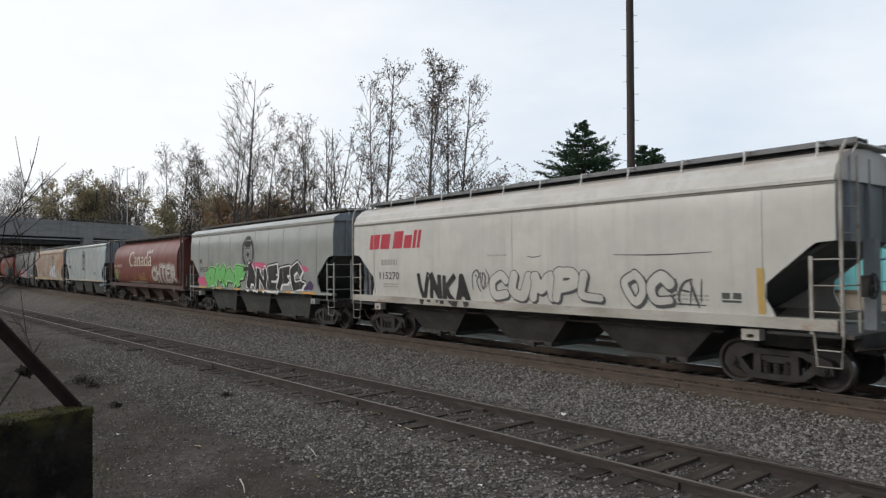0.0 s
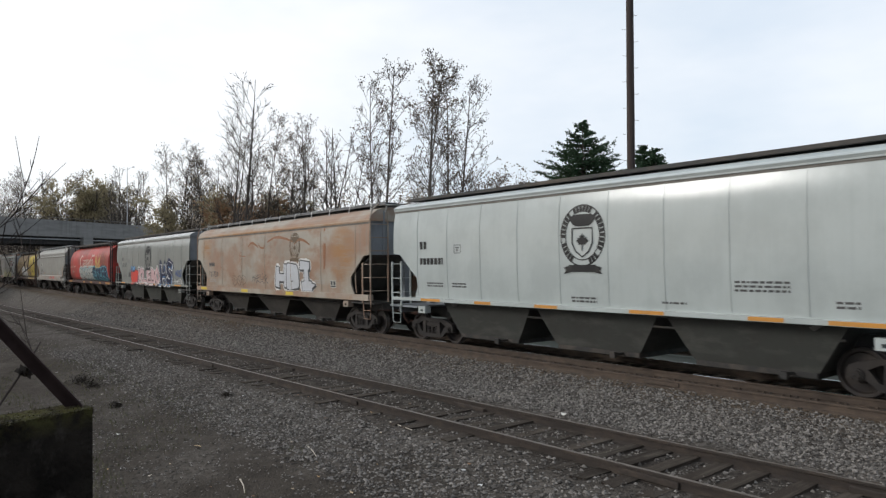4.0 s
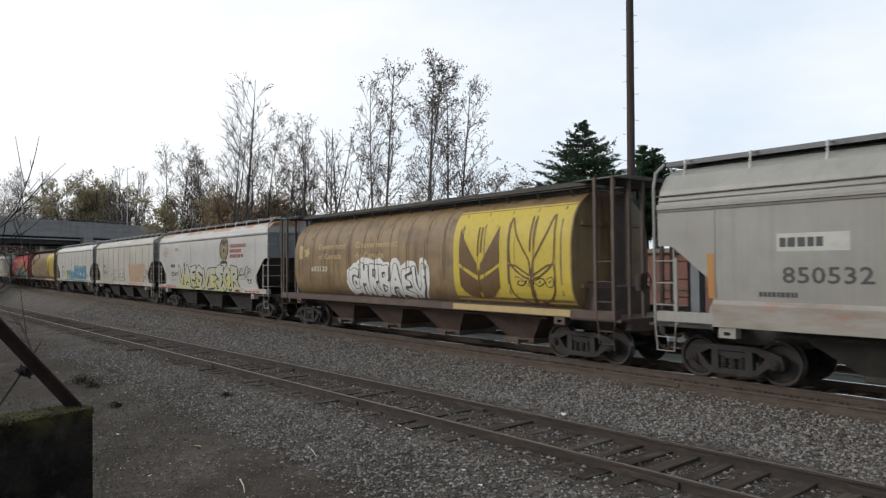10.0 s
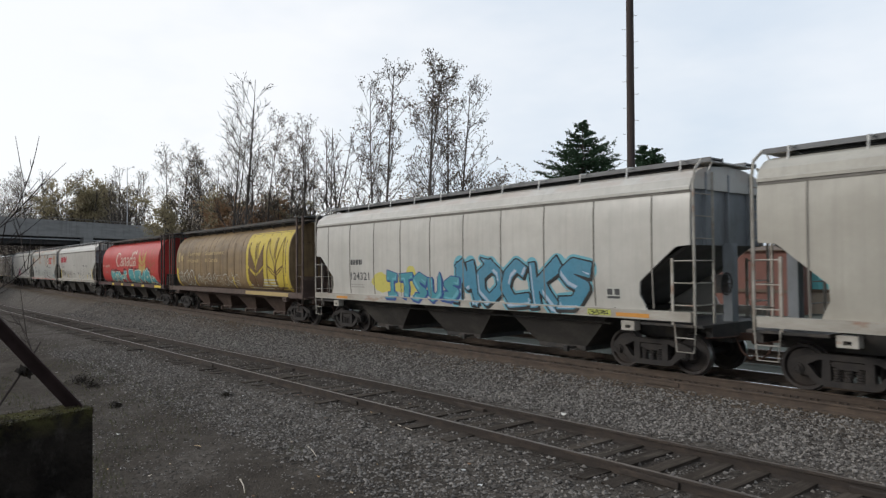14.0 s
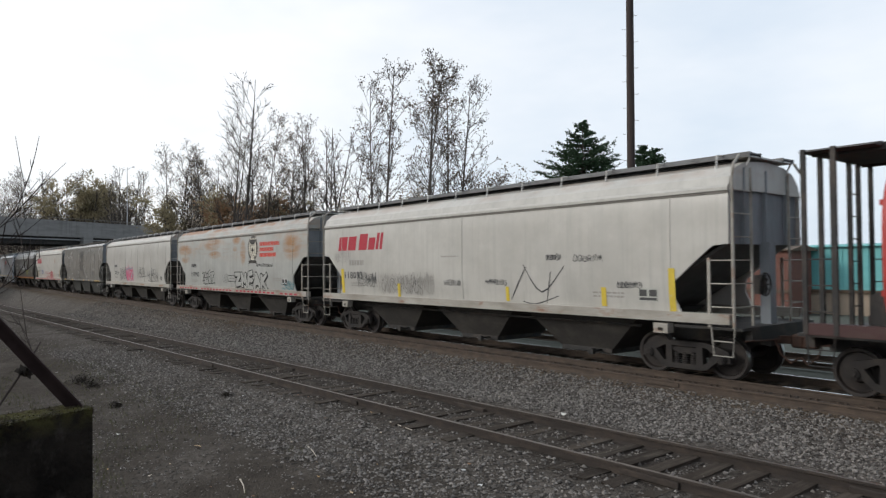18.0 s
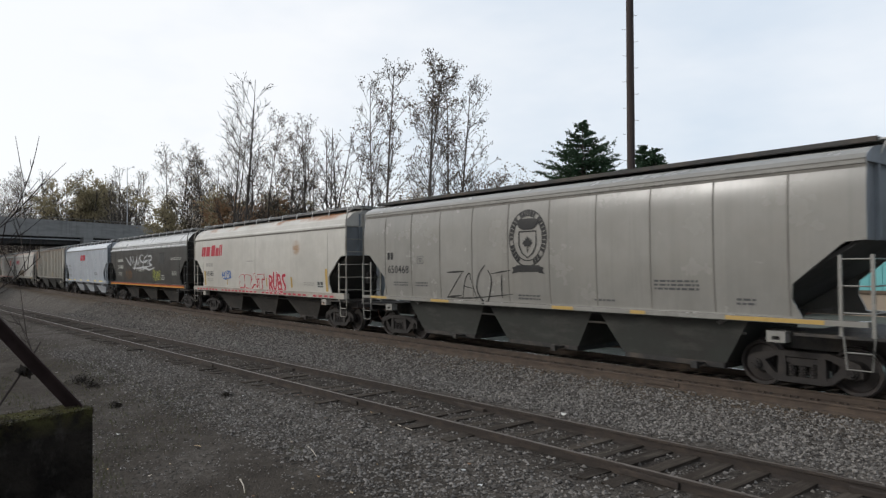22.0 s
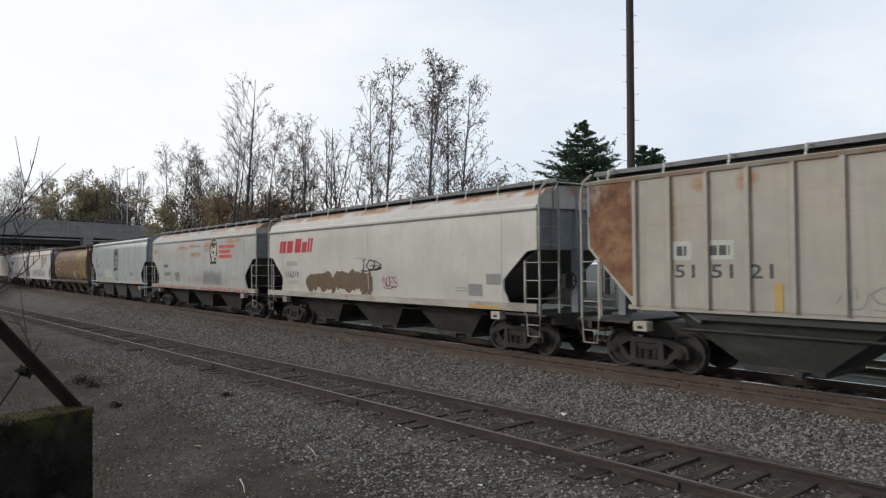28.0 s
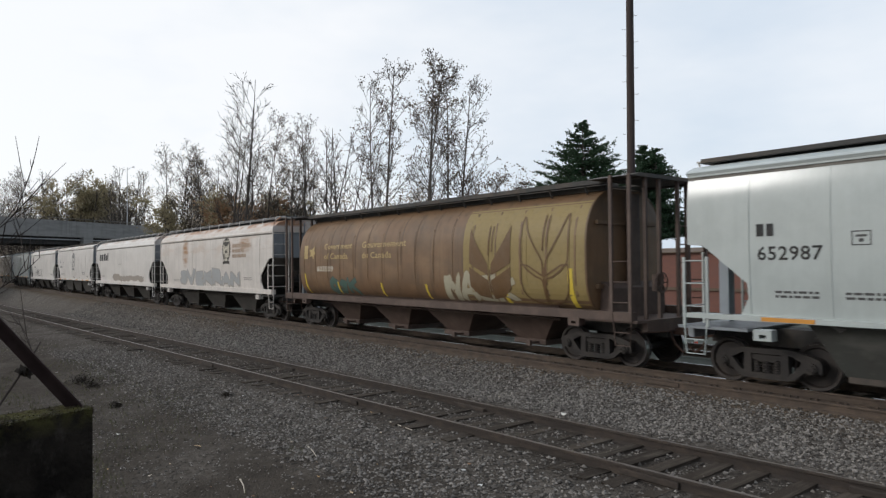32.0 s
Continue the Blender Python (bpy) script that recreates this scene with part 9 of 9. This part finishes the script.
    fat_word(c, "cyl", "NAEK", 2.0, 5.0, 1.40, 2.3, flat_mat("thin_buff", (0.36, 0.33, 0.24)), flat_mat("husk_brown", (0.19, 0.13, 0.07)), 80, 0.4, 0.02, round_ends=False)
    bars(c, "cyl", [(7.0, 7.16, 1.4, 2.4), (4.6, 4.75, 1.4, 1.9), (1.0, 1.1, 1.4, 1.9), (-1.6, -1.5, 1.4, 1.9), (-4.6, -4.5, 1.4, 1.9), (-7.2, -7.1, 1.4, 2.2)], YELLOW)
    fat_word(c, "cyl", "OSK", -5.2, -3.2, 1.4, 2.1, flat_mat("slate_green", (0.07, 0.12, 0.10)), GEAR_BROWN, 81, 0.4, 0.02, round_ends=False)
    c = cp_shield(26, P_CHALK_RUST, None, "rust-patched white covered hopper car with slate blue graffiti", flat_mat("faded_tan", (0.36, 0.27, 0.2)))
    fat_word(c, k, "SVEKRAN", -4.6, 4.6, 1.5, 2.4, flat_mat("slate_mist", (0.34, 0.345, 0.345)), FADED, 82, 0.3, 0.04, round_ends=False)
    c = cp_white(27, P_CHALK, None, "chalky white covered hopper car with a dim brown patch")
    blob_patch(c, k, -2.5, 5.5, 1.46, 2.05, flat_mat("dim_tan", (0.33, 0.29, 0.25)), 84, 9)
    c = cp_grey(28, P_CHALK, None, "chalky white covered hopper car with a faint emblem", LOWER_DARK, GREY)
    c = soo(29, P_CHALK, None, "white covered hopper car with black tags", 5)
    tag(c, k, -5.0, 0.0, 1.5, 2.5, BLACK, 85, 5, 0.09)
    c = cp_grey(30, P_BLUEGREY, None, "pale green-grey covered hopper car")
    c = cp_grey(31, P_GREYDARK, None, "dull grey covered hopper car")


build_train()


# ---- what moves: the train rolls past ----
def motions():
    times = [0.0, 2.0, 4.0, 6.0, 8.0, 10.0, 12.0, 14.0, 16.0, 18.0, 20.0, 22.0, 24.0, 26.0, 28.0, 30.0, 32.0]
    for car, x in CARS:
        walk(car, [(t, pose(x + travel(t), TRACK_Y, BODY_Z)) for t in times])
    # every wheelset rolls alike, so one turn serves those at the same place in their trucks
    lead = {}
    for car, x in CARS:
        for truck in car.children:
            for w in truck.children:
                if not w.name.startswith("wheelset"):
                    continue
                key = w.location.x > 0
                if key not in lead:
                    dx = w.location.x
                    walk(w, [(f / FPS, pose(dx, 0, 0.457, 0, math.degrees(travel(f / FPS) / 0.457) % 360.0, 0)) for f in range(32 * FPS + 1)])
                    lead[key] = w
                else:
                    w.rotation_mode = "QUATERNION"
                    keys = w.animation_data_create()
                    keys.action = lead[key].animation_data.action
                    keys.action_slot = lead[key].animation_data.action_slot


motions()
